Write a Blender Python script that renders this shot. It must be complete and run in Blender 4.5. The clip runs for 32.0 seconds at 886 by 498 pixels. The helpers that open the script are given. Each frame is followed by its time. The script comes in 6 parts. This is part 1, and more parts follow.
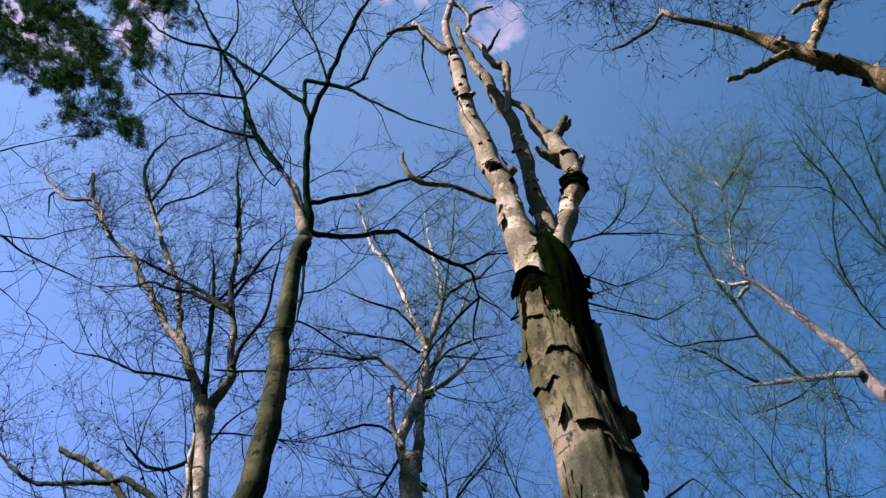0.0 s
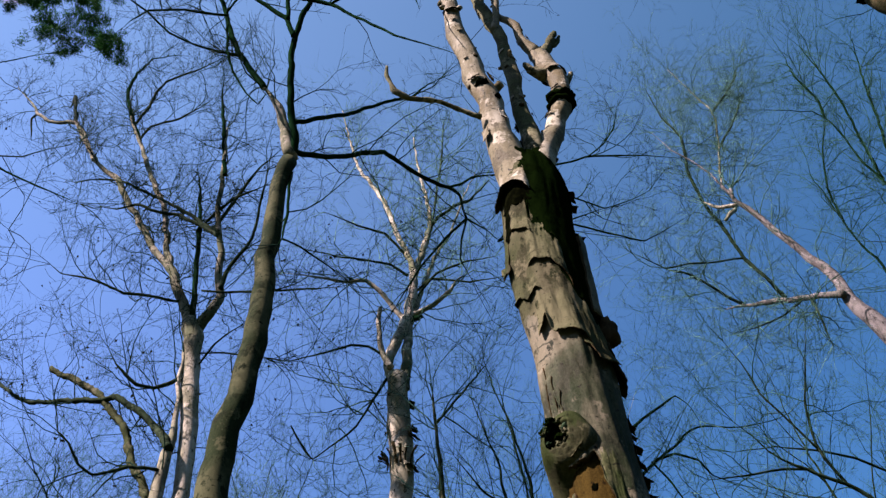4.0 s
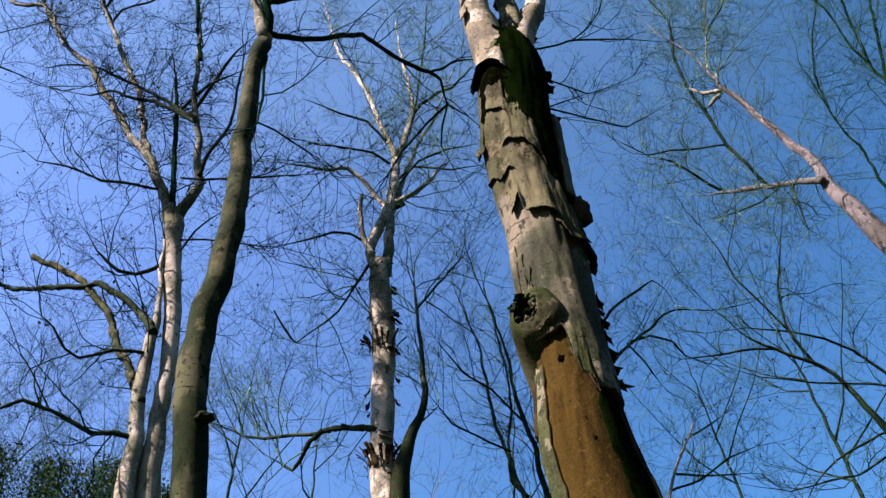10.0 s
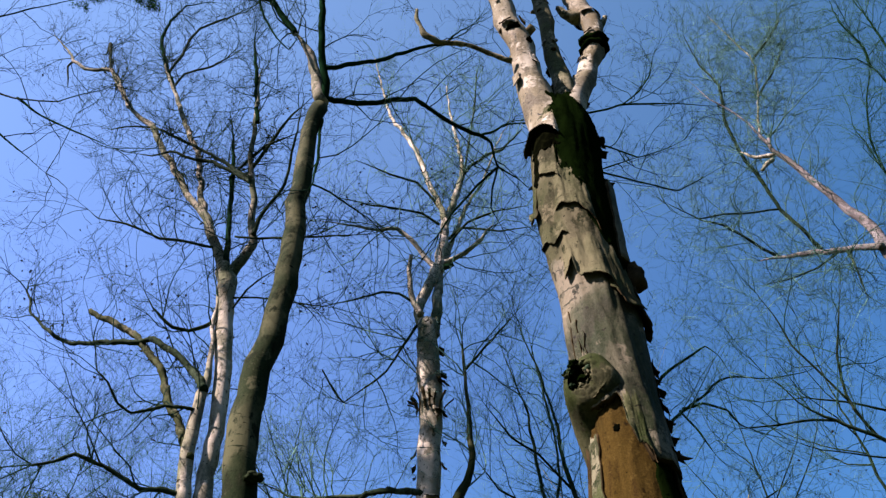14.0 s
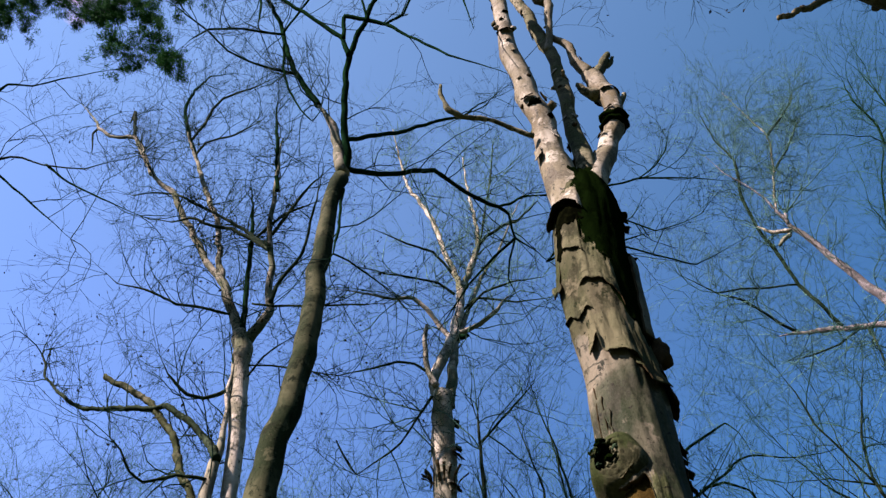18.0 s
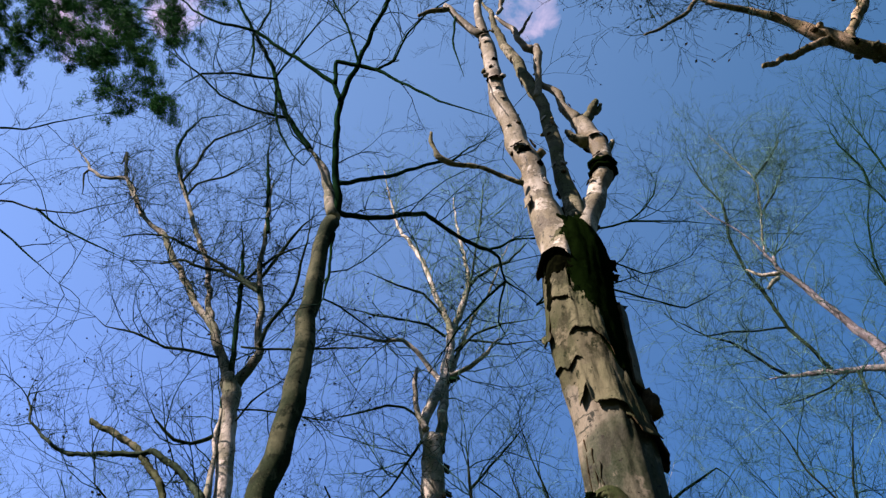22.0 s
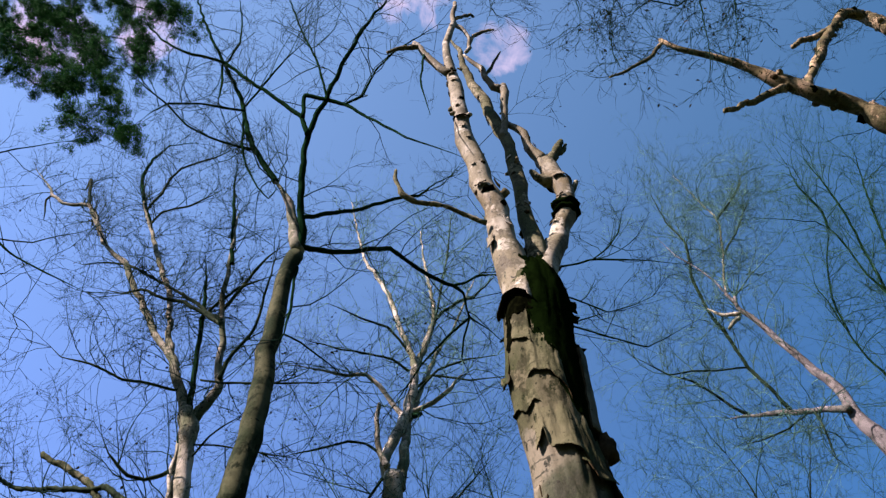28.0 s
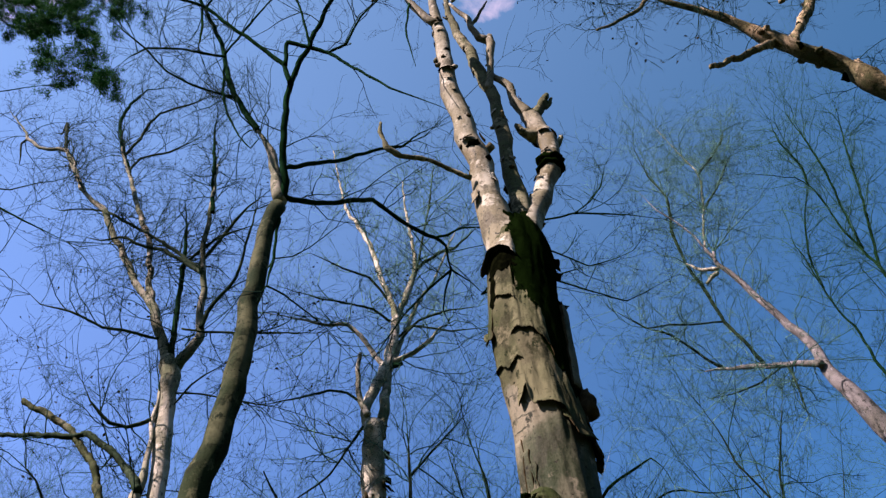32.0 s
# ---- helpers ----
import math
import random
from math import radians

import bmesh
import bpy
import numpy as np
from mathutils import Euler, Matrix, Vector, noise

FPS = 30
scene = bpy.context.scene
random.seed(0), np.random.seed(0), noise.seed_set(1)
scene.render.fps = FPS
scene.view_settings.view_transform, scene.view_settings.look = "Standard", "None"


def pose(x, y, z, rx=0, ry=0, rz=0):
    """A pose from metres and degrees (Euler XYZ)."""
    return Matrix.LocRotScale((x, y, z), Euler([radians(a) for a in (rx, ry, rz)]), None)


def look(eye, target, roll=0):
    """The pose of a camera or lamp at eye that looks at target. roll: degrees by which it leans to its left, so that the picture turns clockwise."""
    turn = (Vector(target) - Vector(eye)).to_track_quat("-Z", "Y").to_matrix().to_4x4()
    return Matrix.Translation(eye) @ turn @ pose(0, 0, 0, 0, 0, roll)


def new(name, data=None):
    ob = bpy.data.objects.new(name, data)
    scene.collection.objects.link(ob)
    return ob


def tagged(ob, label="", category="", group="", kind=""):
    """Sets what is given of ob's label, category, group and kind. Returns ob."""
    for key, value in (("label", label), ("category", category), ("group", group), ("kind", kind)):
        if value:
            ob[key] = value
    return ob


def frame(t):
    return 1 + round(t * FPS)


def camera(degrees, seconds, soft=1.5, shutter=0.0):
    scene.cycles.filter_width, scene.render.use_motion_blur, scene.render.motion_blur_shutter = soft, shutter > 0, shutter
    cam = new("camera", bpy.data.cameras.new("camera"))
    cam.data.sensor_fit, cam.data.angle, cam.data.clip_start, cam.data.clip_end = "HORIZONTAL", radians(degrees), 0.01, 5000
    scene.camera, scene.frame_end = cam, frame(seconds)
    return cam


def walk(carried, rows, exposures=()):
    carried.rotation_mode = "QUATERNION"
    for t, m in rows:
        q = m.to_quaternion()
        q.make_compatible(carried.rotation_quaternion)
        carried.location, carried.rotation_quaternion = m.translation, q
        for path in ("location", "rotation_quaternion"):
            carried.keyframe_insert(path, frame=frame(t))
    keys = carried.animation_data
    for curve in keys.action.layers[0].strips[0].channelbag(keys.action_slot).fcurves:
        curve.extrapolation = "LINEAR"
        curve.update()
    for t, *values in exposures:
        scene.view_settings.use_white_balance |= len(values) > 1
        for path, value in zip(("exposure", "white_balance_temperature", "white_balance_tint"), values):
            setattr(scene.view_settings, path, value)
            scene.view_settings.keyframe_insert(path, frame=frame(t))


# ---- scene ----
# ---------------------------------------------------------------- camera
cam = camera(56.69, 32.0, soft=1.38)
TILT = pose(0, 0, 1.6, 57, 0, 0)
PATH = [
    (0.0, -0.056, -0.000, 0.081, 0.00, 0.00, 0.00),
    (0.5, -0.047, 0.001, 0.074, -0.27, -0.24, 0.14),
    (1.0, -0.040, 0.005, 0.048, -0.36, -0.60, 0.25),
    (1.5, -0.029, 0.010, 0.038, -0.36, -0.84, 0.36),
    (2.0, -0.029, 0.015, 0.023, -0.34, -1.18, 0.31),
    (2.5, -0.025, 0.017, 0.011, -0.39, -1.86, 0.25),
    (3.0, -0.017, 0.017, -0.011, -0.50, -2.91, 0.19),
    (3.5, -0.007, 0.018, -0.019, -0.64, -4.00, 0.13),
    (5.5, -0.009, 0.020, -0.050, -0.60, -7.24, -1.03),
    (6.0, -0.014, 0.020, -0.069, -0.76, -8.04, -1.48),
    (6.5, -0.009, 0.016, -0.085, -1.08, -8.91, -1.67),
    (7.0, -0.000, 0.017, -0.088, -1.28, -9.87, -1.52),
    (7.5, 0.014, 0.015, -0.089, -1.51, -10.51, -1.35),
    (8.0, 0.026, 0.013, -0.084, -1.85, -10.90, -1.18),
    (8.5, 0.040, 0.013, -0.084, -2.15, -11.26, -0.90),
    (9.0, 0.055, 0.013, -0.089, -2.26, -11.72, -0.54),
    (9.5, 0.068, 0.014, -0.102, -2.06, -12.26, -0.26),
    (10.0, 0.073, 0.010, -0.093, -1.55, -12.45, -0.02),
    (10.5, 0.079, 0.004, -0.086, -0.78, -12.20, 0.49),
    (11.0, 0.084, -0.005, -0.073, 0.16, -11.84, 0.74),
    (11.5, 0.076, 0.001, -0.077, 0.77, -11.46, 0.47),
    (12.0, 0.064, 0.006, -0.087, 1.13, -11.14, 0.06),
    (12.5, 0.043, 0.006, -0.100, 1.41, -10.60, -0.04),
    (13.0, 0.036, 0.007, -0.096, 1.70, -9.99, 0.10),
    (13.5, 0.037, 0.004, -0.080, 1.84, -9.20, 0.04),
    (14.0, 0.032, 0.003, -0.069, 1.74, -8.31, -0.25),
    (14.5, 0.027, 0.002, -0.059, 1.59, -7.18, -0.89),
    (15.0, 0.018, 0.000, -0.050, 1.59, -6.09, -1.26),
    (15.5, 0.003, -0.005, -0.036, 1.93, -5.41, -1.17),
    (17.5, -0.029, -0.006, -0.037, 2.52, -3.69, -1.02),
    (18.0, -0.042, -0.001, -0.042, 2.63, -3.57, -1.04),
    (18.5, -0.043, -0.003, -0.030, 2.63, -3.14, -1.02),
    (19.0, -0.041, -0.005, -0.026, 2.51, -2.70, -1.06),
    (19.5, -0.031, -0.003, -0.019, 2.33, -2.39, -1.11),
    (20.0, -0.019, -0.013, -0.001, 2.19, -2.04, -0.83),
    (20.5, -0.018, -0.014, 0.019, 2.05, -1.60, -0.68),
    (21.0, -0.022, -0.013, 0.025, 1.92, -1.23, -0.81),
    (21.5, -0.026, -0.011, 0.022, 1.88, -1.07, -0.94),
    (22.0, -0.039, -0.014, 0.027, 1.98, -0.91, -1.17),
    (22.5, -0.043, -0.013, 0.026, 2.10, -0.57, -1.50),
    (23.0, -0.048, -0.008, 0.015, 2.14, -0.38, -1.86),
    (23.5, -0.046, 0.001, 0.008, 2.13, -0.40, -1.97),
    (24.0, -0.030, 0.001, 0.019, 1.73, -0.40, -2.03),
    (24.5, -0.010, -0.001, 0.035, 1.17, -0.23, -2.23),
    (25.0, -0.001, -0.003, 0.034, 0.83, -0.04, -2.32),
    (25.5, 0.005, -0.001, 0.039, 0.59, 0.14, -2.31),
    (27.5, 0.012, -0.002, 0.076, -0.07, 1.29, -2.01),
    (28.0, 0.010, -0.010, 0.085, -0.20, 1.33, -2.22),
    (28.5, 0.002, -0.015, 0.097, -0.31, 1.50, -2.59),
    (29.0, -0.002, -0.011, 0.107, -0.47, 1.92, -2.80),
    (29.5, -0.003, -0.015, 0.124, -0.70, 1.88, -3.00),
    (30.0, 0.001, -0.017, 0.150, -0.98, 1.41, -2.99),
    (30.5, 0.004, -0.024, 0.176, -1.32, 0.57, -2.95),
    (31.0, -0.001, -0.027, 0.176, -1.64, -0.40, -3.18),
    (31.5, -0.014, -0.021, 0.161, -1.72, -1.41, -3.20),
    (32.0, -0.024, -0.010, 0.135, -1.58, -2.21, -3.02),
]

walk(cam, [(t, TILT @ pose(x, y, z, 90 + p, r, w)) for t, x, y, z, w, p, r in PATH], [(t, 2.22 + e) for t, e in ((0, -0.04), (3, -0.1), (6, -0.06), (8, 0.07), (10, 0.10), (12.5, 0.09), (15, 0.02), (18, -0.02), (20, -0.04), (21.5, -0.1), (23, -0.1), (25, -0.06), (28, -0.04), (30, -0.02), (32, -0.07))])

# ---------------------------------------------------------------- sky and sun
SUN_AZ, SUN_EL = radians(-117), radians(41)      # azimuth from +y, towards +x
sun_dir = Vector((math.sin(SUN_AZ) * math.cos(SUN_EL), math.cos(SUN_AZ) * math.cos(SUN_EL), math.sin(SUN_EL)))
world = bpy.data.worlds.new("sky")
scene.world = world
world.use_nodes = True
wn, wl = world.node_tree.nodes, world.node_tree.links
sky = wn.new("ShaderNodeTexSky")
sky.sky_type, sky.sun_disc = "NISHITA", False
sky.sun_elevation, sky.sun_rotation = SUN_EL, SUN_AZ
sky.air_density, sky.dust_density, sky.ozone_density = 1.0, 0.6, 2.5


def wmath(op, a, b=None, clamp=False):
    n = wn.new("ShaderNodeMath")
    n.operation, n.use_clamp = op, clamp
    for i, v in enumerate((a, b)):
        if v is None:
            continue
        if isinstance(v, (int, float)):
            n.inputs[i].default_value = v
        else:
            wl.new(v, n.inputs[i])
    return n.outputs[0]


def wmix(blend, fac, a, b):
    n = wn.new("ShaderNodeMix")
    n.data_type, n.blend_type = "RGBA", blend
    for i, v in ((0, fac), (6, a), (7, b)):
        if isinstance(v, (int, float, tuple)):
            n.inputs[i].default_value = v
        else:
            wl.new(v, n.inputs[i])
    return n.outputs[2]


pale_side = (-0.771, -0.164, 0.616)      # where the sky is palest
coord = wn.new("ShaderNodeTexCoord").outputs["Generated"]
puff = wn.new("ShaderNodeTexNoise")
puff.inputs["Scale"].default_value, puff.inputs["Detail"].default_value = 13.0, 8.0
puff.inputs["Roughness"].default_value, puff.inputs["Distortion"].default_value = 0.62, 0.5
wl.new(coord, puff.inputs["Vector"])
cloud = None
for way, near, far in (((-0.0451, 0.2381, 0.9702), 0.0, 4.5), ((0.0589, 0.2988, 0.9525), 0.0, 3.2), ((-0.3336, 0.2829, 0.8993), 0.0, 3.0), ((-0.4223, 0.2841, 0.8608), 0.0, 4.0)):
    dot = wn.new("ShaderNodeVectorMath")
    dot.operation = "DOT_PRODUCT"
    wl.new(coord, dot.inputs[0])
    dot.inputs[1].default_value = way
    ramp = wn.new("ShaderNodeMapRange")
    ramp.interpolation_type = "SMOOTHSTEP"
    ramp.inputs[1].default_value, ramp.inputs[2].default_value = math.cos(radians(far)), math.cos(radians(near))
    wl.new(dot.outputs["Value"], ramp.inputs[0])
    cloud = ramp.outputs[0] if cloud is None else wmath("MAXIMUM", cloud, ramp.outputs[0])
thick = wmath("MULTIPLY", wmath("SUBTRACT", wmath("ADD", wmath("MULTIPLY", cloud, 0.36), puff.outputs[0]), 0.70), 4.5, True)
thick = wmath("MULTIPLY", thick, wmath("GREATER_THAN", cloud, 0.001))
tone = wmix("MULTIPLY", 1.0, sky.outputs[0], (0.392, 0.710, 0.858, 1))
glow = wn.new("ShaderNodeVectorMath")
glow.operation = "DOT_PRODUCT"
wl.new(coord, glow.inputs[0])
glow.inputs[1].default_value = pale_side
haze = wn.new("ShaderNodeMapRange")
haze.interpolation_type = "SMOOTHSTEP"
haze.inputs[1].default_value, haze.inputs[2].default_value = -0.10, 0.68
wl.new(glow.outputs["Value"], haze.inputs[0])
tone = wmix("MIX", haze.outputs[0], tone, wmix("MULTIPLY", 1.0, tone, (2.64, 1.57, 1.55, 1)))
high = wn.new("ShaderNodeMapRange")
high.interpolation_type = "SMOOTHSTEP"
high.inputs[1].default_value, high.inputs[2].default_value = 0.60, 0.97
split = wn.new("ShaderNodeSeparateXYZ")
wl.new(coord, split.inputs[0])
wl.new(split.outputs["Z"], high.inputs[0])
tone = wmix("MIX", high.outputs[0], wmix("MULTIPLY", 1.0, tone, (0.98, 0.955, 1.06, 1)), wmix("MULTIPLY", 1.0, tone, (1.08, 1.07, 0.955, 1)))
tone = wmix("MIX", thick, tone, (4.0, 3.2, 4.5, 1))
wl.new(tone, wn["Background"].inputs[0])
wn["Background"].inputs[1].default_value = 0.05

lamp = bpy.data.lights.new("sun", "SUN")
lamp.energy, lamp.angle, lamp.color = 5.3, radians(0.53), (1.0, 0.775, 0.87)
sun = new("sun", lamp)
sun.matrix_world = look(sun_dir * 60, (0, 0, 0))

# ---------------------------------------------------------------- materials
def material(name, build, rough=0.85, bump=0.0, bump_scale=40.0, spec=0.02):
    m = bpy.data.materials.new(name)
    m.use_nodes = True
    t = m.node_tree
    bsdf = t.nodes["Principled BSDF"]
    bsdf.inputs["Roughness"].default_value = rough
    bsdf.inputs["Specular IOR Level"].default_value = spec
    tc = t.nodes.new("ShaderNodeTexCoord").outputs["Object"]

    def tex(scale, detail=5.0, stretch=(1, 1, 1), roughness=0.6, kind="Noise", shift=0.0):
        mp = t.nodes.new("ShaderNodeMapping")
        mp.inputs["Scale"].default_value = stretch
        mp.inputs["Location"].default_value = (shift, shift * 0.7, shift * 1.3)
        t.links.new(tc, mp.inputs["Vector"])
        n = t.nodes.new("ShaderNodeTex" + kind)
        n.inputs["Scale"].default_value = scale
        if kind == "Noise":
            n.inputs["Detail"].default_value, n.inputs["Roughness"].default_value = detail, roughness
        t.links.new(mp.outputs[0], n.inputs["Vector"])
        return n.outputs[0]

    def ramp(value, lo, hi):
        n = t.nodes.new("ShaderNodeMapRange")
        n.interpolation_type = "SMOOTHSTEP"
        n.inputs[1].default_value, n.inputs[2].default_value = lo, hi
        t.links.new(value, n.inputs[0])
        return n.outputs[0]

    def mix(fac, a, b, blend="MIX"):
        n = t.nodes.new("ShaderNodeMix")
        n.data_type, n.blend_type = "RGBA", blend
        for i, v in ((0, fac), (6, a), (7, b)):
            if isinstance(v, tuple):
                n.inputs[i].default_value = (*v, 1)
            elif isinstance(v, (int, float)):
                n.inputs[i].default_value = v
            else:
                t.links.new(v, n.inputs[i])
        return n.outputs[2]

    col = build(tex, ramp, mix)
    if isinstance(col, tuple):
        bsdf.inputs["Base Color"].default_value = (*col, 1)
    else:
        t.links.new(col, bsdf.inputs["Base Color"])
    if bump:
        b = t.nodes.new("ShaderNodeBump")
        b.inputs["Strength"].default_value, b.inputs["Distance"].default_value = bump, 0.006
        t.links.new(tex(bump_scale, 8.0, (1, 1, 0.9), 0.7), b.inputs["Height"])
        t.links.new(b.outputs[0], bsdf.inputs["Normal"])
    return m


def smooth_bark(light, mid, dark, moss, dots=0.70):
    """Smooth plane-like bark: broad soft tones, green algae, a few stains and dark pits."""
    def build(tex, ramp, mix):
        c = mix(ramp(tex(2.2, 6.0, (1, 1, 0.7)), 0.46, 0.62), mid, light)
        c = mix(ramp(tex(1.5, 6.0, (1, 1, 0.6), shift=4.0), 0.48, 0.60), c, moss)
        c = mix(ramp(tex(6.0, 7.0, (1, 1, 0.6), 0.66, shift=6.0), 0.52, 0.60), c, tuple(v * 0.5 for v in mid))
        c = mix(ramp(tex(13.0, 7.0, (1, 1, 0.5), 0.68, shift=9.0), 0.58, 0.65), c, dark)
        c = mix(ramp(tex(4.2, 7.0, (1, 1, 0.8), 0.7, shift=12.0), 0.57, 0.63), c, light)
        c = mix(ramp(tex(17.0, 4.0, (0.4, 0.4, 2.6), shift=8.0), 0.62, 0.69), c, tuple(v * 0.45 for v in mid))
        c = mix(ramp(tex(24.0, 1.0, (1, 1, 1.3), shift=5.0), dots, dots + 0.03), c, tuple(v * 0.4 for v in dark))
        g = ramp(tex(95.0, 5.0, (1, 1, 0.6)), 0.3, 0.75)
        return mix(0.14, c, mix(g, tuple(v * 0.4 for v in mid), tuple(min(1.0, v * 1.2) for v in light)))
    return build


def bark(light, mid, dark, moss, lens=0.5, scars=0.0):
    """Blotched bark: broad tone patches, moss and algae stains, dark lenticel dots and fine grain."""
    def build(tex, ramp, mix):
        c = mix(ramp(tex(2.6, 7.0, (1, 1, 0.75)), 0.49, 0.60), mid, light)
        c = mix(ramp(tex(1.7, 6.0, (1, 1, 0.65), shift=4.0), 0.49, 0.58), c, moss)
        c = mix(ramp(tex(7.5, 7.0, (1, 1, 0.8), shift=6.0), 0.53, 0.61), c, tuple(v * 0.5 for v in mid))
        c = mix(ramp(tex(15.0, 7.0, (1, 1, 0.7), shift=9.0), 0.57, 0.64), c, dark)
        if scars:
            c = mix(ramp(tex(scars, 6.0, (1, 1, 1.5), 0.7, shift=2.0), 0.53, 0.58), c, tuple(v * 0.45 for v in mid))
            c = mix(ramp(tex(scars * 1.9, 7.0, (0.8, 0.8, 1.6), 0.7, shift=21.0), 0.57, 0.61), c, dark)
        if lens:
            c = mix(ramp(tex(28.0, 1.0, (1, 1, 1.5), shift=5.0), 0.68, 0.72), c, tuple(v * 0.3 for v in dark))
            c = mix(ramp(tex(20.0, 3.0, (0.5, 0.5, 2.6), shift=8.0), 0.66, 0.71), c, dark)
            c = mix(ramp(tex(5.0, 8.0, (1, 1, 0.8), 0.75, shift=12.0), 0.60, 0.64), c, tuple(v * 0.9 for v in light))
        g = ramp(tex(110.0, 5.0, (1, 1, 0.8)), 0.3, 0.75)
        return mix(0.2, c, mix(g, tuple(v * 0.3 for v in mid), tuple(min(1.0, v * 1.3) for v in light)))
    return build


BARK_MAIN = material("peeling_bark", smooth_bark((0.1046, 0.09522, 0.05732), (0.02809, 0.03312, 0.0147), (0.002988, 0.00552, 0.00147), (0.00897, 0.01587, 0.00441)), 0.7, 1.0, 40, 0.04)
BARK_LIMB = material("pale_limb_bark", smooth_bark((0.2628, 0.2491, 0.1738), (0.1044, 0.09439, 0.04992), (0.00773, 0.01224, 0.003566), (0.05797, 0.0472, 0.01783), 0.685), 0.7, 1.0, 40, 0.04)
BARK_PALE = material("silvery_bark", smooth_bark((0.363, 0.3348, 0.2471), (0.172, 0.1674, 0.1033), (0.01338, 0.0216, 0.006739), (0.06686, 0.07992, 0.0337)), 0.8, 0.8, 40)
# darker copy of the limb bark; the middle limb's shade is in its colour
BARK_DUSKY = material("dusky_limb_bark", bark((0.1921, 0.1776, 0.1045), (0.06403, 0.06667, 0.02927), (0.006403, 0.01057, 0.002606), (0.02245, 0.03413, 0.00781), 0.5, 7.0), 0.8, 0.9, 45)
BARK_BOUGH = material("bough_bark", bark((0.03195, 0.04693, 0.02335), (0.009019, 0.01832, 0.006745), (0.001879, 0.005722, 0.001557), (0.00451, 0.01259, 0.003632), 0.3), 0.85, 0.6, 50)
BARK_LICHEN = material("lichened_bark", bark((0.1017, 0.1003, 0.057), (0.03112, 0.0399, 0.01368), (0.007182, 0.01254, 0.00342), (0.01795, 0.02736, 0.00684), 0.5, 6.0), 0.9, 0.9, 50)
BARK_STEM = material("stem_bark", smooth_bark((0.2269, 0.2106, 0.1483), (0.08981, 0.0972, 0.05391), (0.007562, 0.01512, 0.004493), (0.03403, 0.04968, 0.01797)), 0.85, 0.8, 40)
BARK_GREY = material("grey_green_bark", bark((0.024, 0.04, 0.019), (0.008, 0.018, 0.00665), (0.0024, 0.007, 0.0019), (0.0056, 0.014, 0.0038), 0.4), 0.9, 0.5, 35)
BARK_PINK = material("pink_grey_bark", bark((0.2207, 0.2082, 0.1948), (0.1334, 0.1238, 0.1066), (0.01283, 0.01689, 0.00662), (0.0667, 0.0664, 0.04781)), 0.8, 0.7, 40)
BARK_OLIVE = material("olive_grey_bark", smooth_bark((0.05332, 0.05676, 0.0258), (0.01175, 0.01887, 0.006536), (0.002765, 0.006005, 0.001634), (0.00553, 0.01201, 0.003268)), 0.85, 0.9, 35)
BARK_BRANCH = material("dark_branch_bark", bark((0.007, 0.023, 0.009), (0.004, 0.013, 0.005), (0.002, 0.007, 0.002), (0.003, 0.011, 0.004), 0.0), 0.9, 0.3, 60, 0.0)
BARK_ROUGH = material("lichened_dead_bark", bark((0.27, 0.205, 0.115), (0.075, 0.070, 0.030), (0.004, 0.009, 0.002), (0.015, 0.026, 0.007), 0.3, 6.0), 0.95, 1.0, 30)
BARK_AGED = material("aged_bark", smooth_bark((0.07343, 0.06844, 0.03598), (0.03553, 0.03743, 0.01628), (0.00379, 0.006417, 0.001285), (0.01421, 0.02032, 0.005141)), 0.85, 0.9, 50)
BARK_OLD = material("old_bark_sheet", smooth_bark((0.07896, 0.07604, 0.03808), (0.03474, 0.03802, 0.01571), (0.003158, 0.005941, 0.000952), (0.01369, 0.02139, 0.00476)), 0.85, 0.9, 50)
# mossy bark, taken nearly black to put shade into its colour
BARK_MOSS_SHADE = material("mossy_shade_bark", bark((0.002678, 0.005358, 0.0009522), (0.001488, 0.00357, 0.0005952), (0.000714, 0.001786, 0.000357), (0.00119, 0.002976, 0.0004761)), 0.95, 0.9, 55, 0.0)
FLAKE = material("bark_flake_underside", bark((0.0429, 0.0301, 0.0124), (0.0228, 0.0175, 0.00717), (0.0101, 0.00826, 0.00345), (0.0177, 0.016, 0.00584), 0.0), 0.9, 0.6, 60)
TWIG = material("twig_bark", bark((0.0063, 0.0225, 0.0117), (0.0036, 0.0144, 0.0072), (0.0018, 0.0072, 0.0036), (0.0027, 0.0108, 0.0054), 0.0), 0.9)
TWIG_PALE = material("pale_twig_bark", bark((0.1038, 0.2025, 0.1435), (0.04151, 0.09281, 0.06075), (0.01384, 0.03881, 0.02025), (0.01799, 0.05063, 0.027), 0.0), 0.9)
TWIG_GREY = material("grey_twig_bark", bark((0.03511, 0.09072, 0.05832), (0.01639, 0.05022, 0.02916), (0.007023, 0.0243, 0.01134), (0.01053, 0.03564, 0.01782), 0.0), 0.9)
LEAF = material("dry_leaf", lambda tex, ramp, mix: mix(ramp(tex(6.0), 0.4, 0.6), (0.02333, 0.01944, 0.00972), (0.01296, 0.01296, 0.00712)), 0.8)
NEEDLE = material("pine_needle", lambda tex, ramp, mix: mix(ramp(tex(3.0), 0.35, 0.65), (0.00512, 0.035, 0.0055), (0.0128, 0.06, 0.0099)), 0.9)
IVY = material("ivy_leaf", lambda tex, ramp, mix: mix(ramp(tex(4.0), 0.35, 0.65), (0.028, 0.060, 0.012), (0.065, 0.095, 0.022)), 0.5)


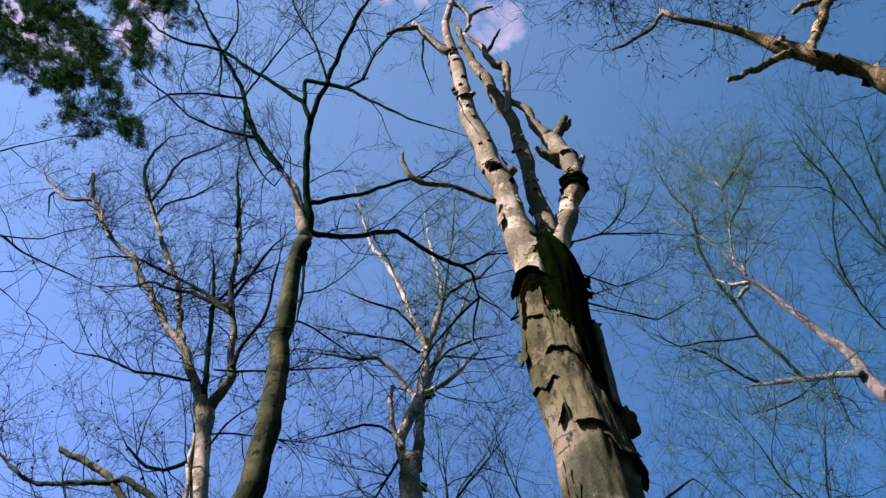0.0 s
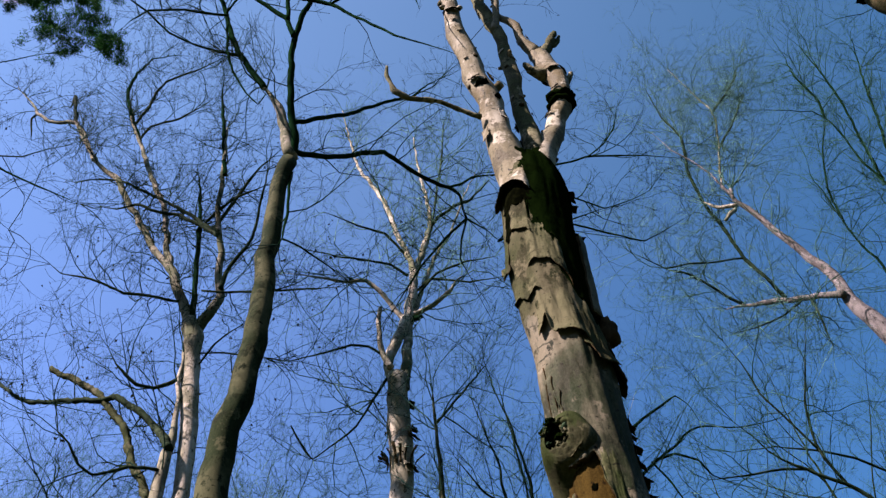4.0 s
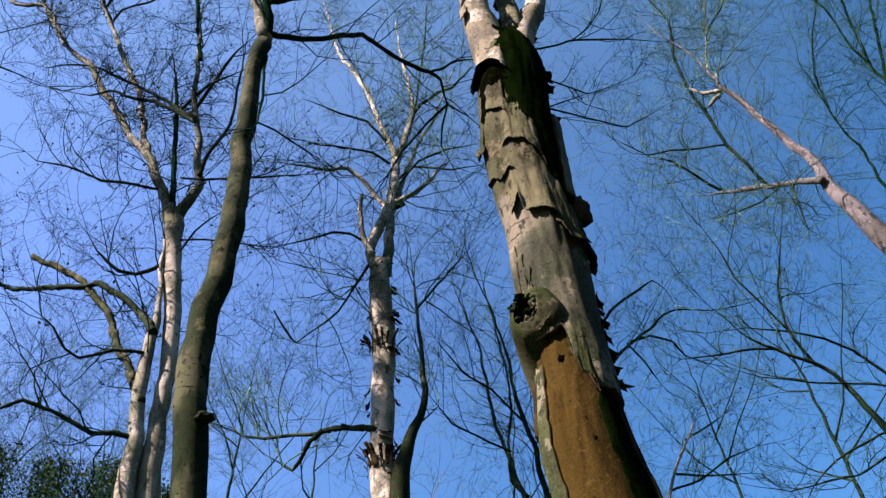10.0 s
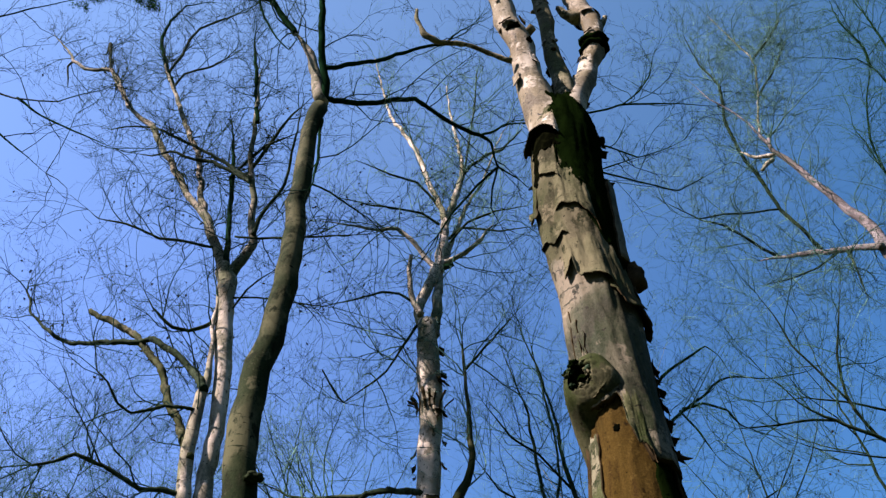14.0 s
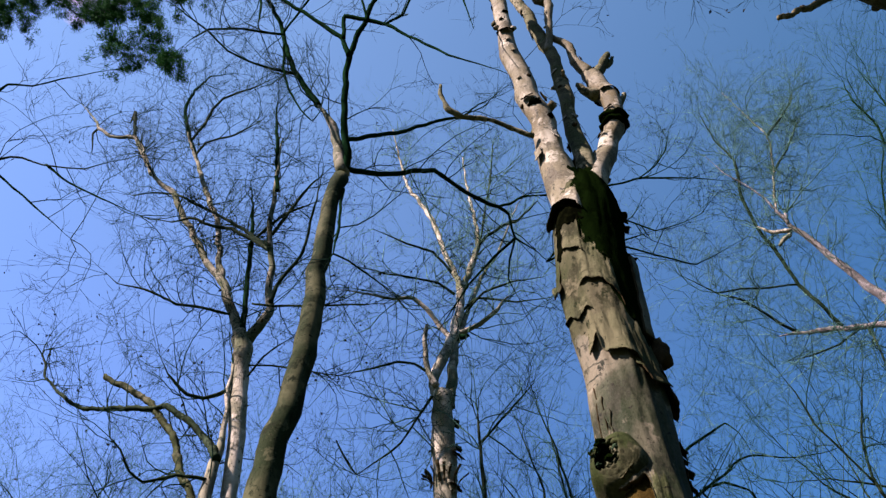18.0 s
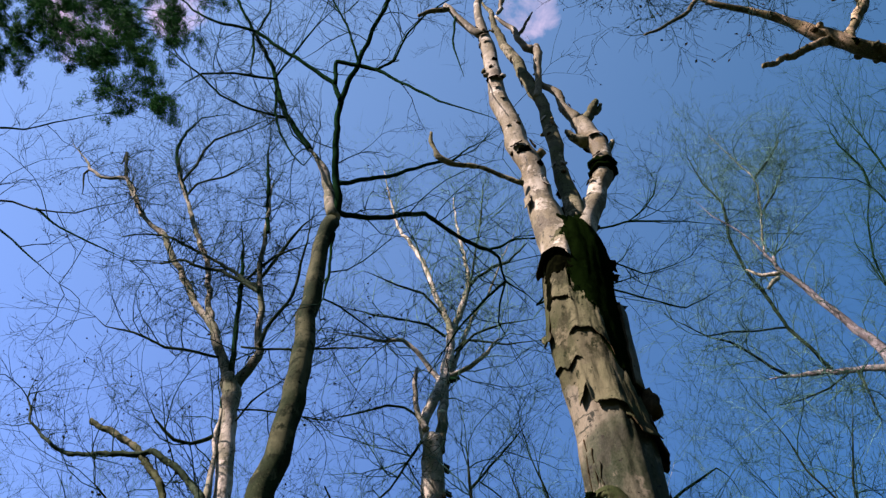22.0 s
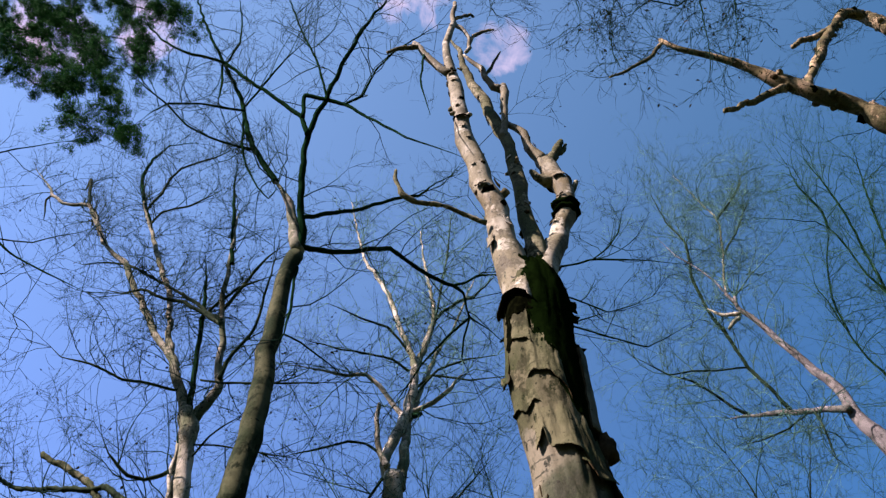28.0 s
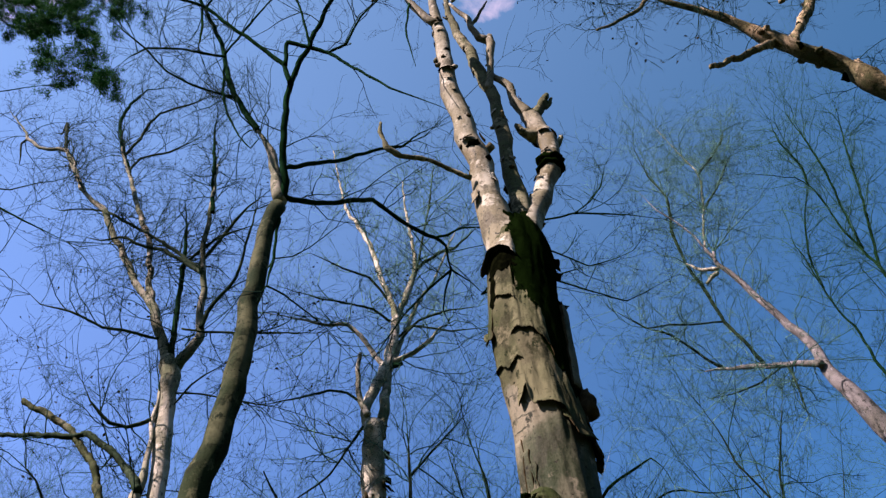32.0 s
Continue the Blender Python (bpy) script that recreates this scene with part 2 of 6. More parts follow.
def wood_build(tex, ramp, mix):
    c = mix(ramp(tex(3.0, 7.0, (1, 1, 0.3)), 0.40, 0.60), (0.01497, 0.009648, 0.001522), (0.03164, 0.02112, 0.003718))
    c = mix(ramp(tex(14.0, 6.0, (1, 1, 0.12), shift=3.0), 0.53, 0.64), c, (0.01239, 0.007293, 0.001316))
    c = mix(ramp(tex(40.0, 6.0, shift=7.0), 0.56, 0.66), c, (0.04579, 0.03216, 0.006778))
    c = mix(ramp(tex(26.0, 3.0, (1, 1, 0.6), shift=1.0), 0.62, 0.70), c, (0.004956, 0.003033, 0.0007436))
    c = mix(ramp(tex(4.0, 5.0, (1, 1, 0.5), shift=15.0), 0.56, 0.66), c, (0.01239, 0.01148, 0.002234))
    return mix(0.35, c, mix(ramp(tex(130.0, 5.0), 0.35, 0.65), (0.007108, 0.004363, 0.000677), (0.03957, 0.02667, 0.005057)))


WOOD = material("bare_rotting_wood", wood_build, 0.9, 1.0, 55)
# rotten wood, near black so that the shade of hollows is in its colour
ROT_SHADE = material("dark_rotten_wood_shade", lambda tex, ramp, mix: mix(ramp(tex(18.0, 6.0), 0.45, 0.62), (0.0008, 0.001, 0.0004), (0.0025, 0.003, 0.001)), 1.0, 1.0, 40, 0.0)
# unseen floor, coloured dark green to dim and tint the light it bounces
GROUND = material("leaf_litter", lambda tex, ramp, mix: mix(ramp(tex(9.0, 8.0), 0.35, 0.65), mix(ramp(tex(0.25, 4.0), 0.4, 0.6), (0.013, 0.0138, 0.00486), (0.00972, 0.0194, 0.00486)), (0.0162, 0.0235, 0.00648)), 0.95, 0.8, 12)


# ---------------------------------------------------------------- building
def mesh_object(name, verts, faces, mat, parent=None, label="", smooth=True, kind=""):
    me = bpy.data.meshes.new(name)
    verts, faces = np.asarray(verts, float).reshape(-1, 3), np.asarray(faces, np.int32)
    if parent is not None:
        top = parent if parent.parent is None else parent.parent
        verts = verts - np.array(top.location)
    if faces.ndim == 2:
        k = faces.shape[1]
        me.vertices.add(len(verts))
        me.vertices.foreach_set("co", verts.ravel())
        me.loops.add(faces.size)
        me.loops.foreach_set("vertex_index", faces.ravel())
        me.polygons.add(len(faces))
        me.polygons.foreach_set("loop_start", np.arange(0, faces.size, k, dtype=np.int32))
        me.update(calc_edges=True)
        me.validate()
    me.materials.append(mat)
    if smooth:
        me.polygons.foreach_set("use_smooth", np.ones(len(me.polygons), bool))
    ob = new(name, me)
    if parent is not None:
        ob.parent = parent
    if label or kind:
        tagged(ob, label, kind=kind)
    return ob


def thing(name, base, label, category="tree", group=""):
    ob = new(name)
    ob.location = base
    return tagged(ob, label, category, group)


def spline(points, step, kink=0.0):
    """A line through control points (x, y, z, r), in steps of about that length; kink: how sharply it bends at them."""
    p = np.asarray(points, float)
    e = np.vstack([2 * p[0] - p[1], p, 2 * p[-1] - p[-2]])
    out = []
    for i in range(1, len(e) - 2):
        a, b, c, d = e[i - 1], e[i], e[i + 1], e[i + 2]
        n = max(2, int(np.linalg.norm(c[:3] - b[:3]) / step))
        t = np.linspace(0, 1, n, endpoint=False)[:, None]
        curve = 0.5 * (2 * b + (c - a) * t + (2 * a - 5 * b + 4 * c - d) * t ** 2 + (3 * b - a - 3 * c + d) * t ** 3)
        out.append(curve * (1 - kink) + (b + (c - b) * t) * kink)
    out.append(p[-1:])
    q = np.vstack(out)
    q[:, 3] = np.maximum(q[:, 3], p[:, 3].min() * 0.8)
    return q


def frames_of(q):
    """Tangent and two normals along a line, without twist."""
    t = np.gradient(q[:, :3], axis=0)
    t /= np.linalg.norm(t, axis=1)[:, None] + 1e-12
    n = np.cross(t[0], (0.3, 1, 0.2))
    n /= np.linalg.norm(n)
    ns = []
    for k in t:
        n = n - k * np.dot(n, k)
        n /= np.linalg.norm(n) + 1e-12
        ns.append(n)
    ns = np.array(ns)
    return t, ns, np.cross(t, ns)


def tube(q, sides, rough=0.06, lump=7.0, seed=0.0):
    """Verts and quads of a closed round limb along q with lumps and small ridges."""
    t, n, b = frames_of(q)
    ang = np.linspace(0, 2 * np.pi, sides, endpoint=False)
    k = len(q)
    r = np.repeat(q[:, 3:4], sides, 1)
    if rough:
        for i in range(k):
            f = lump / max(0.03, q[i, 3]) * 0.05
            for j in range(sides):
                p = q[i, :3] * 1.0 + (n[i] * math.cos(ang[j]) + b[i] * math.sin(ang[j])) * q[i, 3]
                v = Vector((p[0] * f + seed, p[1] * f, p[2] * f * 0.6))
                r[i, j] *= 1 + rough * (noise.noise(v) + 0.5 * noise.noise(v * 2.7) + 0.35 * noise.noise(v * 6.1))
    v = q[:, None, :3] + r[..., None] * (n[:, None] * np.cos(ang)[None, :, None] + b[:, None] * np.sin(ang)[None, :, None])
    # rounded ends
    low = (q[0, :3] - t[0] * q[0, 3] * 0.3) + (v[0] - q[0, :3]) * 0.05
    high = (q[-1, :3] + t[-1] * q[-1, 3] * 0.3) + (v[-1] - q[-1, :3]) * 0.05
    v = np.concatenate([low[None], v, high[None]])
    k += 2
    i, j = np.meshgrid(np.arange(k - 1), np.arange(sides), indexing="ij")
    j2 = (j + 1) % sides
    faces = np.stack([i * sides + j, i * sides + j2, (i + 1) * sides + j2, (i + 1) * sides + j], -1).reshape(-1, 4)
    return v.reshape(-1, 3), faces


def wiggle(q, amount, seed):
    """Small natural bends between the control points."""
    for i in range(1, len(q)):
        v = Vector(q[i, :3]) * 3.4 + Vector((seed, seed * 2.1, 0))
        q[i, :3] += np.array(noise.noise_vector(v)) * amount
    return q


class Tree:
    """A tree: an Empty at its foot, its trunk and limbs as parts, and its twigs grown from them."""

    def __init__(self, name, base, label, category="tree", group=""):
        self.top = thing(name, base, label, category, group)
        self.lines = []
        self.parts = []
        self.count = 0

    def limb(self, name, points, mat, label="", sides=None, grow=1.0, rough=0.09, lump=7.0):
        r = points[0][3]
        self.count += 1
        q = spline(points, max(0.04, min(0.2, r * (0.7 if lump > 10 else 1.2))), 0.8 if r < 0.075 else 0.2)
        q = wiggle(q, min(0.035, r * 0.6), self.count * 3.7)
        if grow >= 1 and q[-1, 3] < 0.06 and lump <= 10:
            q[:, 3] *= np.interp(np.linspace(0, 1, len(q)), (0, 0.65, 1), (1, 1, 0.4))
        sides = sides or (24 if r > 0.1 else 14 if r > 0.05 else 8 if r > 0.025 else 6)
        if r < 0.06 and lump <= 10:
            rough, lump = max(rough, 0.2), 12.0
        v, f = tube(q, sides, rough, lump, self.count * 1.9)
        ob = mesh_object(name, v, f, mat, self.top, label)
        self.lines.append((q, grow))
        self.parts.append(ob)
        return ob

    def twigs(self, per_metre, length, radius, mat, seed, levels=3, kids=(5, 3), low=0.0, up=0.35, spread=0.9, skip_thick=0.07, leaves=0, label="bare fine twigs"):
        rng = np.random.default_rng(seed)
        starts = []
        for q, grow in self.lines:
            if grow <= 0:
                continue
            seg = np.linalg.norm(np.diff(q[:, :3], axis=0), axis=1)
            s = np.r_[0, np.cumsum(seg)]
            n = rng.poisson(per_metre * grow * s[-1])
            t, nn, bb = frames_of(q)
            if grow >= 1 and q[-1, 3] < 0.03 and q[-1, 2] > low:
                for k in range(3):
                    d = t[-1] + rng.normal(0, 0.38, 3) + np.array((0, 0, up * 0.4))
                    starts.append((q[-1, :3], d / np.linalg.norm(d), length * rng.uniform(0.9, 1.4), max(0.75 * q[-1, 3], 0.005)))
            for u in rng.uniform(0.05, 1, n):
                i = min(len(q) - 1, int(np.searchsorted(s, u * s[-1])))
                if q[i, 3] > skip_thick or q[i, 2] < low:
                    continue
                a = rng.uniform(0, 6.283)
                side = nn[i] * math.cos(a) + bb[i] * math.sin(a)
                d = t[i] * rng.uniform(0.3, 1.1) + side * spread * rng.uniform(0.5, 1.2) + np.array((0, 0, up))
                starts.append((q[i, :3], d / np.linalg.norm(d), length * rng.uniform(0.45, 1.25), min(radius, q[i, 3] * 0.7)))
        lines, ends = grow_twigs(starts, rng, levels, kids, up)
        v, f = thin_tubes(lines)
        mesh_object("crown", v, f, mat, self.top, label, kind="stuff")
        if leaves:
            pick = ends[rng.permutation(len(ends))[:leaves]]
            v, f = leaf_cards(pick, rng, 0.044)
            mesh_object("foliage", v, f, LEAF, self.top, "withered brown leaves and seed clusters", kind="stuff")
        return ends


def grow_twigs(starts, rng, levels, kids, up):
    """Twigs with kinks that bear shorter, thinner twigs. Returns lines of (n, nseg, 4) and their tips."""
    out, ends = [], []
    p = np.array([s[0] for s in starts])
    d = np.array([s[1] for s in starts])
    ln = np.array([s[2] for s in starts])
    r = np.array([s[3] for s in starts])
    for level in range(levels):
        n = len(p)
        if n == 0:
            break
        nseg = (7, 5, 4, 3)[level]
        line = np.zeros((n, nseg, 4))
        line[:, 0, :3], line[:, 0, 3] = p, r
        way = d.copy()
        ways = [way]
        bend = rng.normal(0, 0.16, (n, 3))
        for k in range(1, nseg):
            way = way + bend + rng.normal(0, 0.24, (n, 3)) + np.array((0, 0, up * 0.22))
            way /= np.linalg.norm(way, axis=1)[:, None]
            ways.append(way)
            line[:, k, :3] = line[:, k - 1, :3] + way * (ln / (nseg - 1))[:, None]
            line[:, k, 3] = r * (1 - 0.7 * k / (nseg - 1))
        out.append(line)
        ends.append(line[:, -1, :3])
        if level == levels - 1:
            break
        m = kids[min(level, len(kids) - 1)]
        cp, cd, cl, cr = [], [], [], []
        for c in range(m):
            u = rng.uniform(0.15, 1.0, n) * (nseg - 1)
            i = np.minimum(u.astype(int), nseg - 2)
            w = (u - i)[:, None]
            rows = np.arange(n)
            a, b = line[rows, i], line[rows, i + 1]
            pt = a * (1 - w) + b * w
            wy = np.array(ways)[i + 1, rows]
            side = rng.normal(0, 1, (n, 3))
            side -= wy * (side * wy).sum(1)[:, None]
            side /= np.linalg.norm(side, axis=1)[:, None] + 1e-9
            dd = wy * rng.uniform(0.5, 1.0, (n, 1)) + side * rng.uniform(0.4, 1.0, (n, 1)) + np.array((0, 0, up * 0.5))
            dd /= np.linalg.norm(dd, axis=1)[:, None]
            cp.append(pt[:, :3]), cd.append(dd), cl.append(ln * rng.uniform(0.3, 0.7, n)), cr.append(pt[:, 3] * 0.7)
        p, d, ln, r = np.vstack(cp), np.vstack(cd), np.concatenate(cl), np.concatenate(cr)
        r = np.maximum(r, 0.0024)
    return out, np.vstack(ends)


def thin_tubes(lines, sides=3):
    """Verts and quads of many three-sided twigs at once."""
    vs, fs, at = [], [], 0
    for line in lines:
        n, k, _ = line.shape
        t = np.gradient(line[:, :, :3], axis=1)
        t /= np.linalg.norm(t, axis=2)[..., None] + 1e-9
        ref = np.where(np.abs(t[..., 2:3]) > 0.9, np.array((1.0, 0, 0)), np.array((0, 0, 1.0)))
        a = np.cross(t, ref)
        a /= np.linalg.norm(a, axis=2)[..., None] + 1e-9
        b = np.cross(t, a)
        ang = np.arange(sides) * 2 * np.pi / sides
        v = line[:, :, None, :3] + line[:, :, None, 3:] * (a[:, :, None] * np.cos(ang)[:, None] + b[:, :, None] * np.sin(ang)[:, None])
        vs.append(v.reshape(-1, 3))
        g, i, j = np.meshgrid(np.arange(n), np.arange(k - 1), np.arange(sides), indexing="ij")
        o = at + g * k * sides
        j2 = (j + 1) % sides
        fs.append(np.stack([o + i * sides + j, o + i * sides + j2, o + (i + 1) * sides + j2, o + (i + 1) * sides + j], -1).reshape(-1, 4))
        at += n * k * sides
    return np.vstack(vs), np.vstack(fs)


def leaf_cards(points, rng, size):
    """Small folded leaves, each of two bent halves."""
    n = len(points)
    a, b = rng.normal(0, 1, (n, 3)), rng.normal(0, 1, (n, 3))
    a /= np.linalg.norm(a, axis=1)[:, None]
    b -= a * (a * b).sum(1)[:, None]
    b /= np.linalg.norm(b, axis=1)[:, None]
    c = np.cross(a, b)
    s = (size * rng.uniform(0.5, 1.2, n))[:, None]
    v = np.stack([points, points + a * s * 0.5 + b * s * 0.32 + c * s * 0.12, points + a * s, points + a * s * 0.5 - b * s * 0.32 + c * s * 0.12, points + a * s * 0.5 - c * s * 0.05], 1)
    o = np.arange(n)[:, None] * 5
    f = np.vstack([o + np.array((0, 4, 1, 1)), o + np.array((4, 2, 1, 1)), o + np.array((0, 3, 4, 4)), o + np.array((3, 2, 4, 4))])
    return v.reshape(-1, 3), f[:, :3]

# ---------------------------------------------------------------- trees
MAIN = Tree("peeling_tree", (0.98, 3.33, 0), "dying tree with pale peeling bark and bare orange wood")
MAIN_AXIS = [(0.980, 3.330, -0.050, 0.4090), (0.956, 3.338, 1.081, 0.3054), (0.920, 3.350, 2.701, 0.2727), (0.880, 3.350, 2.967, 0.2556), (0.853, 3.350, 3.260, 0.2292), (0.817, 3.350, 3.486, 0.2199), (0.810, 3.350, 3.790, 0.1964), (0.805, 3.350, 3.955, 0.1916), (0.797, 3.350, 4.131, 0.1837), (0.784, 3.350, 4.357, 0.1907), (0.776, 3.350, 4.517, 0.1927), (0.766, 3.350, 4.818, 0.1943), (0.737, 3.350, 5.100, 0.1977), (0.713, 3.350, 5.461, 0.2148), (0.699, 3.350, 5.742, 0.2231), (0.696, 3.350, 6.047, 0.2176), (0.707, 3.350, 6.377, 0.2230), (0.715, 3.370, 6.720, 0.1850), (0.720, 3.390, 6.950, 0.1200), (0.720, 3.400, 7.150, 0.0400)]
MAIN.limb("limb", [(0.706, 3.400, 6.196, 0.1791), (0.676, 3.380, 6.467, 0.1783), (0.637, 3.363, 6.726, 0.1686), (0.577, 3.346, 6.968, 0.1367), (0.523, 3.329, 7.268, 0.1162), (0.484, 3.311, 7.598, 0.1053), (0.437, 3.294, 7.959, 0.1076), (0.374, 3.279, 8.269, 0.1042), (0.312, 3.265, 8.595, 0.0954), (0.217, 3.248, 9.017, 0.0945), (0.172, 3.233, 9.465, 0.0824), (0.140, 3.218, 9.964, 0.0779), (0.099, 3.203, 10.518, 0.0820), (0.037, 3.194, 10.857, 0.0626), (-0.019, 3.181, 11.418, 0.0492), (-0.014, 3.170, 11.942, 0.0480), (0.058, 3.155, 12.772, 0.0366), (0.073, 3.140, 13.719, 0.0274)], BARK_LIMB, grow=0, rough=0.2)
MAIN.limb("limb", [(0.785, 3.355, 6.339, 0.0957), (0.805, 3.377, 6.649, 0.0973), (0.807, 3.396, 6.943, 0.0896), (0.797, 3.421, 7.355, 0.0821), (0.773, 3.444, 7.759, 0.0732), (0.744, 3.467, 8.202, 0.0667), (0.741, 3.486, 8.630, 0.0739), (0.698, 3.511, 9.209, 0.0672), (0.652, 3.533, 9.813, 0.0640), (0.549, 3.555, 10.382, 0.0673), (0.436, 3.578, 11.090, 0.0620), (0.325, 3.593, 11.541, 0.0576), (0.227, 3.613, 12.281, 0.0468), (0.150, 3.630, 13.035, 0.0305), (0.042, 3.62, 13.436, 0.0160)], BARK_DUSKY, grow=0, rough=0.2)
MAIN.limb("limb", [(0.739, 3.357, 6.272, 0.1128), (0.773, 3.384, 6.548, 0.1177), (0.801, 3.402, 6.760, 0.1052), (0.852, 3.432, 7.122, 0.0980), (0.927, 3.455, 7.423, 0.0931), (1.023, 3.477, 7.695, 0.0850), (1.094, 3.496, 7.978, 0.0857), (1.142, 3.511, 8.215, 0.0955), (1.162, 3.527, 8.488, 0.0960), (1.140, 3.546, 8.774, 0.0965), (1.091, 3.563, 9.051, 0.0968), (1.044, 3.579, 9.282, 0.0882), (1.016, 3.587, 9.432, 0.0700)], BARK_LIMB, grow=0, rough=0.2)
MAIN.limb("limb", [(1.035, 3.575, 9.327, 0.0720), (0.958, 3.554, 9.491, 0.0590), (0.899, 3.532, 9.693, 0.0515), (0.844, 3.511, 9.907, 0.0467), (0.763, 3.494, 10.039, 0.0384), (0.677, 3.52, 10.196, 0.0380)], BARK_LIMB, grow=0, rough=0.2)
MAIN.limb("spur", [(1.070, 3.587, 9.304, 0.0608), (1.163, 3.598, 9.539, 0.0566), (1.232, 3.607, 9.747, 0.0463), (1.281, 3.613, 9.912, 0.0294)], BARK_DUSKY, grow=0, rough=0.42, lump=18)
MAIN.limb("spur", [(1.194, 3.607, 9.604, 0.0343), (1.289, 3.618, 9.750, 0.0289), (1.331, 3.625, 9.900, 0.0176)], BARK_DUSKY, grow=0, rough=0.42, lump=18)
MAIN.limb("spur", [(1.126, 3.575, 8.879, 0.0688), (1.012, 3.561, 8.863, 0.0580), (0.932, 3.548, 8.929, 0.0398), (0.883, 3.538, 9.040, 0.0215)], BARK_DUSKY, grow=0, rough=0.42, lump=18)
MAIN.limb("spur", [(1.176, 3.562, 8.577, 0.0461), (1.256, 3.562, 8.712, 0.0312), (1.302, 3.562, 8.871, 0.0238), (1.314, 3.562, 8.922, 0.0133)], BARK_DUSKY, grow=0, rough=0.42, lump=18)
MAIN.limb("branch", [(0.619, 3.487, 9.737, 0.0430), (0.657, 3.479, 10.182, 0.0419), (0.674, 3.472, 10.584, 0.0434), (0.690, 3.466, 10.982, 0.0546), (0.686, 3.462, 11.199, 0.0458)], BARK_LIMB, grow=0, rough=0.2)
MAIN.limb("branch", [(0.683, 3.475, 11.118, 0.0520), (0.562, 3.468, 11.197, 0.0425), (0.499, 3.461, 11.466, 0.0402), (0.422, 3.452, 11.847, 0.0344), (0.277, 3.442, 12.086, 0.0246), (0.203, 3.438, 12.220, 0.0178)], BARK_LIMB, grow=0, rough=0.2)
MAIN.limb("branch", [(0.487, 3.450, 11.536, 0.0235), (0.583, 3.444, 11.913, 0.0208), (0.652, 3.440, 12.223, 0.0177), (0.705, 3.438, 12.408, 0.0108)], BARK_ROUGH, grow=0, rough=0.42, lump=18)
MAIN.limb("branch", [(0.077, 3.190, 10.757, 0.0527), (-0.057, 3.161, 10.848, 0.0468), (-0.205, 3.123, 11.115, 0.0446), (-0.331, 3.090, 11.378, 0.0391), (-0.421, 3.070, 11.520, 0.0296)], BARK_LIMB, grow=0, rough=0.2)
MAIN.limb("branch", [(-0.333, 3.090, 11.420, 0.0327), (-0.465, 3.076, 11.314, 0.0291), (-0.597, 3.062, 11.252, 0.0289), (-0.701, 3.050, 11.094, 0.0190)], BARK_ROUGH, grow=0, rough=0.42, lump=18)
MAIN.limb("branch", [(-0.278, 3.110, 11.274, 0.0155), (-0.282, 3.076, 10.673, 0.0128), (-0.279, 3.043, 10.125, 0.0104), (-0.214, 3.002, 9.532, 0.0065), (-0.140, 2.960, 8.994, 0.0031)], BARK_BRANCH, grow=0, rough=0.42, lump=18)
MAIN.limb("branch", [(0.059, 3.170, 12.745, 0.0329), (0.175, 3.191, 12.575, 0.0289), (0.266, 3.213, 12.311, 0.0248), (0.279, 3.237, 11.917, 0.0275), (0.221, 3.250, 11.769, 0.0237)], BARK_LIMB, grow=0, rough=0.2)
MAIN.limb("branch", [(0.266, 3.250, 12.048, 0.0278), (0.332, 3.281, 12.541, 0.0253), (0.472, 3.315, 12.900, 0.0223), (0.638, 3.350, 13.122, 0.0151)], BARK_ROUGH, grow=0, rough=0.42, lump=18)
MAIN.limb("branch", [(0.080, 3.170, 12.962, 0.0260), (0.192, 3.202, 13.202, 0.0227), (0.316, 3.236, 13.456, 0.0232), (0.357, 3.250, 13.398, 0.0154)], BARK_ROUGH, grow=0, rough=0.42, lump=18)
MAIN.limb("dead_branch", [(0.372, 3.240, 7.446, 0.0241), (0.232, 3.211, 7.513, 0.0220), (0.044, 3.173, 7.580, 0.0199), (-0.074, 3.151, 7.586, 0.0221), (-0.212, 3.124, 7.543, 0.0263), (-0.322, 3.102, 7.599, 0.0287), (-0.358, 3.088, 7.719, 0.0179), (-0.394, 3.075, 7.825, 0.0204), (-0.395, 3.060, 7.977, 0.0138)], BARK_DUSKY, "dead broken branch", grow=0, rough=0.34, lump=12)
DARK = Tree("leaning_tree", (-1.10, 4.70, 0), "tall leafless tree with dark grey-green leaning trunk")
DARK.limb("trunk", [(-1.100, 4.700, -0.050, 0.1856), (-1.146, 4.700, 1.252, 0.1386), (-1.214, 4.700, 3.130, 0.1238), (-1.294, 4.714, 3.595, 0.1146), (-1.351, 4.725, 4.013, 0.1088), (-1.408, 4.732, 4.336, 0.1121), (-1.472, 4.739, 4.681, 0.1083), (-1.521, 4.746, 5.010, 0.1098), (-1.525, 4.751, 5.263, 0.1068), (-1.509, 4.755, 5.531, 0.1036), (-1.481, 4.760, 5.817, 0.1026), (-1.479, 4.765, 6.123, 0.0991), (-1.478, 4.770, 6.450, 0.1002), (-1.489, 4.774, 6.802, 0.0964), (-1.520, 4.779, 7.180, 0.0947), (-1.556, 4.784, 7.587, 0.0931), (-1.590, 4.788, 8.028, 0.0912), (-1.615, 4.793, 8.507, 0.0862), (-1.625, 4.798, 9.028, 0.0870), (-1.615, 4.800, 9.306, 0.0922)], BARK_OLIVE)
DARK.limb("limb", [(-1.577, 4.800, 9.369, 0.0776), (-1.691, 4.787, 9.770, 0.0650), (-1.793, 4.774, 10.206, 0.0579), (-1.928, 4.763, 10.575, 0.0464), (-2.139, 4.750, 10.944, 0.0410)], BARK_STEM)
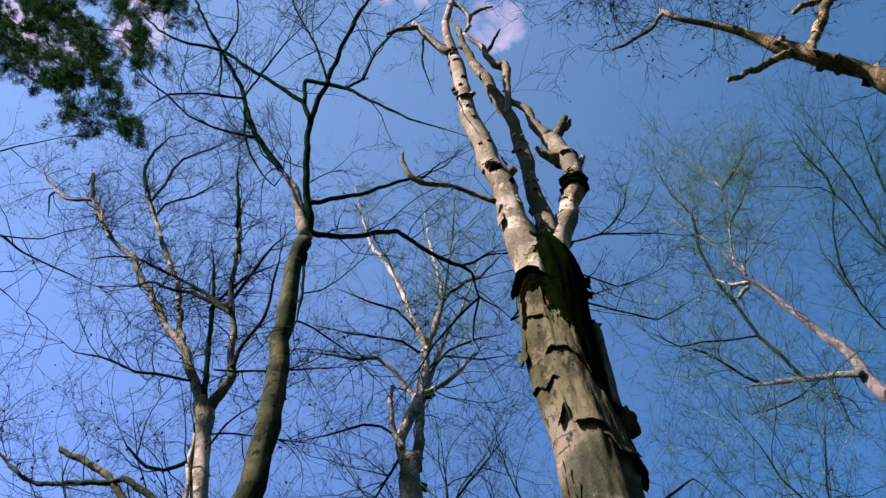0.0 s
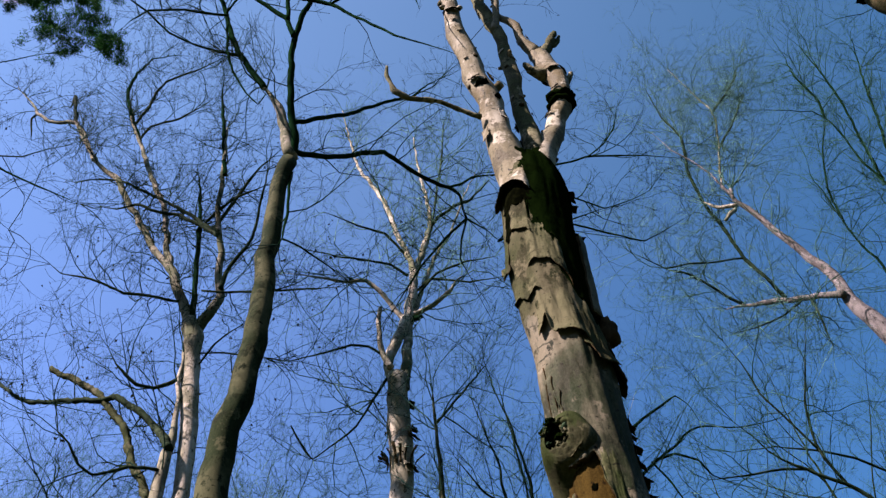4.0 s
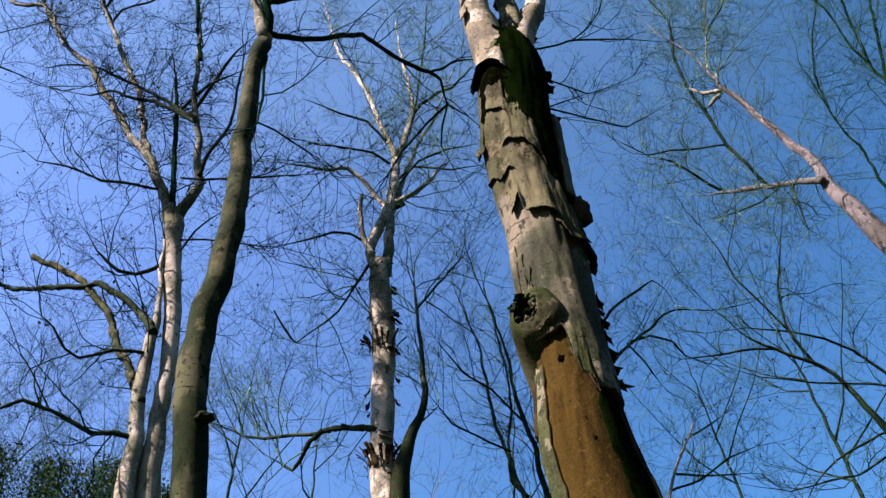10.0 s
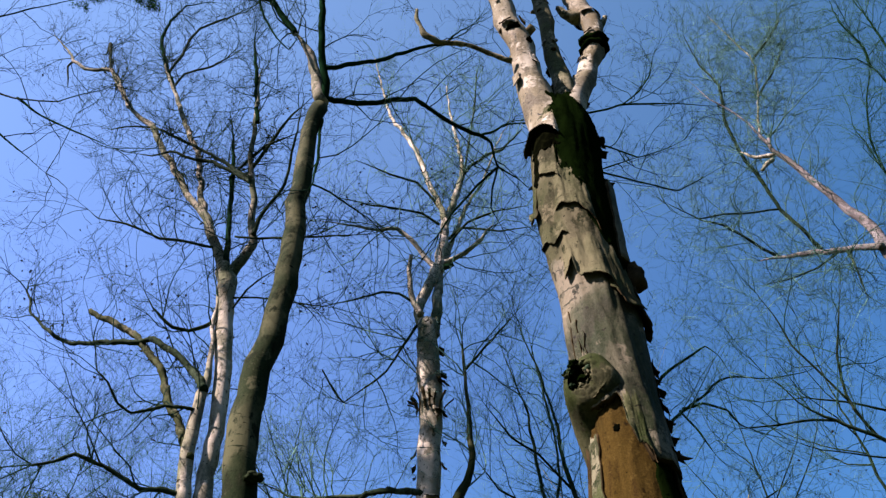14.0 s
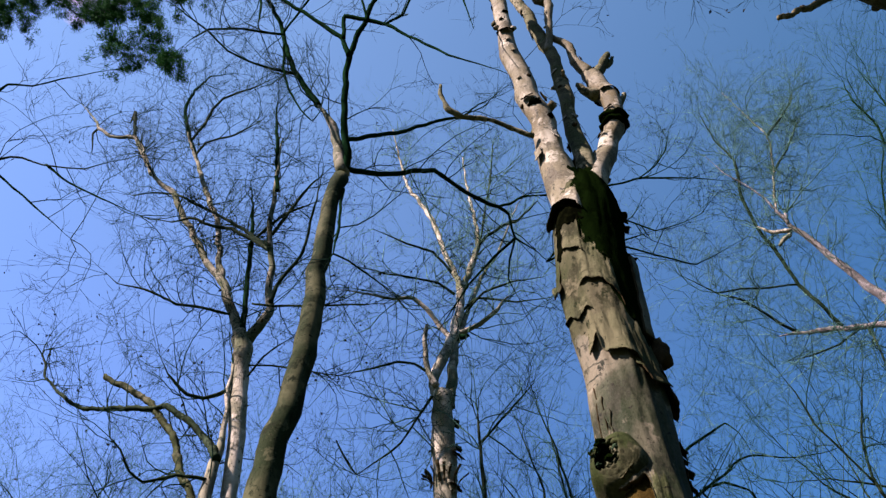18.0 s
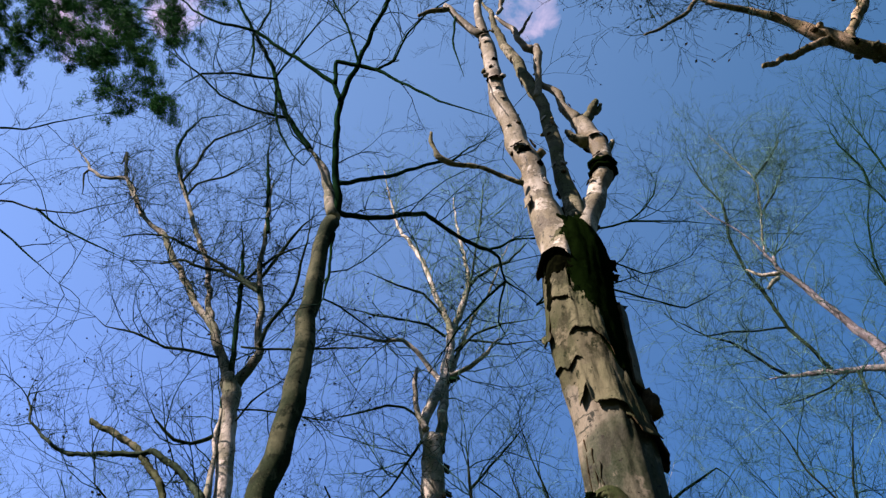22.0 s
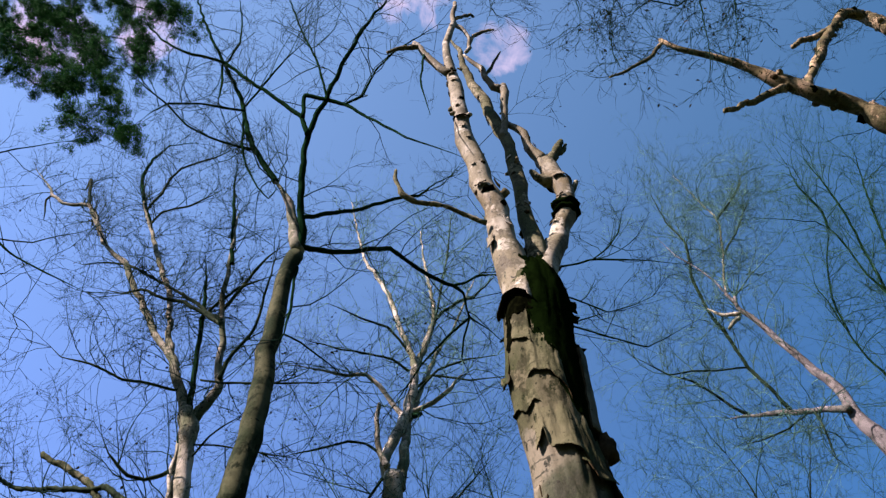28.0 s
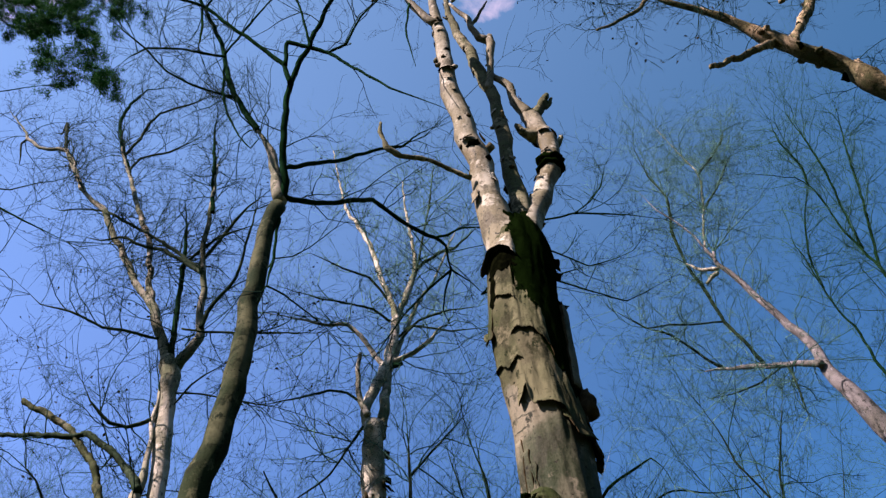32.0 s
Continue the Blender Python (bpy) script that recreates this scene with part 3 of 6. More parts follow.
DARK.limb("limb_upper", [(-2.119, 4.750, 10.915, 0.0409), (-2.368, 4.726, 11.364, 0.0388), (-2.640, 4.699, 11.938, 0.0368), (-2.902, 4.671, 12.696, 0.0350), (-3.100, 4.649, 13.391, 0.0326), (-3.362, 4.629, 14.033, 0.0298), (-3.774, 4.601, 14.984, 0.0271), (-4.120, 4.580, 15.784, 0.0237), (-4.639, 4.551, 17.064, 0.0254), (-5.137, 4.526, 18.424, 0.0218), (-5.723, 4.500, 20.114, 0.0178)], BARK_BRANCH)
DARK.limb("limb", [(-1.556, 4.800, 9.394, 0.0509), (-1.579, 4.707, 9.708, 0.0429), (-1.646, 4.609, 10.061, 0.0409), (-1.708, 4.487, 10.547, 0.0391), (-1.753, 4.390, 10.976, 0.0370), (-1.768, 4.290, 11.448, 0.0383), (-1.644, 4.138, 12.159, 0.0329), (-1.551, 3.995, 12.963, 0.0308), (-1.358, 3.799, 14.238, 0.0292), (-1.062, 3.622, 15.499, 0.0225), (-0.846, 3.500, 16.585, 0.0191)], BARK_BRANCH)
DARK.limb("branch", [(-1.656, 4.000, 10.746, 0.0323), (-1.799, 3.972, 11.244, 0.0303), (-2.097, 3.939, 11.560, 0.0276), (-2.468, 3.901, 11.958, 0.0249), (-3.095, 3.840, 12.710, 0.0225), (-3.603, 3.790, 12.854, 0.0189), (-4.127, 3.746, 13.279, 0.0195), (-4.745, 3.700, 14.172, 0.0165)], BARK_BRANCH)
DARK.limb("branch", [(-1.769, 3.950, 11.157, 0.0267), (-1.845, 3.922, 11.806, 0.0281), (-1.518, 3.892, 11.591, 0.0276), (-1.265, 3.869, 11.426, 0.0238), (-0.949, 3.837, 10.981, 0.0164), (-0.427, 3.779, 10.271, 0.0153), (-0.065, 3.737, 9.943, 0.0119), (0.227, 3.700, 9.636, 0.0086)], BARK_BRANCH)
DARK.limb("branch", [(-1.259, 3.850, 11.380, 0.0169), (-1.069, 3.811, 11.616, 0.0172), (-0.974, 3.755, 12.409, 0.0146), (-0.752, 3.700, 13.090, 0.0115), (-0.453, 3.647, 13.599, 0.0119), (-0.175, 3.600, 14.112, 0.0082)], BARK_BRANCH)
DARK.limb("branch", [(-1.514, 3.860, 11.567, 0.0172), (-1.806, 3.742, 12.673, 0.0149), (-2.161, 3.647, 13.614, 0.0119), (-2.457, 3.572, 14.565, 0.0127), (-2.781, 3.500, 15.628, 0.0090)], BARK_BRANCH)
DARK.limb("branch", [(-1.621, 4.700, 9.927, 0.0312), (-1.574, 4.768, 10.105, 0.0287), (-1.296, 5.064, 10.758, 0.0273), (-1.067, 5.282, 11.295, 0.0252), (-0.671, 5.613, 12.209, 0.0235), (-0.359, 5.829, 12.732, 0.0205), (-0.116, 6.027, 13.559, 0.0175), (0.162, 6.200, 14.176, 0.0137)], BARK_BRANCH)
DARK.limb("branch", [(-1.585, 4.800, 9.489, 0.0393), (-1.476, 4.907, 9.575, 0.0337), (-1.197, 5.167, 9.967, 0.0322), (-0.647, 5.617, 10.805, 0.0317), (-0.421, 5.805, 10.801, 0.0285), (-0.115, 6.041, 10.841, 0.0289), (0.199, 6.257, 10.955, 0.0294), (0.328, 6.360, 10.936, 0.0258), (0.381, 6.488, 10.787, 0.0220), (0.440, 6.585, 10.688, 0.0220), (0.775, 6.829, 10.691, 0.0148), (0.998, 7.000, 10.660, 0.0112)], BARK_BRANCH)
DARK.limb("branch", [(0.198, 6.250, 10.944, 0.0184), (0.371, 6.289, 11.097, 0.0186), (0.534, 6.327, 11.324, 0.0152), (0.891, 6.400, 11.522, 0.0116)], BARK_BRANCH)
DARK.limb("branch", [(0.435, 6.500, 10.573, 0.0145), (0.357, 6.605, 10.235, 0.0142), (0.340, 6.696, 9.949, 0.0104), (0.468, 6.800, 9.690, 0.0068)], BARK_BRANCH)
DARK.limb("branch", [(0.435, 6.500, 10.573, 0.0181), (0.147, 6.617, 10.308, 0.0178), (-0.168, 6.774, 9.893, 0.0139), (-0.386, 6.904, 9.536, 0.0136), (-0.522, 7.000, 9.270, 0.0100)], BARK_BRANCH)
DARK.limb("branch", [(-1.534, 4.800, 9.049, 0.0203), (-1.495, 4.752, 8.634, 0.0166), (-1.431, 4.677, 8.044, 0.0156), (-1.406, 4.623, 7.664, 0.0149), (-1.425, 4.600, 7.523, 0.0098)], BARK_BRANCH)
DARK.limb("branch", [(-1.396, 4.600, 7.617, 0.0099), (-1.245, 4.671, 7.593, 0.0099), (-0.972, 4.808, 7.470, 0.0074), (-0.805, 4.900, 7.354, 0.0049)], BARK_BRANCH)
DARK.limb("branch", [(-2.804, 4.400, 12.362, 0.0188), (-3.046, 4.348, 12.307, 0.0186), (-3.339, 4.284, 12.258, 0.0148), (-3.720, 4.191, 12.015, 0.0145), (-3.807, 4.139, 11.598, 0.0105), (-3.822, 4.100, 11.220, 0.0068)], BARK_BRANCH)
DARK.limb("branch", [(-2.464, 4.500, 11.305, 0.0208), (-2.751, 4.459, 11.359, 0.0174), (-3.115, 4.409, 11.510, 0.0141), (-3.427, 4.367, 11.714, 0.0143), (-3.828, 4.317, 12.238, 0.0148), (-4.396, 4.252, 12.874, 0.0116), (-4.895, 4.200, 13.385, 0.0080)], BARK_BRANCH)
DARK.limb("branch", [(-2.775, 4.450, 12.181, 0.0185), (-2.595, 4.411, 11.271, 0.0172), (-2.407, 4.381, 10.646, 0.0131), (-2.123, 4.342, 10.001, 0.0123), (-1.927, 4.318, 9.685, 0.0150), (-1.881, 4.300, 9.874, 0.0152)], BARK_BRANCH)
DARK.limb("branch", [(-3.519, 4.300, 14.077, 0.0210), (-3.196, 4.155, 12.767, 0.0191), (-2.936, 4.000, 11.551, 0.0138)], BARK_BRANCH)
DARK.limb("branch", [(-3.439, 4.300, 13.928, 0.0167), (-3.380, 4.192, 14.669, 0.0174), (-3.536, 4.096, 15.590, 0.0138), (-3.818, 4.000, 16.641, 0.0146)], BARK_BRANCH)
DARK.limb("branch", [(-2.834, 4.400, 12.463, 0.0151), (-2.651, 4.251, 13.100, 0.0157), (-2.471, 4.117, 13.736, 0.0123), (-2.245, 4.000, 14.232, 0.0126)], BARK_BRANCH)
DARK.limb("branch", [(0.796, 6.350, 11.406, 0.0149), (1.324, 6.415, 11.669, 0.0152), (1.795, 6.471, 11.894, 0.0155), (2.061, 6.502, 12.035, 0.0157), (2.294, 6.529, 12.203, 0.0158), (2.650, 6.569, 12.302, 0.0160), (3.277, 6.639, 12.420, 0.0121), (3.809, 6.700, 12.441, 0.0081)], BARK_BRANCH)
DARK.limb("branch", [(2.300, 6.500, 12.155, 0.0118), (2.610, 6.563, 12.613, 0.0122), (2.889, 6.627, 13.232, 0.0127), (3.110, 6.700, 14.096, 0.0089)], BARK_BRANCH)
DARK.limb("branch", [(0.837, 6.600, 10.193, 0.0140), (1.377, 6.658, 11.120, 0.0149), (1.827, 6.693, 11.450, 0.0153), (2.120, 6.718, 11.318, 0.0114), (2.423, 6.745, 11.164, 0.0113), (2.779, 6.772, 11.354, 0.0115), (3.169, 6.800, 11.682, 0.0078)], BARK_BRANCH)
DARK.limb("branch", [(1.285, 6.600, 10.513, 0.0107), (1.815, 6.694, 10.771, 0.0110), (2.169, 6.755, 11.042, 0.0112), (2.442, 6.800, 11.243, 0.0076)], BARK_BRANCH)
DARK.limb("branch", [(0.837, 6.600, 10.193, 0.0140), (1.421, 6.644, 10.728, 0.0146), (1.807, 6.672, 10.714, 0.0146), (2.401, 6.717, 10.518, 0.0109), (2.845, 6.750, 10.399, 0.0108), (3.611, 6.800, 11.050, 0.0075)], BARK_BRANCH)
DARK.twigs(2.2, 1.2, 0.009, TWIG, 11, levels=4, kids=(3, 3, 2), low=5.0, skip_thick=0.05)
LEFT = Tree("forked_tree", (-2.20, 7.00, 0), "leafless multi-stemmed tree with silvery bark and withered leaves")
LEFT.limb("stem", [(-2.315, 6.975, -0.050, 0.1442), (-2.360, 6.965, 1.685, 0.1077), (-2.429, 6.950, 4.212, 0.0962), (-2.537, 6.977, 4.800, 0.0884), (-2.630, 6.998, 5.291, 0.0879), (-2.673, 7.014, 5.707, 0.0813), (-2.698, 7.025, 6.026, 0.0785), (-2.752, 7.037, 6.363, 0.0809), (-2.792, 7.048, 6.721, 0.0834), (-2.822, 7.060, 7.101, 0.0803), (-2.829, 7.067, 7.341, 0.0673), (-2.848, 7.074, 7.590, 0.0537), (-2.907, 7.083, 7.938, 0.0521), (-2.982, 7.092, 8.305, 0.0504), (-3.010, 7.100, 8.643, 0.0323)], BARK_PALE)
LEFT.limb("stem", [(-2.248, 7.050, -0.050, 0.2011), (-2.268, 7.070, 1.707, 0.1501), (-2.297, 7.100, 4.267, 0.1340), (-2.391, 7.117, 4.862, 0.1234), (-2.473, 7.129, 5.359, 0.1120), (-2.511, 7.139, 5.780, 0.0983), (-2.555, 7.148, 6.167, 0.0857), (-2.585, 7.155, 6.511, 0.0855), (-2.612, 7.162, 6.876, 0.0853), (-2.669, 7.170, 7.344, 0.0915), (-2.775, 7.179, 7.849, 0.1013), (-2.877, 7.185, 8.301, 0.1079), (-2.944, 7.191, 8.685, 0.1109), (-3.000, 7.195, 8.987, 0.1199), (-3.070, 7.198, 9.217, 0.1218), (-3.111, 7.200, 9.346, 0.0819)], BARK_PALE)
LEFT.limb("dead_branch", [(-2.730, 7.000, 6.237, 0.0585), (-2.867, 7.084, 6.535, 0.0467), (-3.035, 7.171, 6.850, 0.0425), (-3.300, 7.287, 7.286, 0.0415), (-3.568, 7.407, 7.780, 0.0434), (-3.731, 7.462, 7.993, 0.0442), (-4.078, 7.572, 8.430, 0.0427), (-4.517, 7.689, 8.742, 0.0405), (-4.955, 7.800, 9.071, 0.0347)], BARK_LICHEN, "dead broken branch", grow=0.15, rough=0.5, lump=18)
LEFT.limb("branch", [(-2.797, 7.000, 7.130, 0.0515), (-2.919, 7.064, 7.339, 0.0439), (-3.101, 7.144, 7.586, 0.0390), (-3.428, 7.268, 7.934, 0.0372), (-3.813, 7.399, 8.214, 0.0351), (-4.105, 7.511, 8.236, 0.0355), (-4.532, 7.654, 8.377, 0.0296), (-4.958, 7.798, 8.481, 0.0267), (-5.364, 7.918, 8.718, 0.0239), (-5.920, 8.080, 9.277, 0.0179), (-6.266, 8.200, 9.830, 0.0149)], BARK_BOUGH, rough=0.45, lump=16)
LEFT.limb("branch", [(-2.825, 7.000, 6.867, 0.0224), (-2.958, 6.953, 6.862, 0.0195), (-3.109, 6.898, 6.828, 0.0194), (-3.195, 6.859, 6.756, 0.0192), (-3.371, 6.784, 6.651, 0.0162), (-3.517, 6.728, 6.731, 0.0135), (-3.667, 6.652, 6.933, 0.0109), (-3.798, 6.600, 7.040, 0.0082)], BARK_BOUGH, rough=0.4, lump=14)
LEFT.limb("branch", [(-2.704, 7.000, 5.852, 0.0308), (-2.877, 6.939, 5.879, 0.0256), (-3.059, 6.871, 5.839, 0.0228), (-3.194, 6.821, 5.901, 0.0228), (-3.433, 6.733, 5.997, 0.0203), (-3.684, 6.642, 6.053, 0.0202), (-3.820, 6.570, 5.919, 0.0149), (-3.964, 6.500, 5.826, 0.0122)], BARK_BOUGH, rough=0.4, lump=14)
LEFT.limb("limb", [(-3.062, 7.200, 9.146, 0.0876), (-3.262, 7.268, 9.649, 0.0700), (-3.497, 7.330, 10.121, 0.0651), (-3.757, 7.400, 10.693, 0.0640), (-3.879, 7.422, 10.822, 0.0532), (-4.084, 7.462, 11.107, 0.0503), (-4.457, 7.536, 11.740, 0.0484), (-4.863, 7.612, 12.436, 0.0504), (-5.370, 7.703, 13.356, 0.0532), (-5.775, 7.760, 13.805, 0.0454), (-6.245, 7.827, 14.513, 0.0425), (-6.707, 7.900, 15.460, 0.0396)], BARK_STEM)
LEFT.limb("limb", [(-6.126, 7.900, 14.315, 0.0440), (-6.661, 8.008, 15.290, 0.0466), (-7.060, 8.080, 15.977, 0.0430), (-7.435, 8.148, 16.115, 0.0326), (-7.768, 8.205, 16.285, 0.0329), (-8.140, 8.259, 16.698, 0.0337), (-8.434, 8.304, 17.169, 0.0287), (-9.153, 8.400, 18.117, 0.0181)], BARK_STEM)
LEFT.limb("branch", [(-7.251, 8.300, 16.363, 0.0387), (-7.600, 8.377, 17.261, 0.0347), (-7.787, 8.419, 17.786, 0.0416), (-7.753, 8.474, 17.354, 0.0291), (-7.925, 8.500, 17.467, 0.0176)], BARK_BOUGH)
LEFT.limb("branch", [(-8.277, 8.400, 16.952, 0.0228), (-8.379, 8.460, 16.824, 0.0227), (-8.213, 8.600, 16.238, 0.0166)], BARK_BOUGH)
LEFT.limb("limb", [(-3.787, 7.500, 10.754, 0.0570), (-3.970, 7.584, 11.252, 0.0472), (-4.193, 7.695, 11.957, 0.0453), (-4.477, 7.821, 12.816, 0.0478), (-4.799, 7.915, 13.446, 0.0451), (-5.161, 8.020, 14.221, 0.0423), (-5.551, 8.135, 15.168, 0.0445), (-5.874, 8.213, 15.809, 0.0409), (-6.218, 8.300, 16.613, 0.0425)], BARK_STEM)
LEFT.limb("limb", [(-5.743, 8.250, 15.575, 0.0477), (-6.178, 8.333, 16.550, 0.0447), (-6.509, 8.398, 17.411, 0.0408), (-6.751, 8.448, 18.119, 0.0362), (-6.834, 8.519, 19.056, 0.0316), (-6.727, 8.601, 19.981, 0.0263), (-6.256, 8.700, 20.488, 0.0202)], BARK_BRANCH)
LEFT.limb("branch", [(-6.066, 8.300, 16.330, 0.0276), (-5.925, 8.243, 16.909, 0.0283), (-5.916, 8.200, 17.485, 0.0291), (-5.806, 8.158, 17.968, 0.0238), (-5.259, 8.080, 18.299, 0.0241), (-4.731, 8.000, 18.788, 0.0185)], BARK_BOUGH)
LEFT.limb("branch", [(-5.723, 8.200, 15.535, 0.0264), (-5.606, 8.136, 15.935, 0.0215), (-5.010, 8.017, 16.081, 0.0216), (-4.539, 7.900, 16.516, 0.0165)], BARK_BOUGH)
LEFT.limb("limb", [(-3.077, 7.200, 9.250, 0.0441), (-3.157, 7.228, 9.715, 0.0386), (-3.271, 7.260, 10.273, 0.0364), (-3.371, 7.288, 10.803, 0.0339), (-3.476, 7.316, 11.369, 0.0351), (-3.647, 7.351, 12.131, 0.0286), (-3.761, 7.372, 12.622, 0.0210), (-3.955, 7.400, 13.318, 0.0175)], BARK_BRANCH)
LEFT.limb("limb", [(-3.002, 7.200, 9.094, 0.0873), (-2.933, 7.187, 9.288, 0.0714), (-2.834, 7.170, 9.537, 0.0656), (-2.822, 7.157, 9.799, 0.0562), (-2.912, 7.138, 10.183, 0.0503), (-3.004, 7.115, 10.706, 0.0445), (-3.082, 7.102, 11.012, 0.0415), (-3.178, 7.084, 11.460, 0.0387), (-3.276, 7.058, 12.145, 0.0362), (-3.375, 7.031, 12.888, 0.0377), (-3.495, 7.000, 13.869, 0.0352)], BARK_STEM)
LEFT.limb("limb", [(-3.262, 7.000, 12.426, 0.0337), (-3.467, 7.059, 13.376, 0.0359), (-3.670, 7.111, 14.332, 0.0333), (-3.888, 7.152, 15.146, 0.0250), (-4.051, 7.200, 16.184, 0.0159)], BARK_BRANCH)
LEFT.limb("branch", [(-3.066, 7.050, 10.942, 0.0375), (-3.185, 7.082, 11.078, 0.0340), (-3.449, 7.150, 11.333, 0.0308), (-3.832, 7.245, 11.689, 0.0277), (-4.188, 7.331, 11.884, 0.0241), (-4.698, 7.448, 12.274, 0.0248), (-5.018, 7.537, 12.253, 0.0207), (-5.300, 7.600, 12.419, 0.0168)], BARK_BOUGH)
LEFT.limb("branch", [(-3.079, 7.050, 11.008, 0.0338), (-3.303, 7.118, 11.235, 0.0306), (-3.601, 7.209, 11.609, 0.0275), (-4.199, 7.376, 12.243, 0.0247), (-4.627, 7.487, 12.639, 0.0253), (-5.221, 7.635, 13.217, 0.0219), (-5.804, 7.782, 13.495, 0.0224), (-6.245, 7.900, 13.592, 0.0181)], BARK_BOUGH)
LEFT.limb("branch", [(-2.815, 7.100, 9.823, 0.0350), (-2.788, 7.058, 10.085, 0.0284), (-2.719, 7.023, 10.279, 0.0251), (-2.601, 6.976, 10.524, 0.0218), (-2.520, 6.933, 10.783, 0.0221), (-2.525, 6.865, 11.286, 0.0189), (-2.522, 6.775, 12.011, 0.0157), (-2.522, 6.700, 12.667, 0.0122)], BARK_BOUGH)
LEFT.limb("branch", [(-3.136, 7.100, 11.345, 0.0269), (-2.989, 7.002, 11.624, 0.0272), (-2.829, 6.878, 12.020, 0.0237), (-2.651, 6.775, 12.314, 0.0200), (-2.499, 6.700, 12.507, 0.0161)], BARK_BOUGH)
LEFT.limb("branch", [(-3.415, 7.200, 11.347, 0.0232), (-3.240, 7.100, 11.553, 0.0234), (-3.008, 6.987, 11.745, 0.0196), (-2.499, 6.800, 11.827, 0.0156)], BARK_BOUGH)
LEFT.limb("branch", [(-3.050, 7.100, 9.791, 0.0175), (-2.718, 7.017, 9.658, 0.0172), (-2.246, 6.892, 9.532, 0.0170), (-1.639, 6.725, 9.377, 0.0133), (-1.200, 6.600, 9.270, 0.0098)], BARK_BOUGH)
LEFT.limb("branch", [(-3.365, 7.250, 9.741, 0.0211), (-3.577, 7.207, 9.749, 0.0210), (-3.825, 7.157, 9.771, 0.0210), (-4.060, 7.107, 9.748, 0.0209), (-4.179, 7.083, 9.811, 0.0174), (-4.530, 7.013, 9.922, 0.0175), (-4.897, 6.937, 9.946, 0.0139), (-5.079, 6.900, 10.098, 0.0105)], BARK_BOUGH)
LEFT.limb("branch", [(-2.972, 7.100, 8.221, 0.0282), (-3.046, 7.067, 8.119, 0.0248), (-3.184, 7.014, 7.991, 0.0214), (-3.363, 6.958, 8.001, 0.0213), (-3.521, 6.904, 8.129, 0.0184), (-3.650, 6.861, 8.223, 0.0123), (-3.788, 6.800, 8.439, 0.0093)], BARK_BOUGH)
LEFT.limb("branch", [(-2.816, 7.150, 8.500, 0.0128), (-2.645, 7.012, 8.696, 0.0129), (-2.473, 6.912, 8.787, 0.0097), (-2.264, 6.800, 8.864, 0.0097)], BARK_BOUGH)
LEFT.limb("branch", [(-2.841, 7.150, 8.692, 0.0130), (-2.542, 7.073, 8.621, 0.0129), (-2.016, 6.936, 8.405, 0.0094), (-1.513, 6.800, 8.192, 0.0092)], BARK_BOUGH)
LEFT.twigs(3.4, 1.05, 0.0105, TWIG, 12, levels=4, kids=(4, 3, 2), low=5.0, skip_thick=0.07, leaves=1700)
CENTRE = Tree("silver_tree", (-0.10, 8.05, 0), "leafless tree with silvery flaking bark and broken spurs")
CENTRE.limb("trunk", [(-0.100, 8.050, -0.050, 0.2365), (-0.146, 8.070, 1.762, 0.1766), (-0.214, 8.100, 4.405, 0.1577), (-0.257, 8.137, 5.069, 0.1569), (-0.308, 8.167, 5.688, 0.1485), (-0.356, 8.186, 6.093, 0.1447), (-0.382, 8.204, 6.526, 0.1376), (-0.383, 8.222, 6.990, 0.1394), (-0.400, 8.244, 7.574, 0.1423), (-0.426, 8.265, 8.210, 0.1523), (-0.467, 8.283, 8.803, 0.1441), (-0.484, 8.292, 9.117, 0.1361), (-0.509, 8.300, 9.389, 0.1272)], BARK_PALE)
CENTRE.limb("limb", [(-0.525, 8.300, 9.177, 0.0804), (-0.644, 8.445, 9.695, 0.0685), (-0.631, 8.544, 10.079, 0.0744), (-0.526, 8.666, 10.526, 0.0810), (-0.433, 8.805, 11.094, 0.0842), (-0.370, 8.947, 11.727, 0.0790), (-0.355, 9.065, 12.299, 0.0728), (-0.365, 9.143, 12.697, 0.0652), (-0.478, 9.249, 13.226, 0.0528), (-0.706, 9.423, 14.130, 0.0505), (-0.991, 9.635, 15.355, 0.0484), (-1.385, 9.837, 16.535, 0.0398), (-1.718, 9.983, 17.429, 0.0356), (-2.136, 10.238, 19.380, 0.0321), (-2.398, 10.400, 20.774, 0.0271)], BARK_PALE)
CENTRE.limb("limb", [(-0.405, 8.350, 9.222, 0.0809), (-0.395, 8.550, 9.852, 0.0774), (-0.398, 8.725, 10.440, 0.0728), (-0.380, 8.876, 10.975, 0.0546), (-0.306, 9.057, 11.643, 0.0484), (-0.205, 9.218, 12.257, 0.0366), (0.026, 9.540, 13.594, 0.0298), (0.302, 9.775, 14.602, 0.0262), (0.629, 10.122, 16.368, 0.0229), (0.998, 10.400, 17.912, 0.0185)], BARK_STEM)
CENTRE.limb("limb", [(-0.365, 9.200, 12.612, 0.0651), (-0.249, 9.364, 13.290, 0.0582), (-0.165, 9.522, 13.998, 0.0606), (-0.083, 9.654, 14.622, 0.0522), (-0.100, 9.830, 15.535, 0.0383), (-0.241, 10.038, 16.671, 0.0347), (-0.385, 10.245, 17.900, 0.0305), (-0.524, 10.500, 19.578, 0.0262)], BARK_PALE)
CENTRE.limb("branch", [(-0.083, 9.650, 14.617, 0.0365), (0.083, 9.605, 14.926, 0.0317), (0.421, 9.539, 15.214, 0.0320), (0.704, 9.490, 15.338, 0.0268), (1.123, 9.400, 15.907, 0.0219)], BARK_BOUGH)
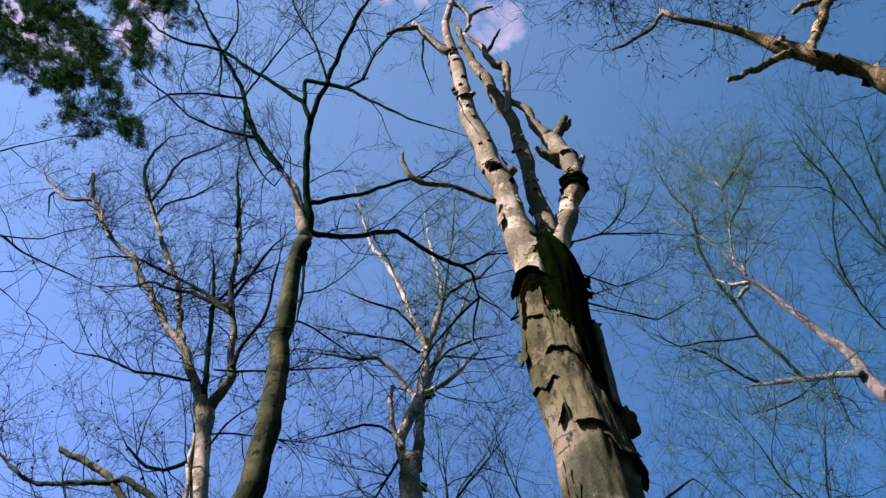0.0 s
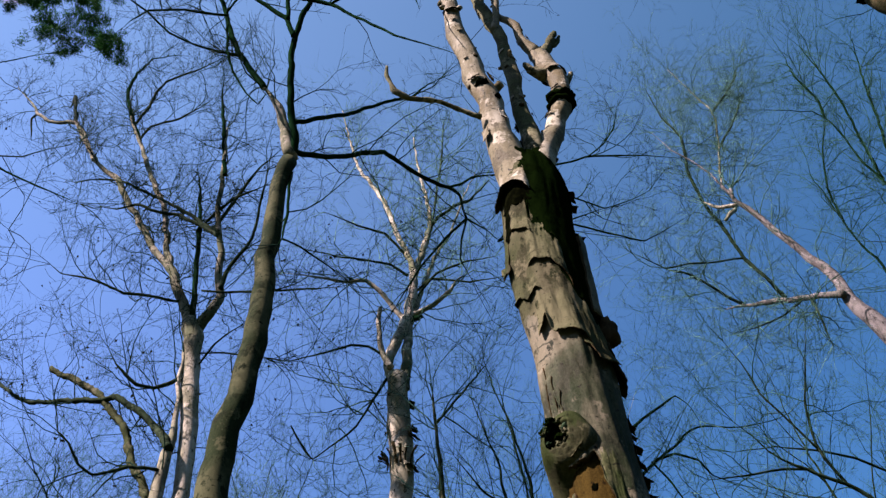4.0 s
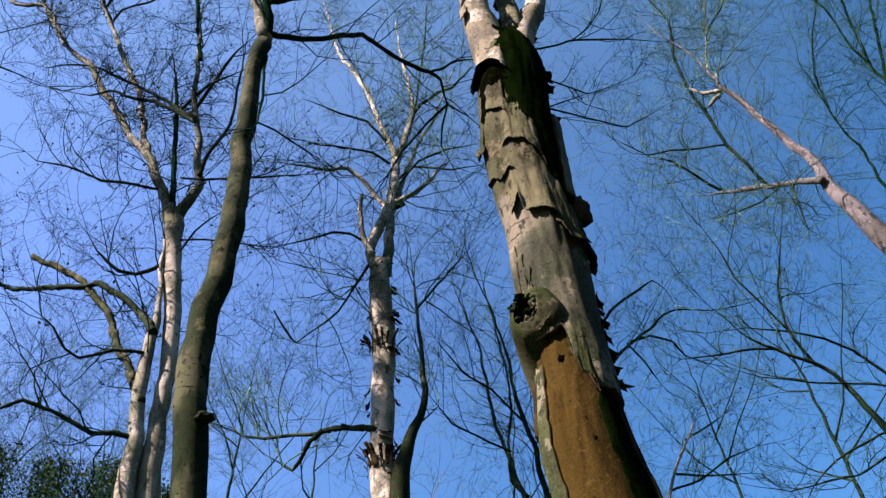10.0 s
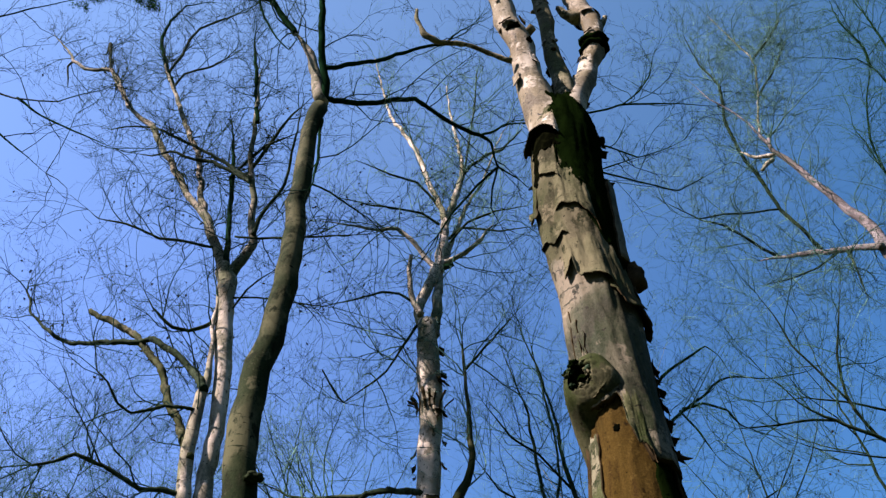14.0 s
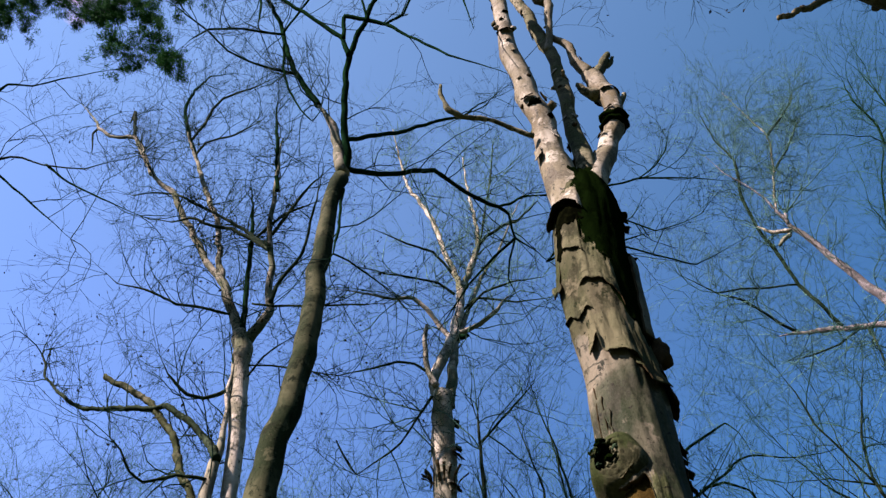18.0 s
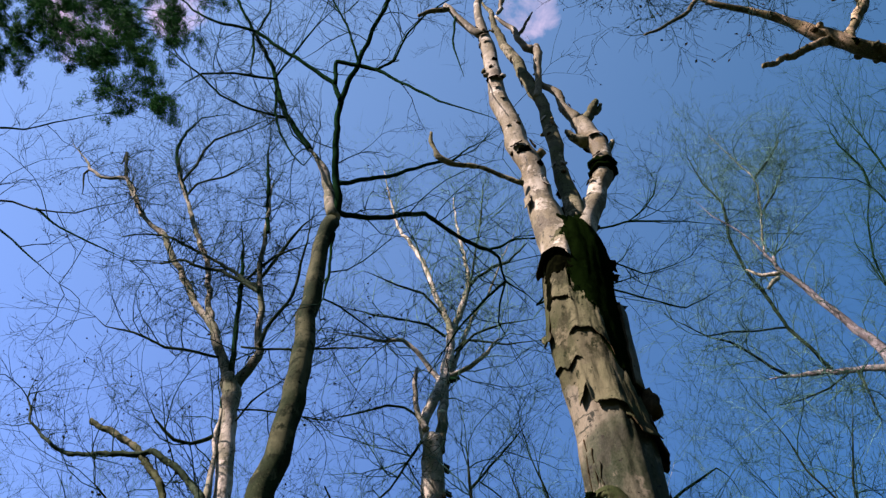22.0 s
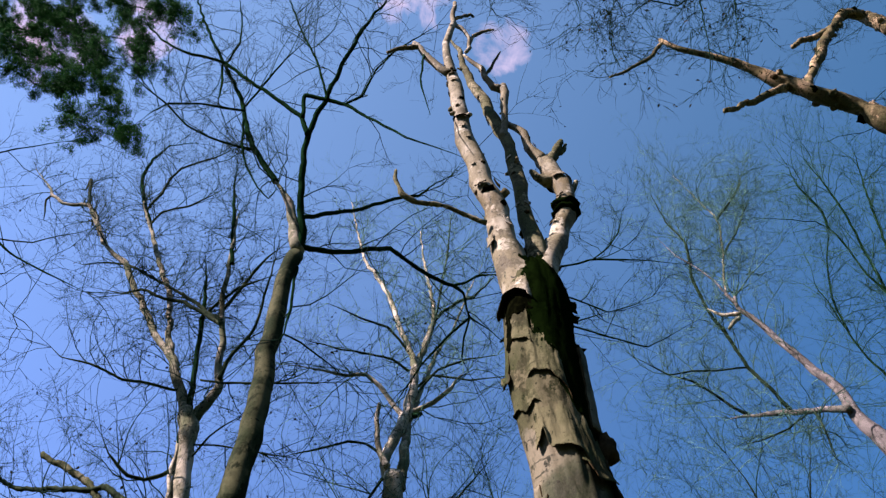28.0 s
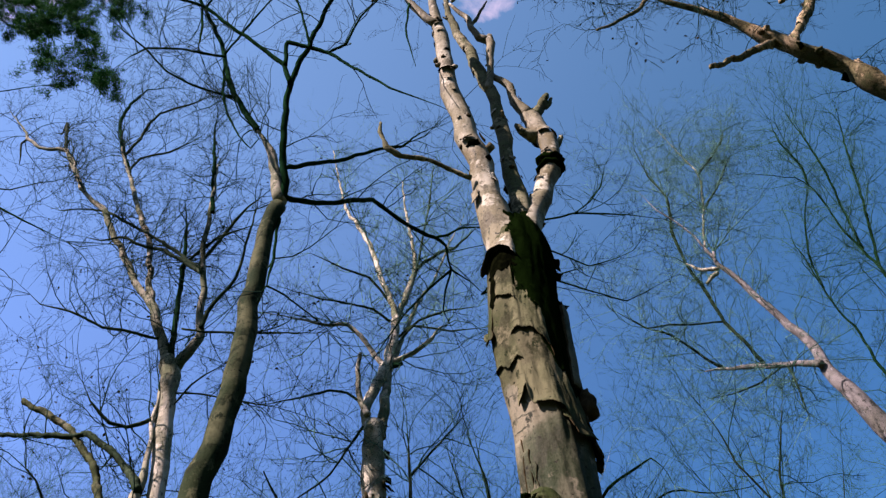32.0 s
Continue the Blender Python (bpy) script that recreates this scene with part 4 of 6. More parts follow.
CENTRE.limb("branch", [(-0.142, 9.500, 13.797, 0.0250), (-0.029, 9.654, 14.901, 0.0264), (0.088, 9.867, 16.626, 0.0229), (0.182, 10.019, 18.008, 0.0243), (0.236, 10.200, 19.858, 0.0197)], BARK_BOUGH)
CENTRE.limb("branch", [(-0.466, 8.800, 10.998, 0.0461), (-0.622, 8.755, 11.238, 0.0423), (-0.809, 8.704, 11.506, 0.0385), (-1.109, 8.637, 11.804, 0.0346), (-1.416, 8.580, 11.724, 0.0258), (-1.945, 8.482, 11.720, 0.0171), (-2.380, 8.400, 11.721, 0.0127)], BARK_PALE)
CENTRE.limb("branch", [(-0.420, 8.850, 11.236, 0.0511), (-0.276, 8.803, 11.223, 0.0424), (-0.016, 8.710, 11.305, 0.0382), (0.254, 8.597, 11.514, 0.0341), (0.346, 8.543, 11.672, 0.0257), (0.447, 8.500, 11.760, 0.0172)], BARK_PALE)
CENTRE.limb("stub", [(-0.364, 8.850, 11.104, 0.0507), (-0.255, 8.792, 11.066, 0.0420), (-0.184, 8.750, 11.072, 0.0294)], BARK_BRANCH, grow=0.15)
CENTRE.limb("spur", [(-0.600, 8.300, 9.553, 0.0524), (-0.720, 8.274, 9.807, 0.0417), (-0.779, 8.250, 10.071, 0.0385), (-0.809, 8.223, 10.399, 0.0352), (-0.813, 8.200, 10.683, 0.0278)], BARK_PALE, grow=0.15)
CENTRE.limb("branch", [(-0.704, 8.300, 9.777, 0.0227), (-0.928, 8.228, 9.875, 0.0190), (-1.159, 8.159, 9.841, 0.0188), (-1.517, 8.041, 9.579, 0.0147), (-1.923, 7.900, 9.280, 0.0107)], BARK_BOUGH)
CENTRE.limb("branch", [(-0.462, 9.200, 12.613, 0.0279), (-0.759, 9.109, 12.812, 0.0234), (-1.239, 8.982, 12.779, 0.0185), (-1.708, 8.855, 12.729, 0.0183), (-2.269, 8.700, 12.764, 0.0137)], BARK_BOUGH)
CENTRE.limb("branch", [(-0.479, 9.300, 13.209, 0.0241), (-0.897, 9.130, 13.737, 0.0244), (-1.403, 8.983, 13.795, 0.0195), (-2.013, 8.800, 13.973, 0.0146)], BARK_BOUGH)
CENTRE.limb("branch", [(-0.307, 9.000, 11.788, 0.0221), (0.029, 8.862, 12.275, 0.0225), (0.504, 8.734, 12.414, 0.0180), (1.019, 8.600, 12.394, 0.0134)], BARK_BOUGH)
CENTRE.limb("branch", [(-0.328, 9.000, 11.931, 0.0222), (-0.066, 8.911, 12.187, 0.0224), (0.584, 8.744, 11.911, 0.0176), (1.130, 8.600, 11.879, 0.0131)], BARK_BOUGH)
CENTRE.limb("stem", [(-0.148, 8.025, -0.050, 0.2032), (-0.168, 8.015, 1.788, 0.1517), (-0.197, 8.000, 4.470, 0.1355), (-0.188, 7.977, 5.227, 0.1231), (-0.173, 7.964, 5.708, 0.1114), (-0.148, 7.954, 6.095, 0.0947), (-0.071, 7.947, 6.365, 0.0733), (0.053, 7.939, 6.684, 0.0571), (0.106, 7.932, 7.020, 0.0523), (0.076, 7.924, 7.415, 0.0475), (0.036, 7.914, 7.920, 0.0394), (0.002, 7.907, 8.324, 0.0371), (-0.028, 7.900, 8.703, 0.0277)], BARK_OLIVE)
CENTRE.limb("branch", [(-0.443, 8.100, 6.594, 0.0392), (-0.621, 8.241, 6.714, 0.0369), (-0.869, 8.428, 6.843, 0.0378), (-1.122, 8.619, 6.906, 0.0352), (-1.281, 8.771, 6.862, 0.0323), (-1.397, 8.962, 6.731, 0.0259), (-1.484, 9.078, 6.661, 0.0195), (-1.654, 9.200, 6.818, 0.0166)], BARK_BOUGH, rough=0.42, lump=18)
CENTRE.limb("branch", [(-1.215, 8.900, 7.058, 0.0264), (-1.525, 9.016, 7.118, 0.0234), (-1.899, 9.154, 7.160, 0.0203), (-2.215, 9.265, 7.265, 0.0171), (-2.605, 9.400, 7.523, 0.0105)], BARK_BOUGH)
CENTRE.limb("branch", [(-0.646, 8.200, 9.242, 0.0219), (-0.961, 7.974, 8.252, 0.0134), (-1.199, 7.852, 7.865, 0.0130), (-1.395, 7.750, 7.572, 0.0126), (-1.524, 7.700, 7.593, 0.0094)], BARK_BOUGH)
CENTRE.limb("branch", [(-1.708, 7.700, 8.027, 0.0097), (-1.572, 7.659, 7.772, 0.0127), (-1.443, 7.620, 7.545, 0.0156), (-1.366, 7.600, 7.446, 0.0123)], BARK_BOUGH)
CENTRE.limb("branch", [(0.016, 7.900, 8.226, 0.0201), (0.212, 8.016, 8.609, 0.0173), (0.487, 8.168, 9.150, 0.0145), (0.744, 8.300, 9.653, 0.0113)], BARK_BOUGH)
CENTRE.twigs(3.4, 1.4, 0.012, TWIG_PALE, 13, levels=4, kids=(4, 3, 2), low=5.5, skip_thick=0.07)
RIGHT = Tree("pale_tree", (6.70, 7.70, 0), "leafless tree with slanting pale trunk and fine twigs")
RIGHT.limb("trunk", [(6.700, 7.700, -0.050, 0.2473), (6.605, 7.660, 2.104, 0.1846), (6.462, 7.600, 5.260, 0.1649), (6.428, 7.505, 6.891, 0.1583), (6.242, 7.443, 8.270, 0.1506), (5.851, 7.395, 9.403, 0.1336), (5.698, 7.383, 9.707, 0.1172), (5.623, 7.371, 10.088, 0.1039), (5.586, 7.362, 10.394, 0.0960), (5.416, 7.349, 10.798, 0.0882), (5.214, 7.336, 11.161, 0.0833), (4.965, 7.320, 11.705, 0.0788), (4.729, 7.306, 12.148, 0.0696), (4.706, 7.303, 12.323, 0.0587), (4.722, 7.300, 12.475, 0.0474)], BARK_PINK)
RIGHT.limb("branch", [(5.538, 7.300, 9.929, 0.0573), (5.434, 7.485, 10.109, 0.0469), (5.315, 7.670, 10.278, 0.0418), (5.150, 7.916, 10.530, 0.0401), (4.899, 8.225, 10.785, 0.0382), (4.682, 8.472, 10.996, 0.0358), (4.553, 8.600, 11.050, 0.0230)], BARK_PINK)
RIGHT.limb("branch", [(5.143, 7.950, 10.602, 0.0349), (5.009, 7.899, 10.860, 0.0276), (4.711, 7.802, 11.337, 0.0284), (4.589, 7.723, 11.886, 0.0294), (4.371, 7.621, 12.615, 0.0263), (4.302, 7.539, 13.365, 0.0275), (4.416, 7.454, 14.345, 0.0242), (4.163, 7.378, 15.006, 0.0200), (4.075, 7.300, 15.974, 0.0158)], BARK_GREY)
RIGHT.limb("branch", [(4.789, 8.500, 11.045, 0.0287), (4.622, 8.463, 11.156, 0.0247), (4.352, 8.399, 11.375, 0.0208), (4.041, 8.330, 11.605, 0.0211), (3.666, 8.267, 11.653, 0.0127), (3.336, 8.200, 11.853, 0.0085)], BARK_BOUGH)
RIGHT.limb("branch", [(4.633, 7.700, 11.211, 0.0160), (4.103, 7.672, 11.077, 0.0158), (3.754, 7.653, 11.030, 0.0158), (3.388, 7.633, 10.894, 0.0117), (2.949, 7.600, 11.234, 0.0080)], BARK_BOUGH)
RIGHT.limb("branch", [(4.701, 7.300, 12.213, 0.0253), (4.615, 7.286, 12.494, 0.0215), (4.503, 7.267, 12.877, 0.0154), (4.269, 7.245, 13.230, 0.0135), (4.019, 7.225, 13.530, 0.0092), (3.784, 7.200, 14.065, 0.0070)], BARK_PINK)
RIGHT.limb("branch", [(4.709, 7.300, 12.397, 0.0238), (4.619, 7.322, 12.577, 0.0215), (4.793, 7.368, 13.321, 0.0197), (4.965, 7.402, 13.927, 0.0175), (5.212, 7.460, 15.031, 0.0156), (5.236, 7.485, 15.509, 0.0160), (5.129, 7.519, 16.013, 0.0165), (5.012, 7.560, 16.679, 0.0136), (4.884, 7.600, 17.388, 0.0106)], BARK_STEM)
RIGHT.limb("branch", [(5.284, 7.500, 15.429, 0.0257), (5.788, 7.586, 16.315, 0.0216), (6.199, 7.653, 17.099, 0.0226), (6.456, 7.700, 17.745, 0.0175)], BARK_BOUGH)
RIGHT.limb("branch", [(4.963, 7.400, 13.924, 0.0235), (5.480, 7.492, 14.902, 0.0200), (6.116, 7.600, 16.254, 0.0162)], BARK_BOUGH)
RIGHT.limb("branch", [(4.658, 7.250, 11.948, 0.0372), (4.455, 7.341, 12.026, 0.0292), (4.348, 7.401, 12.174, 0.0253), (4.272, 7.450, 12.326, 0.0214)], BARK_PALE)
RIGHT.limb("stub", [(4.633, 7.300, 11.911, 0.0372), (4.437, 7.235, 11.667, 0.0324), (4.349, 7.200, 11.503, 0.0240)], BARK_PALE, grow=0.15)
RIGHT.limb("branch", [(5.122, 7.400, 9.955, 0.0180), (5.024, 7.264, 9.491, 0.0173), (4.895, 7.109, 8.987, 0.0131), (4.800, 7.000, 8.647, 0.0063)], BARK_BOUGH)
RIGHT.limb("branch", [(4.997, 7.400, 9.926, 0.0144), (4.545, 7.272, 9.470, 0.0138), (4.026, 7.118, 9.085, 0.0099), (3.654, 7.000, 8.851, 0.0064)], BARK_BOUGH)
RIGHT.twigs(6, 1.1, 0.009, TWIG_PALE, 14, levels=4, kids=(4, 4, 2), low=6.0, skip_thick=0.07)
FARRIGHT = Tree("slim_tree", (8.40, 10.20, 0), "slim slanting leafless tree")
FARRIGHT.limb("trunk", [(8.400, 10.200, -0.050, 0.1036), (8.371, 10.120, 3.070, 0.0773), (8.327, 10.000, 7.675, 0.0483), (8.406, 9.863, 9.888, 0.0426), (8.462, 9.766, 12.001, 0.0356), (8.409, 9.709, 13.501, 0.0318), (8.273, 9.684, 14.151, 0.0293), (8.209, 9.662, 14.825, 0.0265), (8.180, 9.638, 15.650, 0.0237), (8.134, 9.615, 16.508, 0.0164), (8.262, 9.600, 17.214, 0.0127)], BARK_BRANCH)
FARRIGHT.limb("branch", [(8.241, 9.700, 14.876, 0.0215), (8.243, 9.571, 15.864, 0.0225), (8.597, 9.435, 17.219, 0.0179), (9.227, 9.300, 18.810, 0.0128)], BARK_BRANCH)
FARRIGHT.twigs(5, 1.6, 0.010, TWIG_GREY, 15, levels=4, kids=(4, 3, 2), low=6.0)
UPPERRIGHT = Tree("slim_tree", (8.40, 8.90, 0), "slim leafless tree with arching crown")
UPPERRIGHT.limb("trunk", [(8.400, 8.900, -0.050, 0.1671), (8.319, 8.780, 3.164, 0.1248), (8.198, 8.600, 7.909, 0.0802), (8.436, 8.445, 10.796, 0.0644), (8.454, 8.359, 13.002, 0.0471), (8.317, 8.313, 14.318, 0.0326), (8.171, 8.295, 14.806, 0.0297), (8.144, 8.264, 15.991, 0.0277), (8.055, 8.249, 16.522, 0.0243), (7.855, 8.238, 16.790, 0.0206), (7.381, 8.221, 16.813, 0.0165), (6.765, 8.200, 16.768, 0.0123)], BARK_BRANCH)
UPPERRIGHT.limb("branch", [(8.403, 8.400, 14.449, 0.0302), (8.459, 8.289, 15.628, 0.0267), (8.573, 8.194, 16.827, 0.0226), (8.575, 8.091, 18.174, 0.0241), (8.489, 8.000, 19.435, 0.0191)], BARK_BRANCH)
UPPERRIGHT.limb("branch", [(8.483, 8.400, 13.883, 0.0292), (9.078, 8.261, 16.291, 0.0276), (9.479, 8.174, 18.149, 0.0241), (10.006, 8.100, 20.122, 0.0197)], BARK_BRANCH)
UPPERRIGHT.limb("branch", [(8.104, 8.300, 16.613, 0.0281), (8.167, 8.218, 17.322, 0.0232), (7.922, 8.096, 18.120, 0.0180), (7.966, 8.000, 19.076, 0.0125)], BARK_BRANCH)
UPPERRIGHT.twigs(5, 1.6, 0.010, TWIG_GREY, 16, levels=4, kids=(4, 3, 2), low=7.0)
LOWRIGHT = Tree("arching_tree", (5.60, 7.90, 0), "leafless tree with a low arching limb")
LOWRIGHT.limb("trunk", [(5.600, 7.900, -0.050, 0.1229), (5.497, 7.820, 1.609, 0.0917), (5.343, 7.700, 4.023, 0.0819), (5.213, 7.578, 5.187, 0.0689), (5.072, 7.517, 5.835, 0.0529), (4.949, 7.485, 6.172, 0.0428), (4.800, 7.460, 6.403, 0.0377), (4.730, 7.443, 6.609, 0.0353), (4.625, 7.425, 6.798, 0.0328), (4.421, 7.403, 6.961, 0.0301), (4.142, 7.379, 7.063, 0.0303), (3.915, 7.359, 7.177, 0.0274), (3.683, 7.337, 7.332, 0.0185), (3.546, 7.317, 7.566, 0.0125), (3.384, 7.300, 7.724, 0.0095)], BARK_GREY)
LOWRIGHT.limb("branch", [(4.420, 7.400, 6.959, 0.0179), (4.262, 7.322, 7.233, 0.0181), (4.207, 7.280, 7.404, 0.0153), (4.241, 7.186, 7.879, 0.0126), (4.402, 7.086, 8.428, 0.0097), (4.570, 7.000, 8.935, 0.0067)], BARK_BOUGH)
LOWRIGHT.limb("branch", [(4.224, 7.300, 7.337, 0.0152), (3.936, 7.172, 7.694, 0.0124), (3.722, 7.079, 7.964, 0.0125), (3.593, 6.982, 8.332, 0.0096), (3.444, 6.900, 8.635, 0.0065)], BARK_BOUGH)
LOWRIGHT.limb("branch", [(4.035, 7.400, 7.152, 0.0181), (3.743, 7.328, 7.099, 0.0149), (3.293, 7.218, 6.943, 0.0117), (2.829, 7.100, 6.791, 0.0086)], BARK_BOUGH)
LOWRIGHT.limb("branch", [(5.424, 7.600, 6.724, 0.0179), (5.240, 7.544, 6.955, 0.0181), (4.981, 7.480, 7.187, 0.0153), (4.678, 7.423, 7.308, 0.0153), (4.282, 7.359, 7.359, 0.0122), (3.739, 7.274, 7.362, 0.0091), (3.235, 7.200, 7.227, 0.0090)], BARK_BOUGH)
LOWRIGHT.limb("branch", [(5.551, 7.600, 6.723, 0.0149), (4.993, 7.479, 6.720, 0.0118), (4.356, 7.344, 6.647, 0.0116), (3.687, 7.194, 6.621, 0.0085), (3.318, 7.100, 6.689, 0.0057)], BARK_BOUGH)
LOWRIGHT.limb("branch", [(5.906, 7.700, 6.563, 0.0208), (4.971, 7.552, 6.159, 0.0142), (4.577, 7.486, 5.955, 0.0139), (4.250, 7.428, 5.763, 0.0108), (3.886, 7.355, 5.447, 0.0105), (3.669, 7.300, 5.187, 0.0076)], BARK_BOUGH)
LOWRIGHT.limb("branch", [(5.901, 7.700, 6.417, 0.0206), (4.858, 7.567, 5.867, 0.0139), (4.470, 7.513, 5.649, 0.0108), (4.134, 7.465, 5.565, 0.0107), (3.665, 7.396, 5.413, 0.0079), (3.095, 7.300, 5.459, 0.0052)], BARK_BOUGH)
LOWRIGHT.twigs(3.0, 1.1, 0.008, TWIG_GREY, 17, levels=4, kids=(3, 3, 2), low=4.0)
BEHINDMAIN = Tree("young_tree", (1.60, 9.50, 0), "many-stemmed young leafless tree")
BEHINDMAIN.limb("trunk", [(1.600, 9.500, -0.050, 0.0965), (1.599, 9.460, 1.863, 0.0720), (1.599, 9.400, 4.659, 0.0643), (1.613, 9.366, 5.574, 0.0532), (1.604, 9.339, 6.391, 0.0397), (1.514, 9.320, 7.019, 0.0345), (1.392, 9.306, 7.515, 0.0320), (1.316, 9.294, 7.953, 0.0293), (1.275, 9.283, 8.416, 0.0263), (1.191, 9.271, 8.907, 0.0232), (1.026, 9.256, 9.537, 0.0201), (0.848, 9.242, 10.215, 0.0167), (0.741, 9.230, 10.822, 0.0129)], BARK_GREY)
BEHINDMAIN.limb("stem", [(1.508, 9.560, 5.329, 0.0493), (1.437, 9.628, 6.185, 0.0395), (1.344, 9.663, 6.657, 0.0307), (1.236, 9.693, 7.077, 0.0281), (1.090, 9.729, 7.614, 0.0255), (0.995, 9.769, 8.287, 0.0228), (0.940, 9.808, 9.020, 0.0199), (0.761, 9.844, 9.705, 0.0166), (0.566, 9.880, 10.446, 0.0130)], BARK_GREY)
BEHINDMAIN.limb("stem", [(1.372, 9.400, 6.441, 0.0264), (1.192, 9.482, 6.718, 0.0237), (1.217, 9.617, 7.369, 0.0214), (1.312, 9.734, 7.976, 0.0186), (1.302, 9.870, 8.752, 0.0158), (1.177, 10.051, 9.873, 0.0169), (1.067, 10.210, 10.998, 0.0136)], BARK_GREY)
BEHINDMAIN.limb("branch", [(1.401, 9.400, 7.532, 0.0177), (1.003, 9.222, 7.907, 0.0144), (0.628, 9.089, 8.091, 0.0144), (0.255, 8.910, 8.530, 0.0110)], BARK_GREY)
BEHINDMAIN.limb("branch", [(1.214, 9.400, 7.071, 0.0172), (0.886, 9.266, 7.159, 0.0137), (0.452, 9.084, 7.299, 0.0137), (0.168, 8.910, 7.612, 0.0103)], BARK_GREY)
BEHINDMAIN.twigs(4, 1.3, 0.008, TWIG_GREY, 18, levels=4, kids=(3, 3, 2), low=3.5)
BEHINDRIGHT = Tree("young_tree", (1.10, 8.50, 0), "young leafless tree with crooked limbs")
BEHINDRIGHT.limb("trunk", [(1.100, 8.500, -0.050, 0.0775), (1.196, 8.460, 2.185, 0.0579), (1.339, 8.400, 5.462, 0.0517), (1.889, 8.338, 6.431, 0.0401), (2.204, 8.295, 7.247, 0.0360), (2.394, 8.278, 7.584, 0.0301), (2.659, 8.260, 7.900, 0.0273), (2.993, 8.241, 8.155, 0.0243), (3.359, 8.221, 8.447, 0.0212), (3.700, 8.203, 8.400, 0.0176), (4.146, 8.180, 8.424, 0.0141), (4.564, 8.160, 8.598, 0.0107)], BARK_BRANCH)
BEHINDRIGHT.limb("branch", [(2.200, 8.280, 7.237, 0.0258), (2.302, 8.159, 8.005, 0.0203), (2.490, 8.104, 8.328, 0.0206), (2.814, 8.044, 8.561, 0.0174), (3.099, 7.993, 8.740, 0.0141), (3.208, 7.964, 8.584, 0.0104), (3.274, 7.920, 8.258, 0.0102)], BARK_BRANCH)
BEHINDRIGHT.limb("branch", [(2.709, 8.280, 7.961, 0.0204), (2.946, 8.186, 7.975, 0.0169), (3.171, 8.080, 7.799, 0.0133), (3.260, 7.989, 7.512, 0.0129), (3.381, 7.920, 7.375, 0.0096)], BARK_BRANCH)
BEHINDRIGHT.limb("branch", [(2.668, 8.280, 7.934, 0.0136), (2.791, 8.168, 7.566, 0.0131), (2.884, 8.040, 7.141, 0.0095)], BARK_BRANCH)
BEHINDRIGHT.twigs(3, 1.1, 0.008, TWIG_PALE, 19, levels=4, kids=(3, 3, 2), low=4.0)
SAPLING = Tree("sapling", (2.60, 9.90, 0), "pale broken-topped leafless sapling")
SAPLING.limb("trunk", [(2.600, 9.900, -0.050, 0.0947), (2.644, 9.900, 2.048, 0.0707), (2.709, 9.900, 5.119, 0.0631), (3.042, 9.857, 6.050, 0.0471), (3.255, 9.833, 6.626, 0.0385), (3.423, 9.817, 7.035, 0.0359), (3.560, 9.808, 7.281, 0.0364), (3.707, 9.799, 7.491, 0.0295), (3.829, 9.790, 7.752, 0.0188)], BARK_PALE)
SAPLING.limb("branch", [(3.440, 9.900, 6.998, 0.0178), (3.785, 9.769, 6.904, 0.0140), (4.302, 9.570, 6.818, 0.0104)], BARK_BRANCH)
SAPLING.limb("branch", [(3.338, 9.900, 6.771, 0.0175), (3.706, 9.797, 6.856, 0.0140), (4.114, 9.674, 7.109, 0.0142), (4.491, 9.570, 7.211, 0.0106)], BARK_BRANCH)
SAPLING.limb("branch", [(3.672, 9.900, 7.509, 0.0147), (3.931, 9.796, 7.619, 0.0147), (4.214, 9.680, 7.766, 0.0111)], BARK_BRANCH)
SAPLING.twigs(4, 1.0, 0.008, TWIG_PALE, 20, levels=4, kids=(3, 3, 2), low=4.5, leaves=120)
OVER = Tree("overhanging_tree", (6.50, 4.60, 0), "tree with a big dead lichened limb overhead")
OVER.limb("trunk", [(6.500, 4.600, -0.050, 0.2079), (6.444, 4.520, 2.355, 0.1552), (6.359, 4.400, 5.888, 0.1386), (6.571, 4.080, 8.198, 0.1648), (6.272, 3.874, 10.136, 0.1727), (5.812, 3.784, 10.848, 0.1504), (5.474, 3.732, 11.237, 0.1348), (5.314, 3.704, 11.514, 0.1205), (5.015, 3.669, 11.696, 0.1081), (4.724, 3.634, 11.927, 0.0993), (4.507, 3.607, 12.138, 0.0972), (4.263, 3.577, 12.391, 0.0770), (3.948, 3.542, 12.657, 0.0560), (3.609, 3.507, 12.887, 0.0455), (3.226, 3.474, 12.976, 0.0381), (3.030, 3.450, 13.281, 0.0311)], BARK_ROUGH, rough=0.42, lump=18)
OVER.limb("branch", [(3.064, 3.470, 13.271, 0.0308), (2.747, 3.449, 12.498, 0.0254), (2.307, 3.420, 11.841, 0.0207), (2.031, 3.400, 11.479, 0.0134)], BARK_ROUGH, grow=0.5, rough=0.42, lump=18)
OVER.limb("stub", [(4.546, 3.650, 12.152, 0.0643), (4.337, 3.634, 11.919, 0.0526), (4.022, 3.609, 11.597, 0.0443), (3.695, 3.582, 11.241, 0.0364), (3.334, 3.550, 10.868, 0.0288)], BARK_ROUGH, grow=0.15, rough=0.42, lump=18)
OVER.limb("branch", [(4.823, 3.700, 12.194, 0.0503), (5.147, 3.719, 12.904, 0.0569), (5.479, 3.736, 13.527, 0.0795), (5.888, 3.756, 14.446, 0.0720), (6.337, 3.774, 15.255, 0.0714), (6.985, 3.798, 16.399, 0.0861), (7.406, 3.824, 16.419, 0.1103), (7.584, 3.852, 15.929, 0.1306), (7.934, 3.904, 15.148, 0.1515), (8.106, 4.000, 13.353, 0.1589)], BARK_ROUGH, rough=0.26, lump=14)
